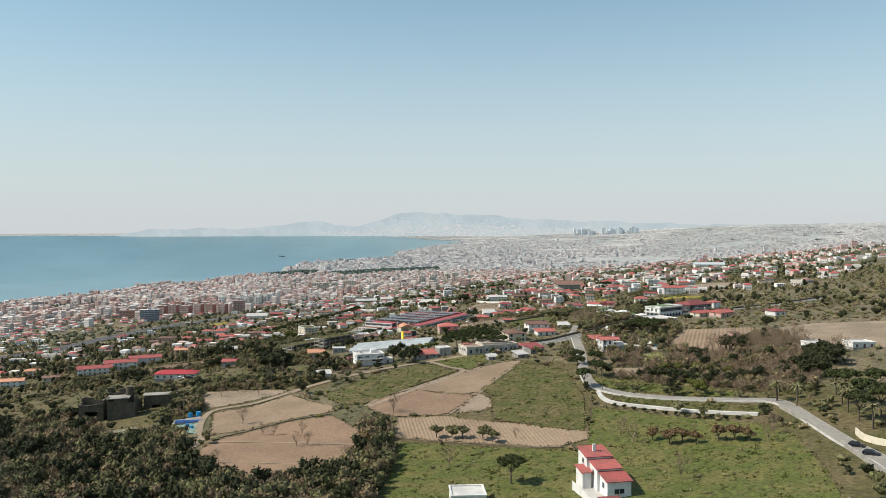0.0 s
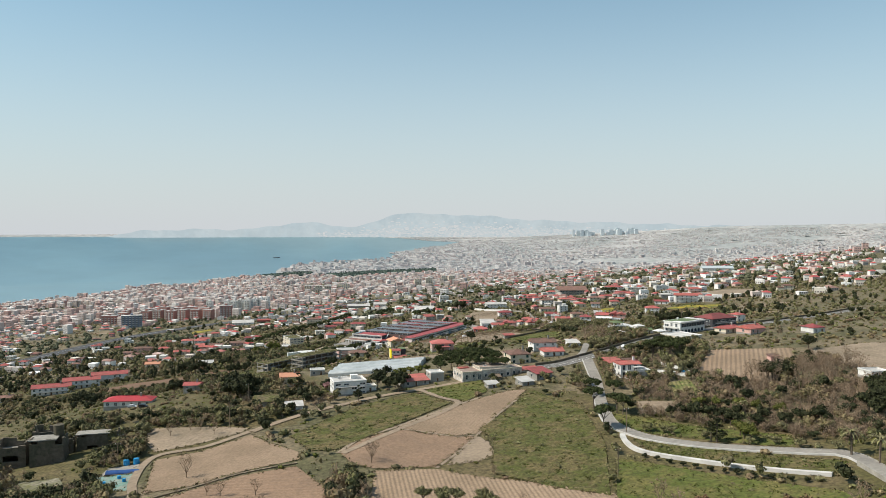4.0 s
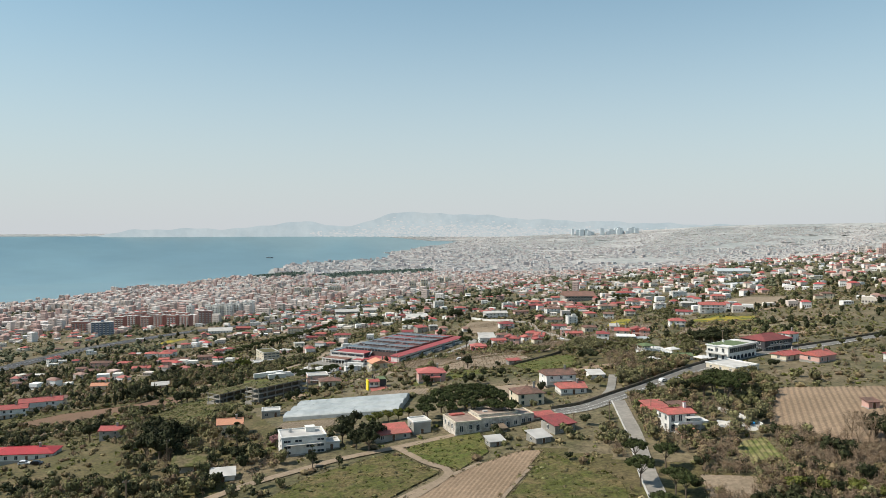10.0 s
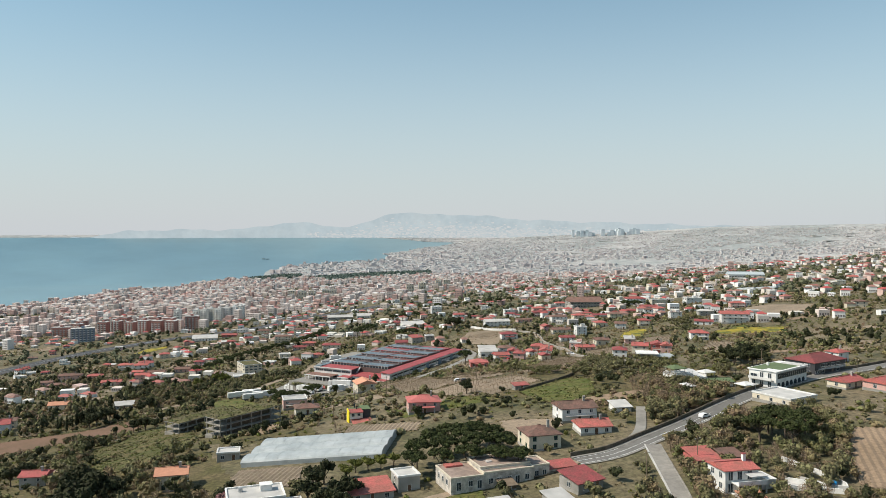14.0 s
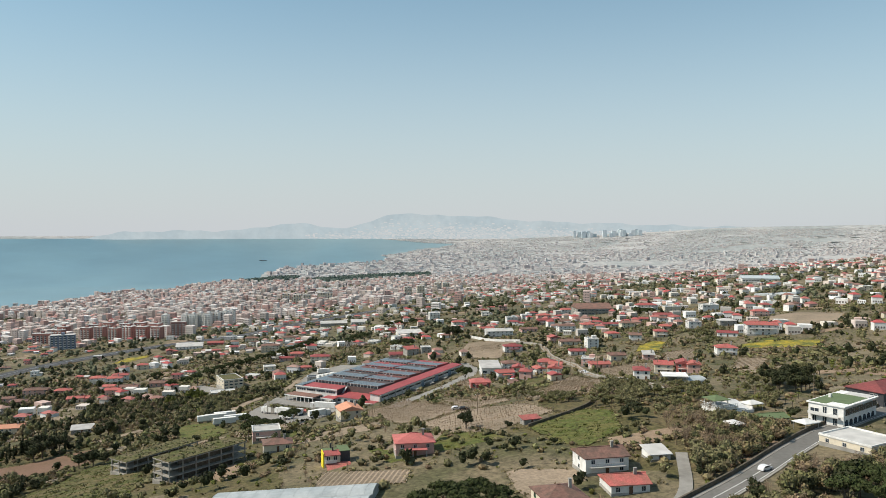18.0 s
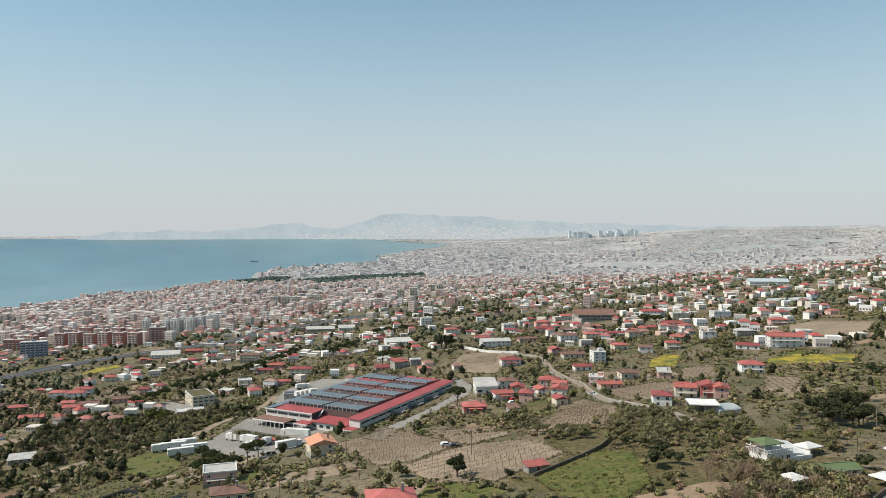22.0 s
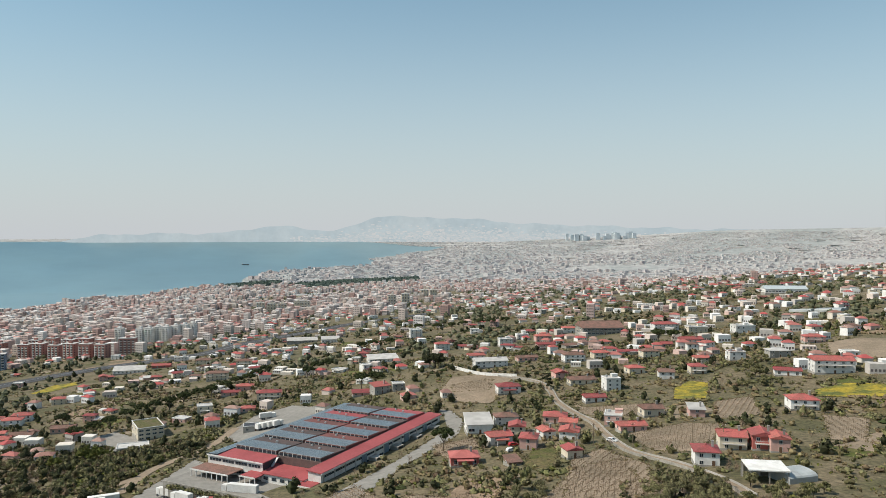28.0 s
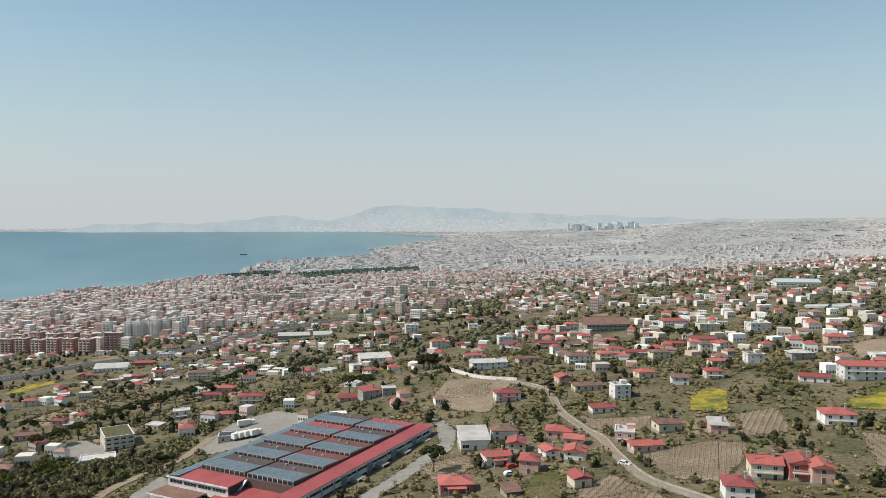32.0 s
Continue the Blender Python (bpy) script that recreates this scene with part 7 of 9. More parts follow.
# ---- single trees ----
for x0, y0, h in ((2, 407, 8.5), (10, 406, 9), (18, 406, 9.5), (26, 405, 9), (32, 403, 8.5), (3, 415, 9.5), (11, 415, 10), (20, 415, 10.5), (28, 414, 10), (8, 423, 10), (17, 424, 10.5), (25, 423, 10), (13, 431, 9), (21, 431, 9)):
    tree("pine", x0, y0, h, label="umbrella pine whose crown joins a broad dark grove")
tree("pine", 27.1, 676.0, 11, label="solitary umbrella pine leaning over the factory drive")
for q, h in (((19.1, 207.3), 9), ((59.3, 312.8), 9), ((60.9, 338.2), 9), ((70.9, 348.9), 8), ((69.2, 326.9), 8), ((67.8, 330.2), 8), ((63.7, 354.3), 8)):
    tree("pine", *q, h)
for q in ((-184.7, 828.9), (-179.2, 840.5), (-175.2, 857.1), (-170.9, 869.8), (-164.3, 877.5), (-157.4, 885.3), (-150.8, 895.0), (-144.0, 905.0), (-135.7, 911.0), (-128.4, 921.8), (-123.4, 935.2), (-117.1, 944.2), (-114.7, 962.3), (-112.4, 982.8), (-191.6, 817.8), (-218.5, 859.9)):
    tree("pine", *q, 11)
for q in ((-65.8, 949.2), (-58.0, 956.3), (-68.5, 924.8), (-42.7, 1084.9), (-32.2, 1088.9), (-16.0, 1092.5), (60.4, 1203.8), (79.3, 1202.3), (91.8, 1201.2), (107.1, 1196.6), (47.6, 1198.3), (-22.3, 852.1), (-12.8, 848.0), (9.6, 1228.4), (32.0, 1202.8), (199.4, 910.2), (193.2, 924.0)):
    tree("pine", *q, 12)
for q in ((104.0, 412.3), (110.7, 406.1), (113.3, 416.6), (111.1, 420.7), (117.0, 412.2)):
    tree("pine", *q, 10)
for dx, dy in ((0, 0), (3, 2), (-3, 1), (1, 4)):
    x0, y0 = 25.0, 891.7
    tree("broad", x0 + dx, y0 + dy, 12, "darkleaf", "big dense dark green tree beside a ruined hut")
for q in ((-2.2, 257.8), (3.2, 256.2), (6.7, 255.6), (13.7, 253.0), (16.7, 249.2)):
    tree("broad", *q, 5.5, label="olive tree in a row on ploughed earth")
tree("bare", -19.4, 292.6, 7)
tree("bare", 24.6, 252.1, 4)
for q in ((-74.6, 243.9), (-65.9, 273.1), (-61.5, 271.9), (-51.0, 270.8), (-46.4, 256.8), (-50.5, 257.6), (-101.0, 341.5), (-95.3, 347.2), (-90.7, 345.6), (-82.9, 337.2), (-31.1, 238.9), (-19.4, 295.3)):
    tree("bare", *q, 5)
for q in ((60.5, 237.1), (58.6, 244.1), (96.5, 220.9), (63.6, 198.7), (2.0, 226.2), (101.4, 228.1), (-77.8, 290.7)):
    tree("bare", *q, 7)
for q, h in (((66.9, 237.4), 5.0), ((70.5, 231.6), 6.0), ((74.7, 232.3), 5.6), ((78.0, 229.4), 4.6), ((84.6, 229.1), 6.0), ((88.9, 227.4), 6.2), ((92.4, 225.0), 4.8)):
    tree("broad", *q, h, "rust")
for q in ((71.9, 305.2), (77.2, 303.3), (87.9, 293.2), (109.5, 275.0), (117.2, 268.6), (104.4, 281.0), (78.9, 301.1), (73.6, 305.5)):
    tree("shrub", *q, 3)
for q in ((97.9, 288.5), (98.2, 292.1), (98.8, 285.2)):
    tree("broad", *q, 6, "brightleaf")
tree("conifer", 87.9, 289.5, 9)
tree("conifer", 89.4, 288.4, 10)
for q in ((120.6, 254.3), (126.5, 219.3), (117.7, 263.0), (133.2, 249.1), (130.0, 239.6)):
    tree("palm", *q, 9)
for q in ((136.0, 231.3), (137.2, 242.8), (140.2, 258.6), (137.3, 260.7), (138.0, 225.9), (127.9, 229.3), (147.0, 253.5)):
    tree("pine", *q, 10)
for k in range(14):
    x0, y0 = -191.4, 600.9
    tree("cypress", x0 + 1.5 * k - 6 + (k % 3) * 1.5, y0 + 3.5 * (k % 5) + k, 8 + (k % 4))
for q in ((-170.6, 611.0), (-187.8, 591.4), (-185.9, 593.7), (-184.6, 630.4), (-187.9, 625.6)):
    tree("cypress", *q, 9)
for q, h in (((-91.9, 402.9), 11), ((-92.1, 412.1), 10), ((-94.7, 401.1), 9), ((-86.2, 406.5), 9), ((-85.2, 411.1), 8)):
    tree("broad", *q, h, "darkleaf")
tree("conifer", -62.0, 395.3, 10, label="araucaria-like conifer before a cream house")
tree("conifer", -31.6, 367.7, 8)
for q in ((-25.5, 402.2), (-23.5, 406.9), (-25.7, 392.1), (-17.4, 389.6), (-14.0, 391.5), (-20.0, 383.9), (-15.6, 380.2)):
    tree("broad", *q, 8, "darkleaf")
for q in ((-15.4, 415.4), (-11.7, 416.3), (-8.0, 417.3), (-4.2, 418.2), (-17.6, 410.4)):
    tree("broad", *q, 5, "brightleaf")
tree("broad", -48.8, 394.3, 5, "blossom")
tree("broad", -134.7, 562.4, 7, "darkleaf")
tree("broad", -129.8, 561.8, 6, "darkleaf")
tree("broad", -166.9, 743.8, 9, "brightleaf")
tree("broad", -155.0, 753.5, 11, "brightleaf")
tree("broad", -150.7, 758.0, 10, "brightleaf")
tree("broad", 21.6, 514.1, 7, "darkleaf")
tree("conifer", 86.6, 779.0, 13, label="tall dark conifer standing between houses")
for q in ((-66.8, 581.6), (-58.9, 571.7), (-72.5, 576.7), (-74.8, 596.7), (-82.6, 611.7), (-61.0, 600.6), (-58.1, 606.9)):
    tree("pine", *q, 8)
for q in ((135.4, 353.1), (139.7, 355.5), (135.1, 357.6), (141.2, 352.3), (175.0, 404.8)):
    tree("broad", *q, 8, "darkleaf")
for q in ((64.6, 281.4), (67.4, 278.2), (70.2, 274.8), (73.1, 271.4), (76.0, 268.4), (79.0, 265.4), (81.9, 262.4), (84.5, 260.6), (88.0, 257.4), (91.6, 254.2), (95.2, 251.4), (98.7, 248.9)):
    tree("shrub", *q, 1.7, "darkleaf", "dark clipped hedge bush below a white wall")
for q, h in (((87.4, 315.8), 6), ((90.2, 311.8), 7), ((94.3, 310.5), 7), ((97.6, 308.4), 6), ((99.4, 303.2), 6), ((105.7, 296.5), 6), ((113.6, 294.4), 6), ((118.8, 293.5), 7), ((109.0, 300.0), 7), ((103.0, 308.0), 6), ((124.0, 292.0), 7), ((84.0, 318.0), 5)):
    tree("broad", *q, h, "darkleaf", "dark evergreen tree above the estate road")
for q in ((108.4, 318.9), (101.7, 321.2), (112.0, 312.0), (96.0, 325.0), (117.0, 305.0)):
    tree("broad", *q, 5.5, "brightleaf")
for q, h in (((141.6, 296.5), 9), ((140.9, 288.6), 9), ((145.1, 287.9), 10), ((149.6, 290.5), 10), ((155.8, 317.4), 9), ((158.4, 311.9), 10), ((161.8, 309.0), 9), ((158.7, 302.8), 10), ((152.0, 306.0), 9), ((147.5, 300.0), 9), ((163.0, 318.0), 9)):
    tree("broad", *q, h, "darkleaf", "tall dark evergreen at the thicket's edge")
for k in range(26):
    x0, y0 = 150.4, 350.6
    r0 = random.Random(k)
    tree("bare", x0 + r0.uniform(-28, 25), y0 + r0.uniform(-25, 16), r0.uniform(6, 9))

for q, h in (((-93.5, 396.0), 10), ((-87.9, 393.2), 11), ((-82.7, 388.8), 10), ((-97.3, 414.1), 11), ((-89.8, 407.1), 11), ((-203.0, 477.6), 9), ((-193.1, 468.6), 9), ((-189.5, 470.1), 8), ((-139.1, 453.1), 8), ((-136.7, 458.1), 8), ((-56.5, 377.0), 7), ((-52.4, 379.1), 7), ((-176.3, 593.3), 9), ((-175.6, 599.5), 10), ((-174.3, 605.7), 10), ((-174.3, 612.9), 9), ((-189.7, 613.2), 9), ((-190.8, 625.8), 9),
             ((-167.3, 642.5), 7), ((-166.1, 649.3), 8), ((-140.0, 561.1), 7), ((-138.0, 562.0), 7), ((-137.1, 567.7), 7), ((135.4, 357.4), 8), ((135.9, 352.0), 9), ((106.4, 418.5), 9), ((110.8, 422.3), 10)):
    tree("broad", *q, h, "darkleaf", "dense almost black-green evergreen tree")

# ---- olive groves in loose rows ----
r0 = random.Random(7)
for poly, n, kind, lo, hi, leaf in (
        ([(66.5, 542.3), (88.6, 577.8), (127.9, 568.3), (118.9, 535.2), (99.3, 512.8), (87.4, 524.6)], 75, "broad", 3.6, 5.0, None),
        ([(114.0, 536.1), (142.0, 539.1), (152.0, 529.7), (137.6, 506.3), (122.2, 511.5), (110.9, 521.3)], 30, "palm", 2.6, 3.6, "brightleaf"),
        ([(209.4, 807.0), (226.5, 807.4), (192.3, 722.1), (173.9, 730.2)], 22, "broad", 4, 6, None),
        ([(148.9, 566.3), (181.1, 577.3), (156.3, 536.8), (140.8, 543.5)], 16, "broad", 6, 9, "darkleaf"),
        ([(43.7, 581.2), (55.7, 547.2), (65.7, 538.7), (67.3, 555.1), (52.9, 587.3)], 26, "broad", 3, 4.5, None),
        ([(117.3, 522.9), (192.8, 631.3), (189.5, 590.6), (141.6, 515.8), (109.8, 490.3)], 24, "broad", 4, 6, None),
        ([(84.8, 498.7), (112.0, 505.4), (101.5, 456.9), (80.8, 453.4)], 14, "bare", 5, 8, None)):
    xs, ys = [p[0] for p in poly], [p[1] for p in poly]
    made = 0
    for k in range(n * 6):
        x, y = r0.uniform(min(xs), max(xs)), r0.uniform(min(ys), max(ys))
        if made < n and inside(poly, np.array([x]), np.array([y]))[0] and free(np.array([x]), np.array([y]), 1.0, True)[0]:
            tree(kind, x, y, r0.uniform(lo, hi), leaf)
            made += 1

# ---- apartment blocks of the town's edge ----
M["brickred"] = material("red_brick_cladding", (0.40, 0.205, 0.17), 0.85, 0.15, 0.4, 0.1, piece=0.15)
M["bluetile"] = material("blue_cladding", (0.20, 0.245, 0.32), 0.8, 0.15, 0.4, 0.1)


def apartment(x, y, w, d, h, turn, wall, label):
    a = radians(turn)
    cx, cy = x - math.sin(a) * d / 2, y + math.cos(a) * d / 2
    t = thing("apartment_block", cx, cy, ground_at(x, y), turn, label, "apartment block", "apartment blocks")
    boxes("wall", [(-w / 2, -d / 2, -4, w / 2, d / 2, h)], M[wall], t)
    boxes("roof", [(-w / 2 - 0.3, -d / 2 - 0.3, h, w / 2 + 0.3, d / 2 + 0.3, h + 0.5)], M["terrace"], t)
    fl = int(h / 3.1)
    cols = max(2, int(w / 4.5))
    panes = []
    for c in range(cols):
        px = -w / 2 + (c + 0.5) * w / cols
        boxes("balcony_bay", [(px - 1.3, -d / 2 - 1.0, 0.5, px - 1.15, -d / 2, fl * 3.1)] + [(px - 1.15, -d / 2 - 1.0, s * 3.1 + 0.6, px + 1.3, -d / 2, s * 3.1 + 1.6) for s in range(fl)], M["white"], t)
        panes += [(px - 1.1, -d / 2 - 0.06, s * 3.1 + 1.6, px + 1.25, -d / 2 + 0.05, s * 3.1 + 2.8) for s in range(fl)]
    tagged(boxes("front_panes", panes, M["glass"], t), kind="stuff")
    boxes("roof_stair", [(-2, -1.5, h + 0.5, 2, 2.5, h + 3.0)], M[wall], t)
    boxes("aerial", [(1.0, 0.0, h + 3.0, 1.12, 0.12, h + 6.0)], M["metal"], t)
    for sgn in (-1, 1):
        boxes("window_stack", [(sgn * w / 2 - 0.06, -0.6 + q * d * 0.28, s * 3.1 + 1.3, sgn * w / 2 + 0.06, 0.6 + q * d * 0.28, s * 3.1 + 2.6) for s in range(fl) for q in (-1, 1)], M["glass"], t)
    SPOTS.append((cx, cy, max(w, d) * 0.7))


for q, h in (((-512.0, 1362.0), 18), ((-486.0, 1348.0), 19), ((-459.0, 1334.0), 17), ((-432.0, 1318.0), 19), ((-408.0, 1308.0), 18), ((-384.0, 1298.0), 17), ((-538.0, 1330.0), 20), ((-520.0, 1404.0), 19), ((-494.0, 1398.0), 21), ((-462.0, 1380.0), 19), ((-434.0, 1366.0), 20), ((-406.0, 1352.0), 18), ((-560.0, 1388.0), 20)):
    apartment(*q, 15, 12, h, -12 + (q[0] % 7), "brickred", "red-clad apartment block with white balconies")
apartment(-358.8, 1319.4, 20, 12, 20, 8, "brickred", "tall red apartment block standing apart")
apartment(-486.8, 1245.1, 30, 12, 19, 20, "bluetile", "blue-clad apartment slab with red flank")
apartment(-567.0, 1345.0, 26, 12, 15, 10, "brickred", "long brownish red apartment slab")
for q in ((-442.0, 1494.8), (-384.7, 1459.7), (-376.0, 1469.6), (-359.5, 1458.6), (-349.4, 1467.6), (-339.2, 1476.7), (-331.0, 1487.5), (-397.8, 1460.3)):
    apartment(*q, 10.5, 10, 21, -10, "white", "white apartment tower with balconies")
for q in ((-332.4, 1955.1), (-294.8, 1889.0), (-269.4, 1866.5), (-245.9, 1915.8), (-227.5, 1897.7), (13.6, 2133.6), (33.7, 2086.8), (-51.5, 1884.0), (-25.1, 1919.3)):
    apartment(*q, 17, 13, 22, 5, "cream", "tall cream apartment block in the town")

# ---- generic village houses further off ----
PLOTS, HEDGES = 0, []
M["drytuft"] = material("dry_grass", (0.20, 0.165, 0.085), 0.95, 0.3, 0.5, 0.05, island=0.35, hue=0.015, bump=0)
M["meadowgreen"] = material("meadow_blades", (0.078, 0.09, 0.019), 0.9, 0.3, 0.5, 0.08, island=0.35, hue=0.02, bump=0)
M["drysoil"] = material("fallow_earth", (0.23, 0.185, 0.13), 0.95, 0.25, 0.6, 0.06, second=(0.17, 0.14, 0.085))
r2 = random.Random(33)
# garden plots, beds and fallow strips between the houses
for k in range(1800):
    if PLOTS >= 250:
        break
    dist, ang = 240 + 1000 * r2.random() ** 0.75, radians(r2.uniform(-38, 31))
    x, y = 10 + dist * math.sin(ang), 200 + dist * math.cos(ang)
    if not free(np.array([x]), np.array([y]), 6.0)[0]:
        continue
    w, d, g = r2.uniform(14, 42), r2.uniform(9, 24), radians(r2.choice([12, 20, 30, 75, -15]) + r2.uniform(-6, 6))
    ring = [(x + u * math.cos(g) - v * math.sin(g), y + u * math.sin(g) + v * math.cos(g)) for u, v in ((-w / 2, -d / 2), (w / 2, -d / 2 * r2.uniform(0.7, 1.1)), (w / 2 * r2.uniform(0.8, 1.1), d / 2), (-w / 2, d / 2))]
    kind = r2.choice(["tilled", "tilled", "soil", "soil", "meadow", "grass", "drysoil", "drysoil"])
    if coast(x, y) < 100:
        continue
    HEDGES.append(ring)
    patch("garden_plot", ring, M[kind], {"tilled": "small tilled plot of brown earth", "soil": "bare reddish garden plot", "meadow": "rough grass plot between gardens", "grass": "small green grass plot", "drysoil": "fallow plot of dry greyish earth"}[kind], "garden", lift=0.07, step=5.0, block=False, ridge=(math.degrees(g), 2.4, 0.12) if kind in ("tilled", "soil") and dist < 700 else None)
    PLOTS += 1

WINDOW_SMALL = shared("window", [((-0.55, -0.07, -0.1, 0.55, 0.04, 1.25), M["frame"]), ((-0.45, -0.1, 0.0, 0.45, -0.06, 1.15), M["glass"])])


def cottage(x, y, w, d, h, turn, wall, roof, top, storeys):
    t = thing("village_house", x, y, ground_at(x, y), turn, "%s village house with %s" % ({"white": "white", "cream": "cream", "pink": "pink", "grey": "grey"}[wall], {"tile": "a red tiled roof", "oldtile": "a weathered tiled roof", "terrace": "a pale flat roof"}[roof]), "house", "village houses")
    boxes("wall", [(-w / 2, -d / 2, -2.5, w / 2, d / 2, h)], M[wall], t)
    roof_part(t, top, w, d, h, M[roof], cap=False)
    n = 2
    for s in range(storeys):
        for i in range(n):
            o = new("window", WINDOW_SMALL)
            o.parent = t
            o.matrix_basis = pose(-w / 2 + (i + 0.5) * w / n, -d / 2 - 0.02, s * h / storeys + 0.55)
    q = random.Random(int(x * 5 + y * 3))
    for i in range(storeys):
        o = new("window", WINDOW_SMALL)
        o.parent = t
        o.matrix_basis = pose(w / 2 + 0.02, 0, i * h / storeys + 0.55, 0, 0, 90)
    if q.random() < 0.55:   # a lower wing at one end
        sg, ww, wd, wh = q.choice((-1, 1)), w * q.uniform(0.4, 0.65), d * q.uniform(0.6, 0.9), max(2.2, h * q.uniform(0.5, 0.8))
        wing = boxes("wing", [(sg * (w / 2 + ww / 2) - ww / 2, -d / 2 - 0.8, -2.5, sg * (w / 2 + ww / 2) + ww / 2, -d / 2 - 0.8 + wd, wh)], M[wall], t)
        roof_part(wing, q.choice(("flat", "shed", "gable")), ww, wd, wh, M[q.choice((roof, "terrace"))], 0.3, None, sg * (w / 2 + ww / 2), -d / 2 - 0.8 + wd / 2, cap=False)
    if q.random() < 0.5:
        p = boxes("porch_roof", [(-w * 0.3, -d / 2 - 2.0, 2.0, w * 0.35, -d / 2, 2.2)], M[q.choice(("tile", "terrace"))], t)
        boxes("post", [(-w * 0.28, -d / 2 - 1.9, -1, -w * 0.28 + 0.18, -d / 2 - 1.7, 2.0), (w * 0.3, -d / 2 - 1.9, -1, w * 0.3 + 0.18, -d / 2 - 1.7, 2.0)], M["white"], p)
    if top != "flat":
        boxes("chimney", [(w * 0.2, d * 0.1, h, w * 0.2 + 0.6, d * 0.1 + 0.5, h + min(w, d) * 0.19 + 0.9)], M["grey"], t)
    SPOTS.append((x, y, max(w, d) * 0.62))


r1 = random.Random(21)
made = 0
for k in range(4000):
    if made >= 225:
        break
    dist, ang = 640 + 900 * r1.random() ** 0.8, radians(r1.uniform(-36, 30))
    x, y = 10 + dist * math.sin(ang), 200 + dist * math.cos(ang)
    if coast(x, y) < 60 or not free(np.array([x]), np.array([y]), 9.0)[0]:
        continue
    wall = r1.choice(["white", "white", "cream", "cream", "pink", "grey"])
    flat = r1.random() < 0.4
    st = r1.choice([1, 1, 2, 2])
    cottage(x, y, r1.uniform(6, 10.5), r1.uniform(5.5, 8), 2.3 * st, r1.uniform(-30, 40), wall, "terrace" if flat else r1.choice(["tile", "tile", "oldtile"]), "flat" if flat else r1.choice(["hip", "gable"]), st)
    made += 1

# ---- the town ----
M["town"] = palette("town_plaster", [(0.60, 0.535, 0.495), (0.50, 0.425, 0.385), (0.55, 0.47, 0.43), (0.47, 0.33, 0.295), (0.70, 0.665, 0.635), (0.42, 0.385, 0.36), (0.52, 0.395, 0.36), (0.58, 0.505, 0.445), (0.43, 0.285, 0.25), (0.64, 0.58, 0.545)])
M["village"] = palette("village_plaster", [(0.74, 0.72, 0.69), (0.70, 0.66, 0.60), (0.62, 0.53, 0.47), (0.72, 0.70, 0.67), (0.56, 0.40, 0.35), (0.66, 0.60, 0.52), (0.78, 0.77, 0.75), (0.50, 0.46, 0.42)])
M["townwindow"] = material("shaded_window_openings", (0.15, 0.13, 0.125), 0.5, 0.25, 0.2, 0.05, bump=0)
M["townroof"] = palette("town_roofs", [(0.46, 0.25, 0.22), (0.48, 0.36, 0.32), (0.52, 0.33, 0.285), (0.42, 0.34, 0.31), (0.56, 0.50, 0.46)])
# the bluish paleness of haze is put into these leaves
M["farwood"] = material("haze_tinted_wood_leaves", (0.105, 0.14, 0.115), 0.9, 0.25, 0.1, 0.02, island=0.2, bump=0)
# far plaster is paled in the colour itself, in place of haze
M["fartown"] = palette("haze_paled_town", [(0.49, 0.455, 0.445), (0.455, 0.405, 0.39), (0.51, 0.48, 0.465), (0.435, 0.415, 0.41), (0.47, 0.415, 0.40), (0.58, 0.55, 0.535)])
# aerial haze is mixed into the leaf colour of the town's trees
M["hazyleaf"] = material("haze_paled_tree_leaves", (0.12, 0.125, 0.072), 0.9, 0.25, 0.1, 0.02, island=0.3, bump=0)
# greyed ground colour that carries the haze of the far plain
M["plain"] = material("haze_paled_plain", (0.29, 0.305, 0.295), 0.95, 0.2, 0.03, 0.003, second=(0.385, 0.375, 0.36), bump=0)
M["farhill"] = material("haze_blue_hills", (0.445, 0.525, 0.56), 1.0, 0.06, 0.02, 0.006, second=(0.495, 0.565, 0.59), bump=0)
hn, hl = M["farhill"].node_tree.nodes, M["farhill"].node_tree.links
glow = hn.new("ShaderNodeEmission")   # far backdrop: haze put into the hills' colour, which glows by itself
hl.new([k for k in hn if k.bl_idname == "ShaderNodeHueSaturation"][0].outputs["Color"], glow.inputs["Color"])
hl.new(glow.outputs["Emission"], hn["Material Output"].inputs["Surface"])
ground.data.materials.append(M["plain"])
M["slope"] = material("green_hillside_grass", (0.080, 0.072, 0.026), 0.95, 0.6, 0.7, 0.05, second=(0.118, 0.092, 0.045), bump=0.6)
ground.data.materials.append(M["slope"])
GRASSY = [[(-409.1, 644.0), (-231.2, 605.2), (-165.5, 585.5), (-94.8, 523.3), (-47.1, 394.1), (-60.2, 342.5), (-95.5, 303.1), (-130.2, 218.8), (-198.7, 241.5)], [(-238.2, 642.1), (-177.0, 626.7), (-165.4, 692.3), (-122.3, 718.8), (-53.9, 584.5), (-31.9, 452.7), (-162.3, 520.6)],
          [(38.2, 370.4), (72.4, 359.5), (153.5, 248.5), (101.9, 146.2), (-25.5, 182.8), (-16.3, 257.6)], [(36.1, 505.9), (65.8, 563.8), (133.5, 551.7), (132.9, 493.2), (80.2, 435.6), (59.8, 468.9)]]


def SLOPE(x, y):
    w = 6 * np.sin(x / 7.0 + y / 11.0)
    k = np.zeros(np.shape(x), bool)
    for poly in GRASSY:
        k |= inside(poly, x + w, y - w)
    return k



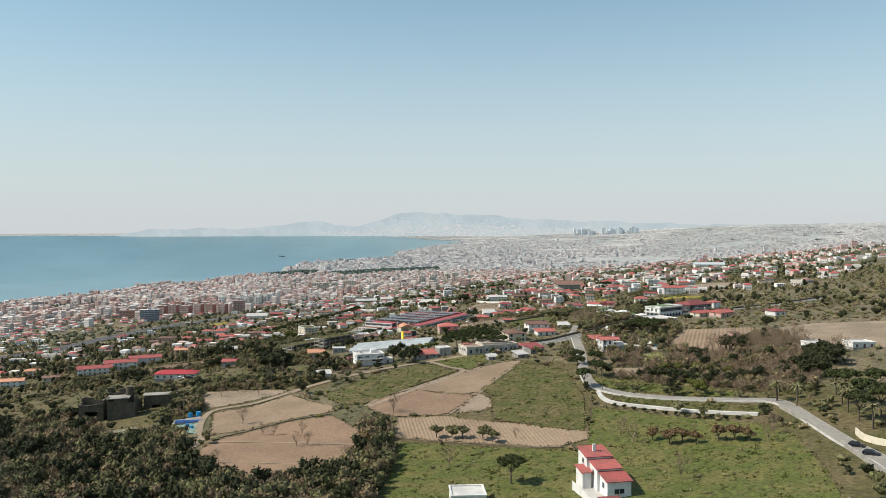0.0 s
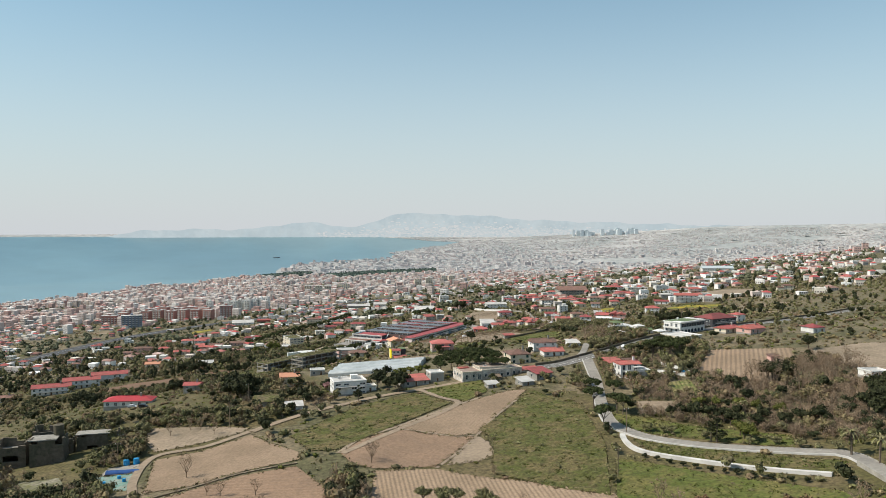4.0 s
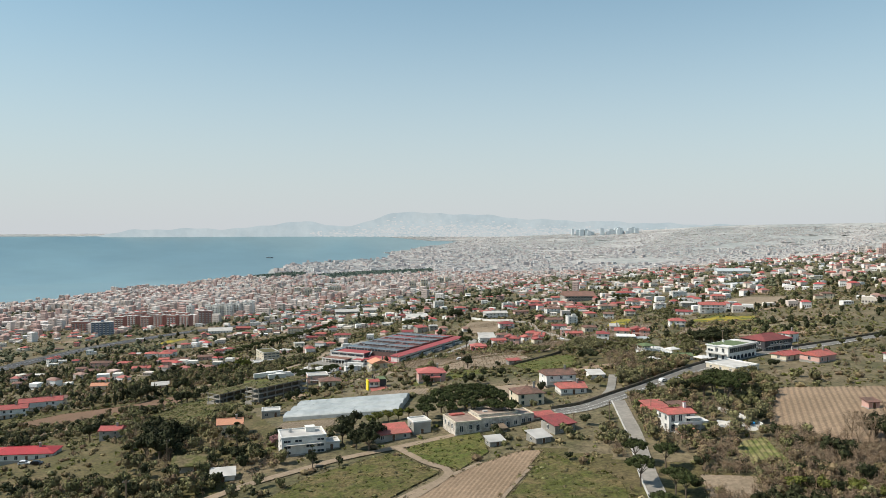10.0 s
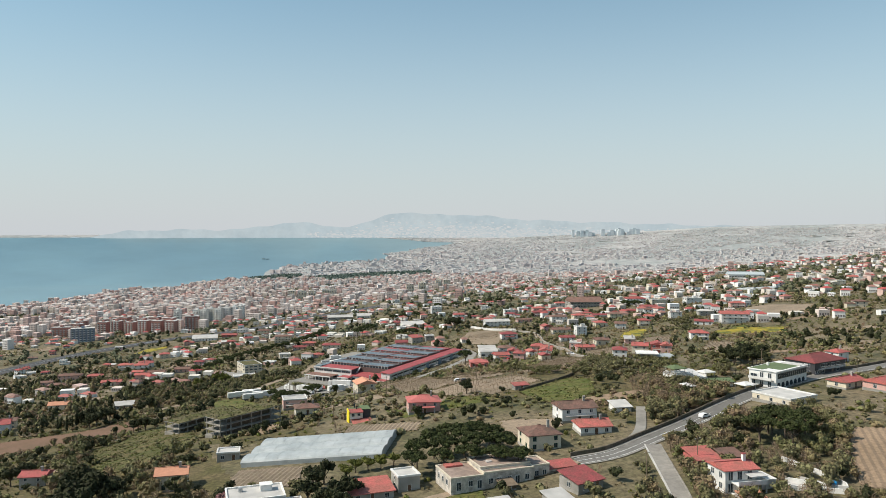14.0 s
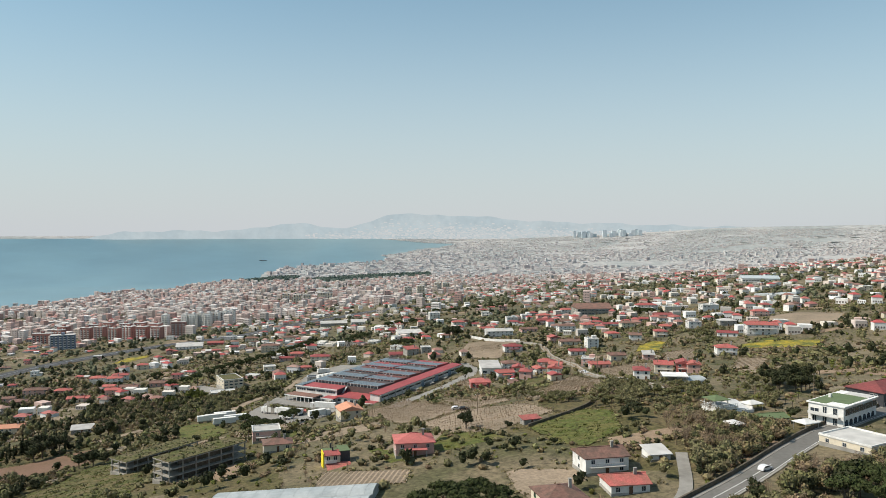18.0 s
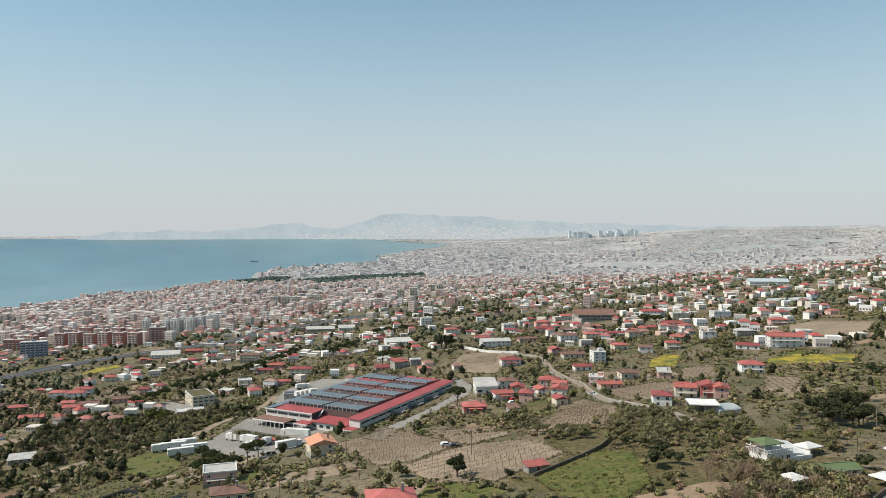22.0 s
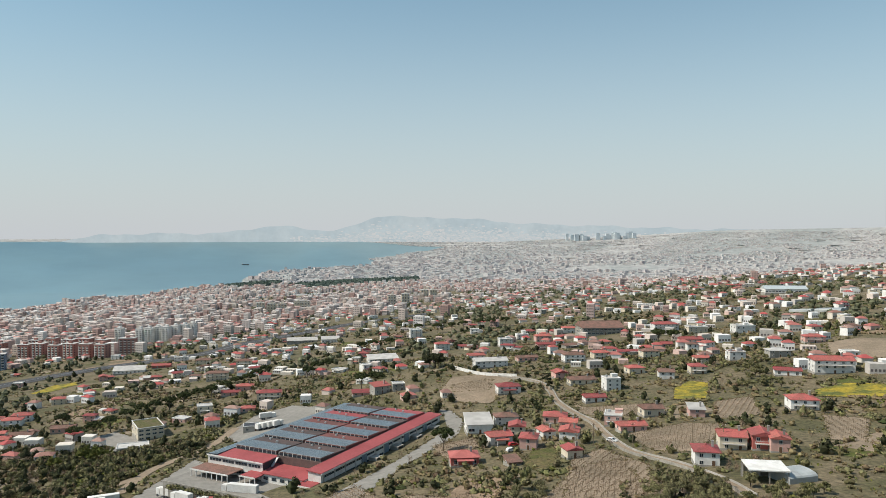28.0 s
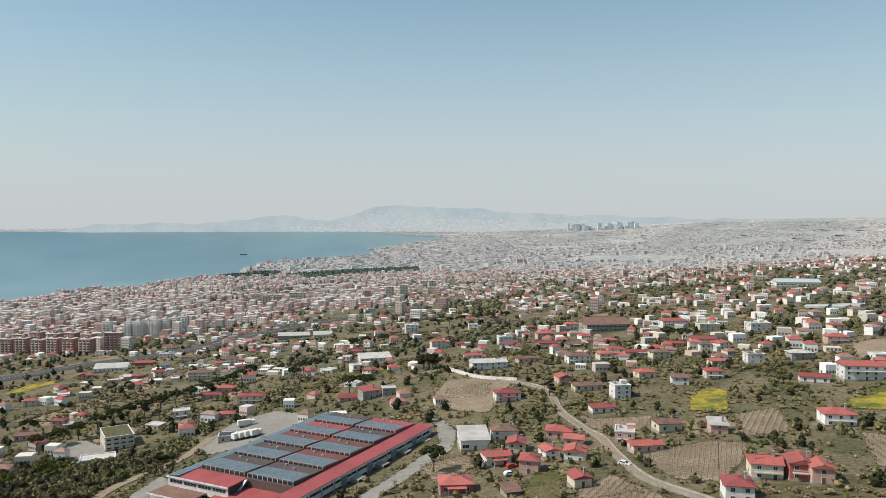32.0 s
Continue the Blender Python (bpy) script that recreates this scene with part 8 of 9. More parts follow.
pc = np.empty(len(ground.data.vertices) * 3, np.float32)
ground.data.vertices.foreach_get("co", pc)
pc = pc.reshape(-1, 3)
fc = np.empty(len(ground.data.loops), np.int32)
ground.data.loops.foreach_get("vertex_index", fc)
mid = pc[fc.reshape(-1, 4)].mean(1)
# past 2.5 km the ground takes the haze-paled colour
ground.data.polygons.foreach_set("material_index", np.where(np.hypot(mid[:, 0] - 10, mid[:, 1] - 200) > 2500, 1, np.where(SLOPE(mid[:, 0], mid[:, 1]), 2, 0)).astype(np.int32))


def block_field(name, label, x, y, w, d, h, turn, mat, roof=None, strips=False, tiles="townroof"):
    """Many plain buildings as one mesh; sizes shrink with the drawn-in distance."""
    z = ground_height(x, y)
    dist = np.hypot(x - MID[0], y - MID[1])
    vx, vy, vz = drawn(x, y, z)
    k = np.hypot(vx - MID[0], vy - MID[1]) / dist
    w, d, h = w * k, d * k, h * k
    n = len(x)
    b = np.array(box_v(-0.5, -0.5, -0.3, 0.5, 0.5, 1.0))
    c, s = np.cos(turn), np.sin(turn)

    def place(p, hh, z0):
        px, py = p[None, :, 0] * w[:, None], p[None, :, 1] * d[:, None]
        return np.stack([px * c[:, None] - py * s[:, None] + vx[:, None], px * s[:, None] + py * c[:, None] + vy[:, None], p[None, :, 2] * hh[:, None] + z0[:, None]], -1).reshape(-1, 3)
    v = place(b, h, vz)
    fq = np.array([BOX_F[i] for i in (1, 2, 3, 4, 5)])
    f = (fq[None] + 8 * np.arange(n)[:, None, None]).reshape(-1, 4)
    tagged(new(name, array_mesh(name, v, f, mat)), label, "town", kind="stuff")
    if roof is not None:
        m = roof
        keep = np.where(m)[0]
        rb = np.array([(-0.55, -0.55, 0), (0.55, -0.55, 0), (0.55, 0.55, 0), (-0.55, 0.55, 0), (-0.15, 0, 1), (0.15, 0, 1)])
        vv = place(rb, np.full(n, 1.6) * k, vz + h).reshape(n, 6, 3)[keep].reshape(-1, 3)
        ft = np.array([(0, 1, 5, 4), (2, 3, 4, 5), (1, 2, 5, 5), (3, 0, 4, 4)])
        tri = np.array([(0, 1, 5), (0, 5, 4), (2, 3, 4), (2, 4, 5), (1, 2, 5), (3, 0, 4)])
        ff = (tri[None] + 6 * np.arange(len(keep))[:, None, None]).reshape(-1, 3)
        tagged(new(name + "_roofs", array_mesh(name + "_roofs", vv, ff, M[tiles])), "red and brown tiled roofs of the town", "roofs", kind="stuff")
    if strips:
        # rows of windows on the two near faces
        vs, fs, o = [], [], 0
        for fl in range(7):
            m = h > (fl + 0.9) * 3.1 * k
            if not m.any():
                continue
            z0 = vz + (fl * 3.1 + 1.1) * k
            for cols in range(4):
                xa, xb = -0.44 + cols * 0.24, -0.30 + cols * 0.24
                q = np.array([(xa, -0.5, 0), (xb, -0.5, 0), (xb, -0.5, 1), (xa, -0.5, 1)])
                q[:, 1] -= 0.012
                p = place(q, 1.3 * k, z0).reshape(n, 4, 3)[m]
                vs.append(p.reshape(-1, 3))
                fs.append((np.arange(len(p) * 4) + o).reshape(-1, 4))
                o += len(p) * 4
        tagged(new(name + "_windows", array_mesh(name + "_windows", np.concatenate(vs), np.concatenate(fs), M["townwindow"])), "dark windows of the town's houses", "windows", kind="stuff")


def sector(n, d0, d1, power, a0, a1, r):
    d = (d0 ** power + (d1 ** power - d0 ** power) * r.rand(n)) ** (1 / power)
    a = np.radians(r.uniform(a0, a1, n))
    return MID[0] + d * np.sin(a), MID[1] + d * np.cos(a), d, a


def clear(x, y):
    ok = np.ones(len(x), bool)
    for p, half in LINES:
        if half < 10:
            continue
        dd = np.sqrt(((np.stack([x, y], 1)[:, None] - p[None]) ** 2).sum(-1)).min(1)
        ok &= dd > half + 16
    for poly in KEEP_OUT:
        ok &= ~inside(poly, x, y)
    for sx, sy, sr in SPOTS:
        ok &= (x - sx) ** 2 + (y - sy) ** 2 > (sr + 5) ** 2
    return ok


WOODS = [[(-551.6, 3356.1), (-388.2, 3597.3), (-233.7, 3723.0), (-24.4, 3851.0), (-14.5, 3548.9), (-209.6, 3338.7), (-377.9, 3072.3)], [(-808.3, 3341.9), (-707.3, 3568.8), (-608.9, 3622.4), (-586.1, 3425.2), (-688.0, 3225.9)]]
M["villageroof"] = palette("village_roofs", [(0.36, 0.10, 0.09), (0.38, 0.14, 0.12), (0.30, 0.16, 0.13), (0.40, 0.09, 0.085), (0.34, 0.22, 0.18), (0.24, 0.14, 0.115)])
r = rng(11)
x, y, d, a = sector(14000, 590, 1750, 1.5, -44, 36, r)
clump = np.array([noise.noise((px / 120, py / 120, 6.0)) for px, py in zip(x, y)])
# open fields on both sides of the motorway stay without houses
FALLOW = [(-520, 790), (-520, 1040), (-475, 1250), (-364, 1290), (-302, 1114), (-306, 1013), (-317, 925), (-330, 830)]
ok = (coast(x, y) > 60) & (clump > -0.04) & ~inside(FALLOW, x, y) & free(x, y, 3.0)
x, y, d, a = x[ok], y[ok], d[ok], a[ok]
keep = []
for i in range(len(x)):
    if all((x[i] - x[j]) ** 2 + (y[i] - y[j]) ** 2 > 130 for j in keep) and len(keep) < 1600:
        keep.append(i)
x, y, d, a = x[keep], y[keep], d[keep], a[keep]
n = len(x)
st = np.where(r.rand(n) < 0.55, 1, 2)
block_field("hill_houses", "small plastered houses scattered over the hillside", x, y, r.uniform(5.5, 9.5, n), r.uniform(5, 7.5, n), st * 2.3 + r.uniform(0, 0.8, n), r.uniform(-0.6, 0.4, n), M["village"], roof=r.rand(n) < 0.45, strips=True, tiles="villageroof")
for px, py in zip(x, y):
    SPOTS.append((float(px), float(py), 6.0))
r = rng(5)
# streets run with the shore: sites on a turned, uneven grid
gu, gv = np.meshgrid(np.arange(-3400, 3400, 15.0), np.arange(-900, 3700, 14.0))
gu, gv = gu.ravel() + r.uniform(-3.0, 3.0, gu.size), gv.ravel() + r.uniform(-2.5, 2.5, gv.size)
gv = gv + 14 * np.sin(gu / 190.0)
x, y = MID[0] + gu * 0.958 + gv * 0.287, MID[1] - gu * 0.287 + gv * 0.958
d, a = np.hypot(x - MID[0], y - MID[1]), np.arctan2(x - MID[0], y - MID[1])
m = (d > 1000) & (d < 3300) & (a < radians(36)) & (a > radians(-44))
x, y, d, a = x[m], y[m], d[m], a[m]
dens = np.where(a < -0.02, np.clip((d - 1150) / 350 - np.clip(a + 0.5, -0.3, 0) * 2, 0.0, 1), np.clip((d - 1300) / 2000, 0.06, 0.9))
clump = np.array([noise.noise((px / 260, py / 260, 3.0)) for px, py in zip(x, y)])
ok = (coast(x, y) > 25) & (r.rand(len(x)) < dens * 0.8) & (clump > -0.25) & clear(x, y)
for wpoly in WOODS:
    ok &= ~inside(wpoly, x, y)
x, y, d, a = x[ok], y[ok], d[ok], a[ok]
n = len(x)
quarter = np.array([noise.noise((px / 210, py / 210, 8.0)) for px, py in zip(x, y)])
tall = r.rand(n) < np.where(a < 0.03, np.clip(0.34 + 1.1 * quarter, 0.08, 0.85), 0.07)
w, dd, h = np.where(tall, r.uniform(8, 13.5, n), r.uniform(5.5, 10.5, n)), np.where(tall, r.uniform(8, 11, n), r.uniform(5.5, 10, n)), np.where(tall, r.uniform(8, 17, n), r.uniform(3, 7.5, n))
block_field("town_houses", "crowded plastered houses of the coastal town", x, y, w, dd, h, np.where(r.rand(n) < 0.8, -0.29 + r.normal(0, 0.05, n), r.uniform(-0.8, 0.5, n)), M["town"], roof=(~tall) & (r.rand(n) < 0.42), strips=True)
x, y, d, a = sector(27000, 3200, 15400, 0.8, -22, 36, r)
clump = np.array([noise.noise((px / 700, py / 700, 9.0)) for px, py in zip(x, y)])
ok = (coast(x, y) > 25) & (clump > -0.3)
for wpoly in WOODS:
    ok &= ~inside(wpoly, x, y)
x, y, d = x[ok], y[ok], d[ok]
n = len(x)
h = np.where(r.rand(n) < 0.06, r.uniform(12, 24, n), r.uniform(3.0, 7.5, n)) * np.clip(1.25 - d / 9000, 0.35, 1)
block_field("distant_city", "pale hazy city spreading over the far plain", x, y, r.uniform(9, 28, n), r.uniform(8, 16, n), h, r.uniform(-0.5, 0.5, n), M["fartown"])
# a cluster of office towers far off
n = 26
x, y = 2990 + r.uniform(-560, 560, n), 13600 + r.uniform(-500, 500, n)
# the bluish grey of haze is painted into the towers' palette
M["fartower"] = palette("haze_paled_office_glass", [(0.52, 0.57, 0.585), (0.57, 0.61, 0.62), (0.48, 0.535, 0.555)])
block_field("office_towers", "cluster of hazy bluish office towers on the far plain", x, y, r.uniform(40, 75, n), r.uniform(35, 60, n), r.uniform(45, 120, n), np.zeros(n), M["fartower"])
# long pale warehouses out on the plain
n = 46
x, y, d, a = sector(n, 5200, 14000, 1.0, 10, 35, r)
block_field("distant_warehouses", "long white warehouses far out on the plain", x, y, r.uniform(60, 150, n), r.uniform(30, 60, n), r.uniform(3, 5, n), r.uniform(-0.4, 0.1, n), M["terrace"])

# ---- trees of the plain, woods, hillside scrub ----
LOW = leaf_cloud([(0, 0, 1.9, 2.7, 2.4, 1.9)], 7, 0.9, 3, 0.92)
x, y, d, a = sector(17000, 800, 3300, 1.3, -44, 36, r)
ok = (coast(x, y) > 60) & clear(x, y)
g = np.array([noise.noise((px / 180, py / 180, 5.0)) for px, py in zip(x, y)])
ok &= r.rand(len(x)) < np.clip(0.55 + g * 1.3 - np.where(a < -0.05, np.clip((d - 1700) / 1200, 0, 0.3), 0), 0.1, 1)
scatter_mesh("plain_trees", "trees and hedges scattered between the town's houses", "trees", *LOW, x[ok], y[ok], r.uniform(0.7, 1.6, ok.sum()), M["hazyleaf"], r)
for wpoly in WOODS:
    xs, ys = [p[0] for p in wpoly], [p[1] for p in wpoly]
    x, y = r.uniform(min(xs), max(xs), 1900), r.uniform(min(ys), max(ys), 1900)
    ok = inside(wpoly, x, y)
    vx, vy, vz = drawn(x[ok], y[ok], ground_height(x[ok], y[ok]))
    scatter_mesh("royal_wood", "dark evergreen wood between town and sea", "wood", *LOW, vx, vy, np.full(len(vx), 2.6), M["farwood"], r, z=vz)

SMALL = leaf_cloud([(0, 0, 0.55, 1.0, 0.9, 0.75), (0.8, 0.3, 0.4, 0.65, 0.6, 0.5)], 18, 0.2, 8, 0.85)
MEDIUM = leaf_cloud([(0, 0, 2.0, 1.5, 1.5, 1.4), (0.9, 0.5, 2.8, 1.1, 1.1, 1.0), (-0.9, -0.3, 2.4, 1.1, 1.0, 1.0)], 56, 0.29, 9, 0.75)
FINE = leaf_cloud([(0, 0, 2.0, 1.5, 1.5, 1.4), (0.9, 0.5, 2.8, 1.1, 1.1, 1.0), (-0.9, -0.3, 2.4, 1.1, 1.0, 1.0)], 130, 0.19, 19, 0.7)


def brush_template(count, height, seed):
    """A leafless bush: thin twigs that fan out from a stool."""
    q = rng(seed)
    g, lean = q.uniform(0, 6.28, count), q.uniform(0.1, 0.75, count)
    ln = height * q.uniform(0.5, 1.0, count)
    d = np.stack([np.cos(g) * np.sin(lean), np.sin(g) * np.sin(lean), np.cos(lean)], 1)
    side = np.stack([-np.sin(g), np.cos(g), q.uniform(-0.3, 0.3, count)], 1) * 0.055
    a = np.stack([np.cos(g), np.sin(g), np.zeros(count)], 1) * 0.25 + d * (ln * q.uniform(0, 0.45, count))[:, None]
    b = a + d * (ln * 0.6)[:, None] + q.normal(0, 0.12, (count, 3))
    v = np.stack([a - side, a + side, b + side * 0.4, b - side * 0.4], 1).reshape(-1, 3)
    return v, np.arange(count * 4).reshape(-1, 4)


def twig_cloud(stalks, slivers, height, seed):
    """A leafless bush: a few stalks and a haze of short thin twigs round them."""
    v, f = brush_template(stalks, height, seed)
    q = rng(seed + 1)
    d = q.normal(size=(slivers, 3))
    d /= np.linalg.norm(d, axis=1)[:, None]
    c = d * (q.rand(slivers) ** 0.5)[:, None] * (height * 0.36, height * 0.36, height * 0.34) + (0, 0, height * 0.58)
    t = d * 0.5 + q.normal(size=(slivers, 3)) * 0.6 + (0, 0, 0.3)
    t *= (0.32 * q.uniform(0.6, 1.4, slivers) / np.linalg.norm(t, axis=1))[:, None]
    w = np.cross(t, q.normal(size=(slivers, 3)))
    w *= (0.045 / np.maximum(np.linalg.norm(w, axis=1), 1e-6))[:, None]
    sv = np.stack([c - t - w, c - t + w, c + t + w * 0.5, c + t - w * 0.5], 1).reshape(-1, 3)
    return np.concatenate([v, sv]), np.concatenate([f, np.arange(slivers * 4).reshape(-1, 4) + len(v)])


BRUSH = twig_cloud(14, 62, 3.2, 4)
FAR_SMALL = leaf_cloud([(0, 0, 0.6, 1.1, 1.0, 0.75)], 9, 0.36, 28, 0.85)
FAR_MEDIUM = leaf_cloud([(0, 0, 1.3, 1.7, 1.6, 1.5), (0.8, 0.4, 2.2, 1.2, 1.2, 1.0)], 24, 0.36, 29, 0.85)


def scrub(count, box, noise_size, cut, template, mat, name, label, sizes, poly=None, fields=True, gap=1.5):
    px, py = r.uniform(box[0], box[2], count), r.uniform(box[1], box[3], count)
    if poly is not None:
        k = inside(poly, px, py)
        px, py = px[k], py[k]
    gg = np.array([noise.noise((u / noise_size, v / noise_size, noise_size)) for u, v in zip(px, py)])
    k = gg > cut
    px, py = px[k], py[k]
    k = free(px, py, gap, fields)
    px, py = px[k], py[k]
    far = py > 600
    for m, tpl in ((~far, template), (far, FAR_SMALL if template is SMALL else FAR_MEDIUM if template is MEDIUM else template)):
        if m.any():
            scatter_mesh(name, label, "scrub", *tpl, px[m], py[m], r.uniform(sizes[0], sizes[1], m.sum()), M[mat], r)


NEAR = (-460, 150, 480, 960)
scrub(9000, NEAR, 42, -0.05, SMALL, "leaf", "scrub", "low green scrub and hedges over the slope", (0.7, 1.7))
scrub(9000, NEAR, 55, 0.0, SMALL, "drybrush", "dry_scrub", "dry brown brush and brambles over the slope", (0.7, 1.7))
scrub(5200, NEAR, 60, 0.05, MEDIUM, "leaf", "thicket", "thickets of small olive-green trees", (0.6, 1.3))
scrub(2800, NEAR, 75, 0.08, MEDIUM, "darkleaf", "dark_thicket", "dark evergreen thickets between gardens", (0.7, 1.4))
scrub(3300, NEAR, 50, -0.05, BRUSH, "twig", "brushwood", "leafless brown brushwood over the slope", (0.5, 1.1))
scrub(3800, NEAR, 34, -0.05, SMALL, "brightleaf", "green_weeds", "bright green weeds and young bushes", (0.5, 1.1))
WOOD_SW = [(-221.1, 346.1), (-172.7, 344.0), (-121.9, 293.5), (-96.6, 278.1), (-79.0, 236.0), (-60.5, 219.2), (-37.7, 222.1), (-30.3, 247.6), (-30.1, 276.9), (-25.4, 283.2), (-17.5, 261.0), (-15.4, 217.4), (-19.6, 179.9), (-141.9, 206.6)]
bx = (min(p[0] for p in WOOD_SW), min(p[1] for p in WOOD_SW), max(p[0] for p in WOOD_SW), max(p[1] for p in WOOD_SW))
scrub(1300, bx, 30, -0.6, FINE, "darkleaf", "dense_wood", "dense dark wood on the lower slope", (1.0, 1.9), WOOD_SW)
scrub(2600, bx, 26, -0.4, BRUSH, "twig", "twig_wood", "leafless brown trees in the dense wood", (1.1, 1.9), WOOD_SW)
scrub(900, bx, 26, -0.3, FINE, "drybrush", "brown_wood", "brownish budding trees in the dense wood", (1.0, 1.8), WOOD_SW)
scrub(1300, bx, 26, -0.2, FINE, "leaf", "olive_wood", "grey-green trees at the wood's edge", (1.0, 1.7), WOOD_SW)
WOOD_E = [(84.1, 359.7), (111.5, 371.3), (132.0, 354.6), (178.9, 403.0), (213.7, 383.3), (134.8, 269.6), (115.3, 280.3), (105.8, 285.4), (84.8, 308.5), (72.0, 317.6)]
bx = (min(p[0] for p in WOOD_E), min(p[1] for p in WOOD_E), max(p[0] for p in WOOD_E), max(p[1] for p in WOOD_E))
scrub(4200, bx, 30, -0.6, BRUSH, "twig", "brown_thicket", "thicket of brown leafless bushes", (0.7, 1.5), WOOD_E)
scrub(700, bx, 30, -0.1, FINE, "drybrush", "budding_thicket", "brownish budding trees in the thicket", (0.7, 1.3), WOOD_E)
scrub(500, bx, 30, 0.05, FINE, "leaf", "green_thicket", "olive-green trees in the thicket", (0.7, 1.3), WOOD_E)
scrub(260, bx, 24, 0.15, FINE, "darkleaf", "dark_trees", "dark trees in the thicket", (0.9, 1.5), WOOD_E)
BANK_W = [(-137.8, 687.4), (-173.9, 773.6), (-150.5, 783.0), (-121.1, 761.5), (-114.2, 796.3), (-108.6, 847.7), (-95.6, 824.8), (-97.8, 773.1), (-114.5, 728.0), (-112.4, 684.0)]
bx = (min(p[0] for p in BANK_W), min(p[1] for p in BANK_W), max(p[0] for p in BANK_W), max(p[1] for p in BANK_W))
scrub(1500, bx, 30, -0.4, SMALL, "leaf", "bank_scrub", "green scrub on the bank beside the factory", (1.0, 2.0), BANK_W)
scrub(700, bx, 30, -0.2, SMALL, "brightleaf", "bank_bushes", "yellow-green bushes on the bank", (1.0, 1.8), BANK_W)
for poly, jobs in (
        ([(64.0, 401.1), (93.5, 445.2), (140.5, 446.2), (130.1, 408.5), (114.9, 378.2), (84.9, 359.4), (58.9, 360.8)], ((320, FINE, "leaf"), (140, FINE, "drybrush"), (420, BRUSH, "twig"), (60, FINE, "darkleaf"))),
        ([(98.7, 509.8), (109.5, 491.3), (117.5, 472.3), (107.5, 457.7), (88.2, 441.5), (77.8, 439.4), (85.4, 468.1)], ((300, FINE, "leaf"), (220, FINE, "drybrush"), (420, BRUSH, "twig"), (40, FINE, "darkleaf"))),
        ([(74.2, 557.9), (91.0, 589.3), (126.4, 593.9), (115.7, 540.8), (95.4, 499.6), (80.3, 508.5), (63.1, 493.0)], ((150, FINE, "leaf"), (160, BRUSH, "twig"), (12, FINE, "darkleaf"))),
        ([(-239.5, 778.9), (-182.9, 825.7), (-97.1, 769.6), (-82.6, 668.4), (-120.7, 639.1), (-170.9, 651.8)], ((600, FINE, "leaf"), (260, FINE, "darkleaf"), (600, BRUSH, "twig"))),
        ([(-176.8, 391.0), (-123.1, 374.6), (-89.7, 366.7), (-57.3, 356.0), (-64.8, 345.0), (-105.9, 334.9), (-101.3, 304.7), (-155.8, 323.9)], ((560, FINE, "leaf"), (300, FINE, "drybrush"), (420, BRUSH, "twig"), (300, FINE, "darkleaf"))),
        ([(-168.0, 560.8), (-65.9, 443.0), (-40.7, 382.5), (-41.3, 358.9), (-68.5, 359.2), (-95.3, 376.8)], ((520, FINE, "leaf"), (300, FINE, "darkleaf"), (300, BRUSH, "twig"), (260, FINE, "drybrush")))):
    bx = (min(p[0] for p in poly), min(p[1] for p in poly), max(p[0] for p in poly), max(p[1] for p in poly))
    for n, tpl, mat in jobs:
        scrub(n, bx, 28, -0.35, tpl, mat, {"leaf": "olive_thicket", "drybrush": "russet_thicket", "twig": "leafless_thicket", "darkleaf": "evergreen_thicket"}[mat], {"leaf": "dense olive-green bushes between gardens", "drybrush": "brownish bushes between gardens", "twig": "leafless grey-brown bushes between gardens", "darkleaf": "dark evergreen bushes between gardens"}[mat], (0.7, 1.4), poly)
# a continuous cover of bushes on the slope further off
COVER = leaf_cloud([(0, 0, 0.5, 2.7, 2.4, 1.0), (1.8, 0.8, 0.7, 1.7, 1.6, 1.3)], 9, 0.5, 41, 0.85)
cx, cy = r.uniform(-760, 640, 25000), r.uniform(560, 1500, 25000)
ca = np.arctan2(cx - 10, cy - 250)
k = (ca < radians(33)) & (ca > radians(-44)) & (coast(cx, cy) > 60)
cx, cy = cx[k], cy[k]
thick = np.array([noise.noise((u / 60.0, v / 60.0, 4.0)) for u, v in zip(cx, cy)]) + 0.6 * np.array([noise.noise((u / 17.0, v / 17.0, 7.0)) for u, v in zip(cx, cy)])
k = thick > 0.04
cx, cy, thick = cx[k], cy[k], thick[k]
k = free(cx, cy, 2.2)
cx, cy = cx[k], cy[k]
tone = np.array([noise.noise((u / 45.0, v / 45.0, 12.0)) for u, v in zip(cx, cy)]) + r.normal(0, 0.14, len(cx))
for lo, hi, mat, name, label in ((-9, -0.04, "drybrush", "dry_cover", "brown brush covering the further slope"), (-0.04, 0.34, "leaf", "green_cover", "olive-green bushes covering the further slope"), (0.34, 9, "pineleaf", "dark_cover", "dark evergreen bushes on the further slope")):
    m = (tone >= lo) & (tone < hi)
    scatter_mesh(name, label, "scrub", *COVER, cx[m], cy[m], r.uniform(0.45, 1.0, m.sum()), M[mat], r)
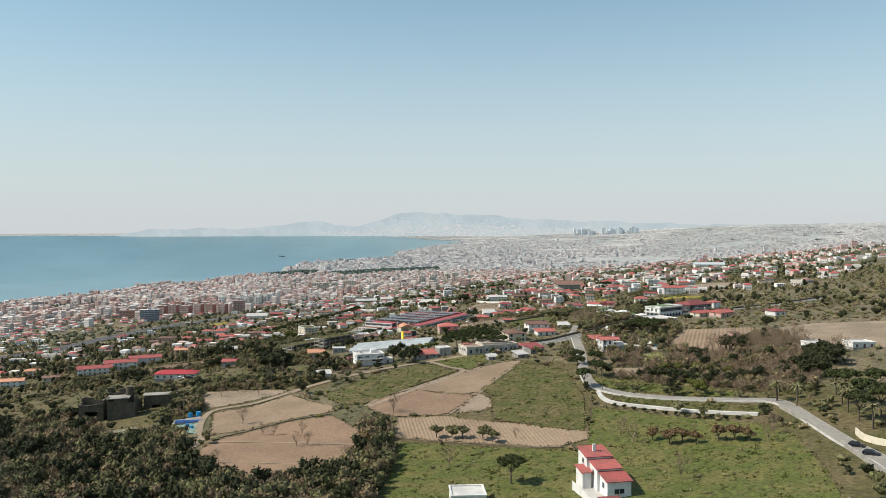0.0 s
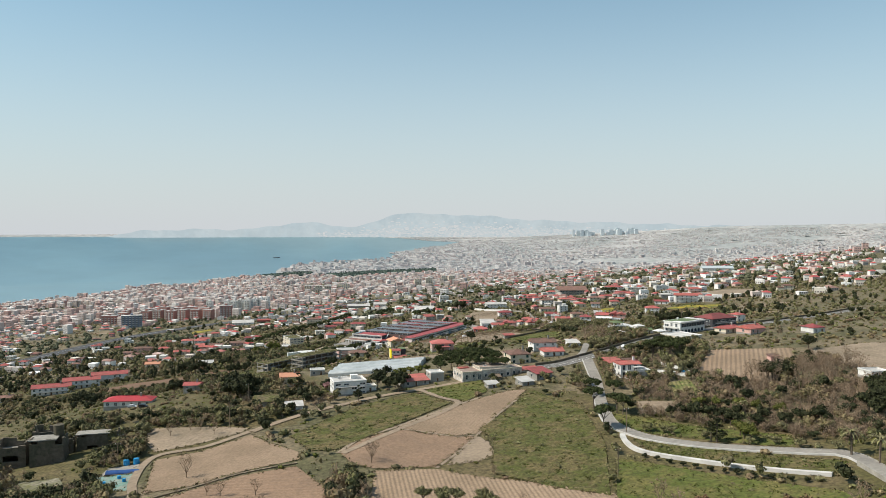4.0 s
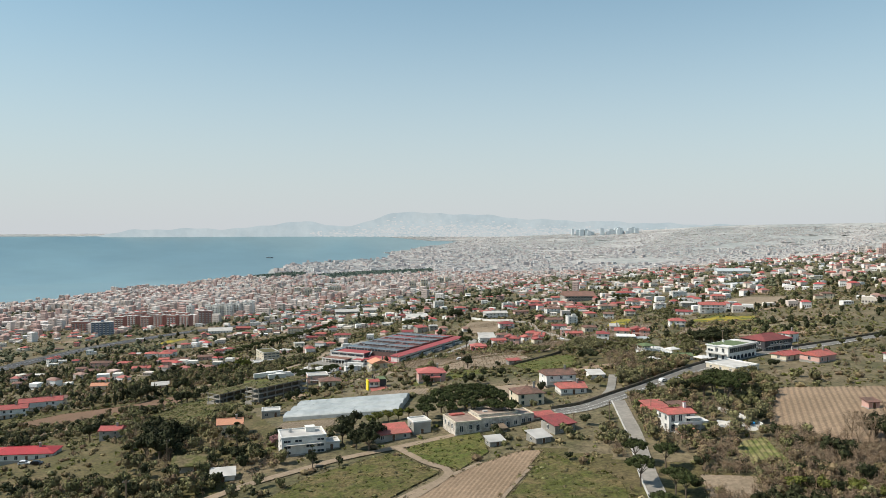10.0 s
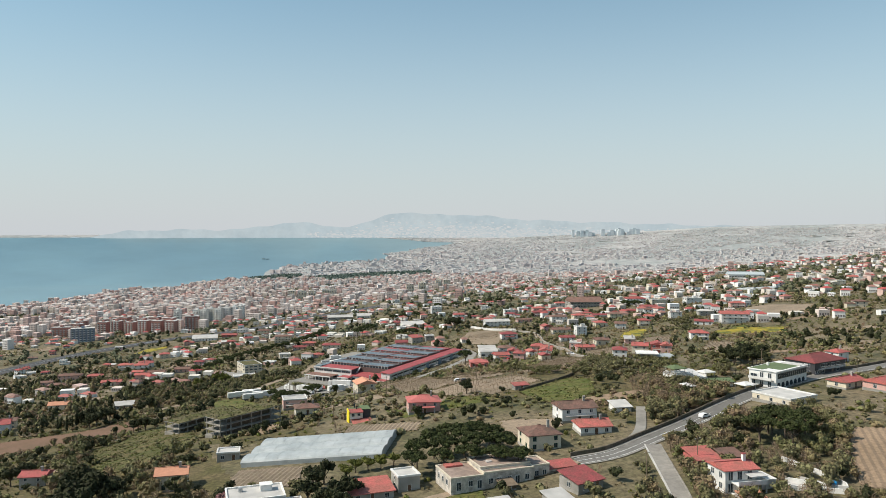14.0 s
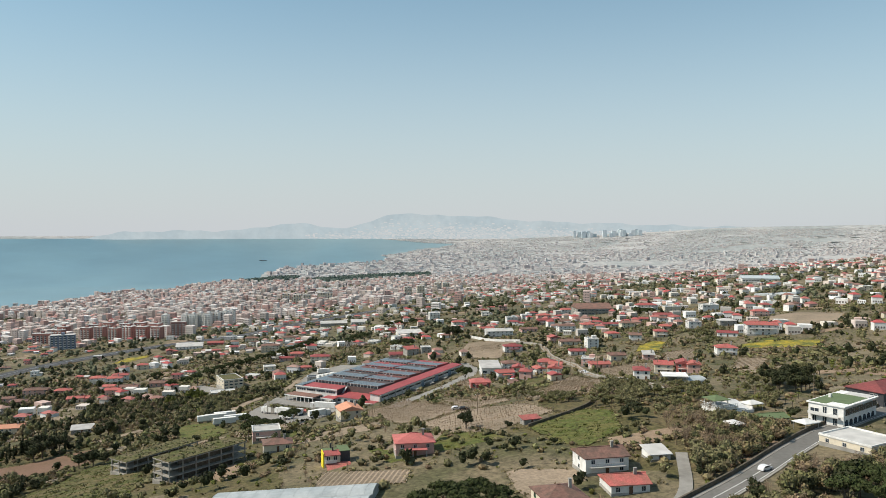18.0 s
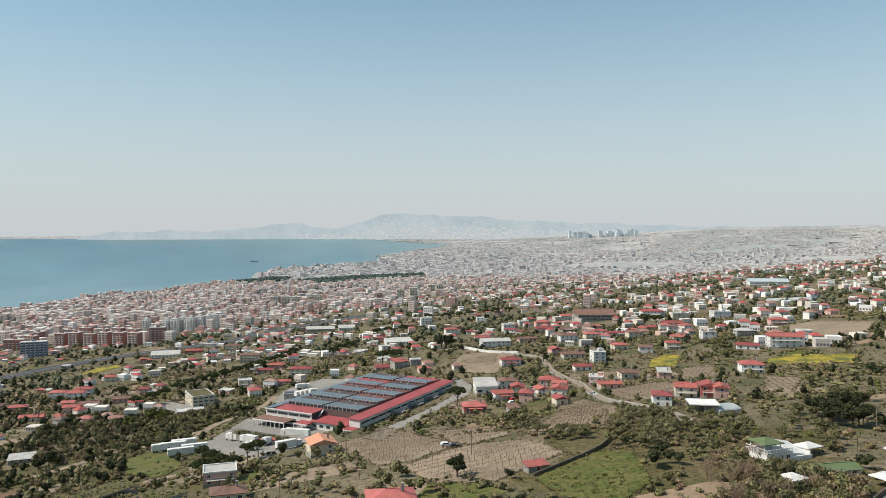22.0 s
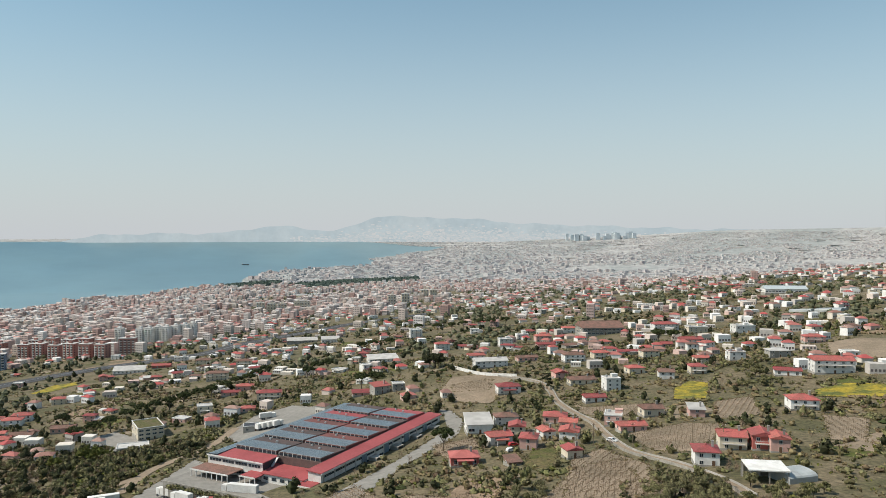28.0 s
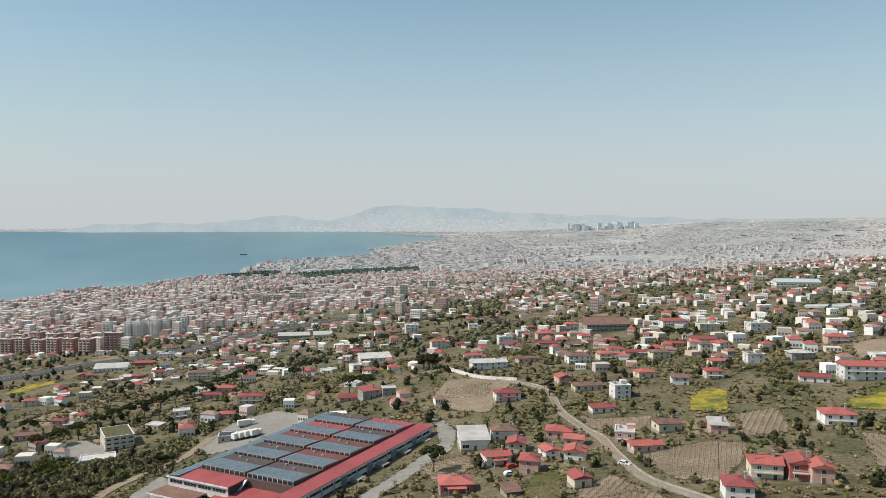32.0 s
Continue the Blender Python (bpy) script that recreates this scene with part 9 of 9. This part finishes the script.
# dense growth below the motorway, dark garden trees among the houses
LEFT = [(-430, 560), (-150, 600), (-112, 690), (-125, 790), (-300, 900), (-480, 820)]
for n, mat, name, label in ((900, "leaf", "slope_thicket", "olive-green thickets on the left slope"), (900, "darkleaf", "slope_evergreens", "dark evergreen thickets on the left slope"), (700, "drybrush", "slope_brush", "brown brush on the left slope")):
    scrub(n, (-480, 560, -112, 900), 33, -0.2, MEDIUM, mat, name, label, (0.7, 1.5), LEFT)
LOWER = [(-300, 450), (-150, 440), (-100, 430), (-88, 520), (-110, 600), (-180, 650), (-300, 620)]
for n, mat, name, label in ((420, "leaf", "terrace_thicket", "olive-green thickets on the lower terraces"), (520, "darkleaf", "terrace_evergreens", "dark evergreen thickets on the lower terraces"), (480, "drybrush", "terrace_brush", "brown brush on the lower terraces")):
    scrub(n, (-300, 430, -88, 650), 29, -0.12, MEDIUM, mat, name, label, (0.5, 1.15), LOWER)
scrub(1500, (-450, 600, 480, 1350), 38, 0.0, MEDIUM, "darkleaf", "garden_trees", "dark evergreen trees in the gardens", (0.8, 1.7), None, True, 0.6)
# bushes standing in the meadows
for poly, green in GREENS:
    xs, ys = [p[0] for p in poly], [p[1] for p in poly]
    n = int((max(xs) - min(xs)) * (max(ys) - min(ys)) * (0.012 if green else 0.03))
    px, py = r.uniform(min(xs), max(xs), n), r.uniform(min(ys), max(ys), n)
    k = inside(poly, px, py) & free(px, py, 0.8, False)
    if k.sum() > 3:
        scatter_mesh("meadow_bushes", "low bushes and brambles standing in the meadow", "scrub", *SMALL, px[k], py[k], r.uniform(0.3, 0.95, k.sum()), M["leaf"], r)
# hedges and brambles along the plots' borders
hx, hy = [], []
for ring in HEDGES:
    for i in range(len(ring)):
        (xa, ya), (xb, yb) = ring[i - 1], ring[i]
        if r.rand() < 0.45:
            continue
        m = max(1, int(math.hypot(xb - xa, yb - ya) / 1.5))
        q = (np.arange(m) + 0.5) / m
        hx.append(xa + (xb - xa) * q + r.normal(0, 0.5, m))
        hy.append(ya + (yb - ya) * q + r.normal(0, 0.5, m))
hx, hy = np.concatenate(hx), np.concatenate(hy)
ok = free(hx, hy, 0.6, False) & (np.hypot(hx - 10, hy - 200) < 1000)
hx, hy = hx[ok], hy[ok]
pick = r.rand(len(hx))
for lo, hi, mat, name, label in ((0, 0.4, "leaf", "hedge", "green hedges along plot borders"), (0.4, 0.75, "drybrush", "bramble_hedge", "brown brambles along plot borders"), (0.75, 1.0, "darkleaf", "dark_hedge", "dark evergreen hedges along gardens")):
    m = (pick >= lo) & (pick < hi)
    scatter_mesh(name, label, "hedge", *FAR_SMALL, hx[m], hy[m], r.uniform(0.5, 1.2, m.sum()), M[mat], r)
# small tufts that roughen the open ground
TINY = leaf_cloud([(0, 0, 0.25, 0.8, 0.8, 0.3)], 7, 0.26, 12)
BLADES = brush_template(12, 0.9, 14)
scrub(9000, NEAR, 25, -0.3, TINY, "drytuft", "dry_tufts", "tufts of dry yellowish grass", (0.6, 1.5))
scrub(8000, NEAR, 31, -0.2, TINY, "brightleaf", "green_tufts", "tufts of fresh green grass", (0.5, 1.3))
# tall weeds in the meadows, dry stalks among them
gx, gy, lush = [], [], []
for poly, green in GREENS:
    xs, ys = [p[0] for p in poly], [p[1] for p in poly]
    area = (max(xs) - min(xs)) * (max(ys) - min(ys))
    n = min(int(area * 0.55), 5200)
    px, py = r.uniform(min(xs), max(xs), n), r.uniform(min(ys), max(ys), n)
    k = inside(poly, px, py) & (np.hypot(px - 10, py - 200) < 420)
    gx.append(px[k])
    gy.append(py[k])
    lush.append(np.full(k.sum(), green))
gx, gy, lush = np.concatenate(gx), np.concatenate(gy), np.concatenate(lush)
gn = np.array([noise.noise((u / 9.0, v / 9.0, 2.0)) for u, v in zip(gx, gy)]) + r.normal(0, 0.15, len(gx))
ok = free(gx, gy, 0.4, False)
dry = gn > np.where(lush, 0.45, 0.16)
for m, tpl, mat, name, label, lo, hi in ((ok & dry, BLADES, "drytuft", "dry_stalks", "dry stalks among the meadow grass", 0.5, 1.0), (ok & ~dry & (gn < 0.08), TINY, "meadowgreen", "grass_tufts", "tufts of tall green meadow grass", 0.3, 0.85),
                                         (ok & ~dry & (gn >= 0.08), TINY, "leaf", "olive_tufts", "olive-green weeds in the meadows", 0.25, 0.75)):
    scatter_mesh(name, label, "grass", *tpl, gx[m], gy[m], r.uniform(lo, hi, m.sum()), M[mat], r)
# weeds along the edges of ploughed fields
bx, by = [], []
for poly in KEEP_OUT:
    for i in range(len(poly)):
        (xa, ya), (xb, yb) = poly[i - 1], poly[i]
        m = max(1, int(math.hypot(xb - xa, yb - ya) / 1.2))
        q = r.rand(m)
        bx.append(xa + (xb - xa) * q + r.normal(0, 0.5, m))
        by.append(ya + (yb - ya) * q + r.normal(0, 0.5, m))
bx, by = np.concatenate(bx), np.concatenate(by)
ok = free(bx, by, 0.3, False) & (np.hypot(bx - 10, by - 200) < 700)
scatter_mesh("edge_weeds", "dry weeds along the field edges", "weeds", *TINY, bx[ok], by[ok], r.uniform(0.4, 0.9, ok.sum()), M["drytuft"], r)

# ---- hills across the bay ----
def hill_top(px):
    g = lambda c, w: np.exp(-((px - c) / w) ** 2)
    return -6 + 12 * g(535, 60) + 14 * g(715, 45) + 22 * g(800, 130) + 12 * g(1010, 200) + 6 / (1 + np.exp((1150 - px) / 80)) - 15 / (1 + np.exp((px - 200) / 28)) + 1.2 * np.sin(px / 17.0) + 0.8 * np.sin(px / 7.3)


px = np.arange(60, 1720, 6.0)
rows = 9
v = []
for j in range(rows):
    q = j / (rows - 1)
    dist = 15900 + 2600 * q
    az = np.arctan((px - 789) / 1331.0)
    low = -300
    top = hill_top(px) / 1331.0 * 18500
    zz = low + (top - low) * q ** 0.75 + 26 * np.sin(px / 11.0 + j * 2.1) * q * (1 - q)
    x, y = MID[0] + dist * np.sin(az), MID[1] + dist * np.cos(az)
    e = dist - 3200
    k = (3200 + 1450 * e / (e + 2600)) / dist
    v.append(np.stack([MID[0] + (x - MID[0]) * k, MID[1] + (y - MID[1]) * k, MID[2] + zz * k], 1))
nc = len(px)
idx = np.arange(rows * nc).reshape(rows, nc)
qf = np.stack([idx[:-1, :-1], idx[:-1, 1:], idx[1:, 1:], idx[1:, :-1]], -1).reshape(-1, 4)
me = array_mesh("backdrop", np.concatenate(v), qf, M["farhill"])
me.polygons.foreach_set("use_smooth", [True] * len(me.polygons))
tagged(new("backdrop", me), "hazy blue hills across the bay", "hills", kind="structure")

# pale quarters climbing the lower slopes; they glow in painted haze tones
M["hillcity"] = palette("haze_glow_houses", [(0.50, 0.56, 0.58), (0.56, 0.59, 0.60), (0.60, 0.61, 0.61), (0.53, 0.57, 0.585)], spread=0.05)
hn, hl = M["hillcity"].node_tree.nodes, M["hillcity"].node_tree.links
glow = hn.new("ShaderNodeEmission")
hl.new([k for k in hn if k.bl_idname == "ShaderNodeHueSaturation"][0].outputs["Color"], glow.inputs["Color"])
hl.new(glow.outputs["Emission"], hn["Material Output"].inputs["Surface"])
qr = rng(77)
n = 2600
hp, hq = qr.normal(880, 170, n), np.abs(qr.normal(0, 0.22, n))
ok = (hp > 560) & (hp < 1320) & (hq < 0.75)
hp, hq = hp[ok], hq[ok]
n = len(hp)
dist = 15900 + 2600 * hq
az = np.arctan((hp - 789) / 1331.0)
step = np.arange(rows) / (rows - 1)
zz = -300 + (hill_top(hp) / 1331.0 * 18500 + 300) * np.interp(hq, step, step ** 0.75) - 6
e = dist - 3200
k = (3200 + 1450 * e / (e + 2600)) / dist
hx, hy, hz = MID[0] + dist * np.sin(az) * k, MID[1] + dist * np.cos(az) * k, MID[2] + zz * k
bw, bh = qr.uniform(25, 70, n) * k, qr.uniform(8, 22, n) * k
cube = np.array(box_v(-0.5, -0.5, -0.4, 0.5, 0.5, 1.0))
hv = (cube[None] * np.stack([bw, bw * 0.6, bh], 1)[:, None] + np.stack([hx, hy, hz], 1)[:, None]).reshape(-1, 3)
hf = (np.array(BOX_F)[None] + 8 * np.arange(n)[:, None, None]).reshape(-1, 4)
tagged(new("hillside_city", array_mesh("hillside_city", hv, hf, M["hillcity"])), "pale hazy quarters on the slopes across the bay", "city", kind="stuff")

# ---- a ship on the bay ----
def ship(x, y):
    vx, vy, vz = (float(q) for q in drawn(x, y, 0))
    t = thing("cargo_ship", vx, vy, vz, 4, "small dark cargo ship far out on the bay", "ship")
    mesh_object("hull", [(-40, -5, -1), (36, -5, -1), (36, 5, -1), (-40, 5, -1), (-42, -6, 5), (44, -4, 6), (44, 4, 6), (-42, 6, 5)], BOX_F, M["darkmetal"], t)
    boxes("bridge", [(-38, -5, 5, -28, 5, 14)], M["white"], t)
    t.scale = (0.42, 0.42, 0.42)
    boxes("hatches", [(-24, -4, 5, 30, 4, 7)], M["metal"], t)


ship(-1180.5, 5426.4)
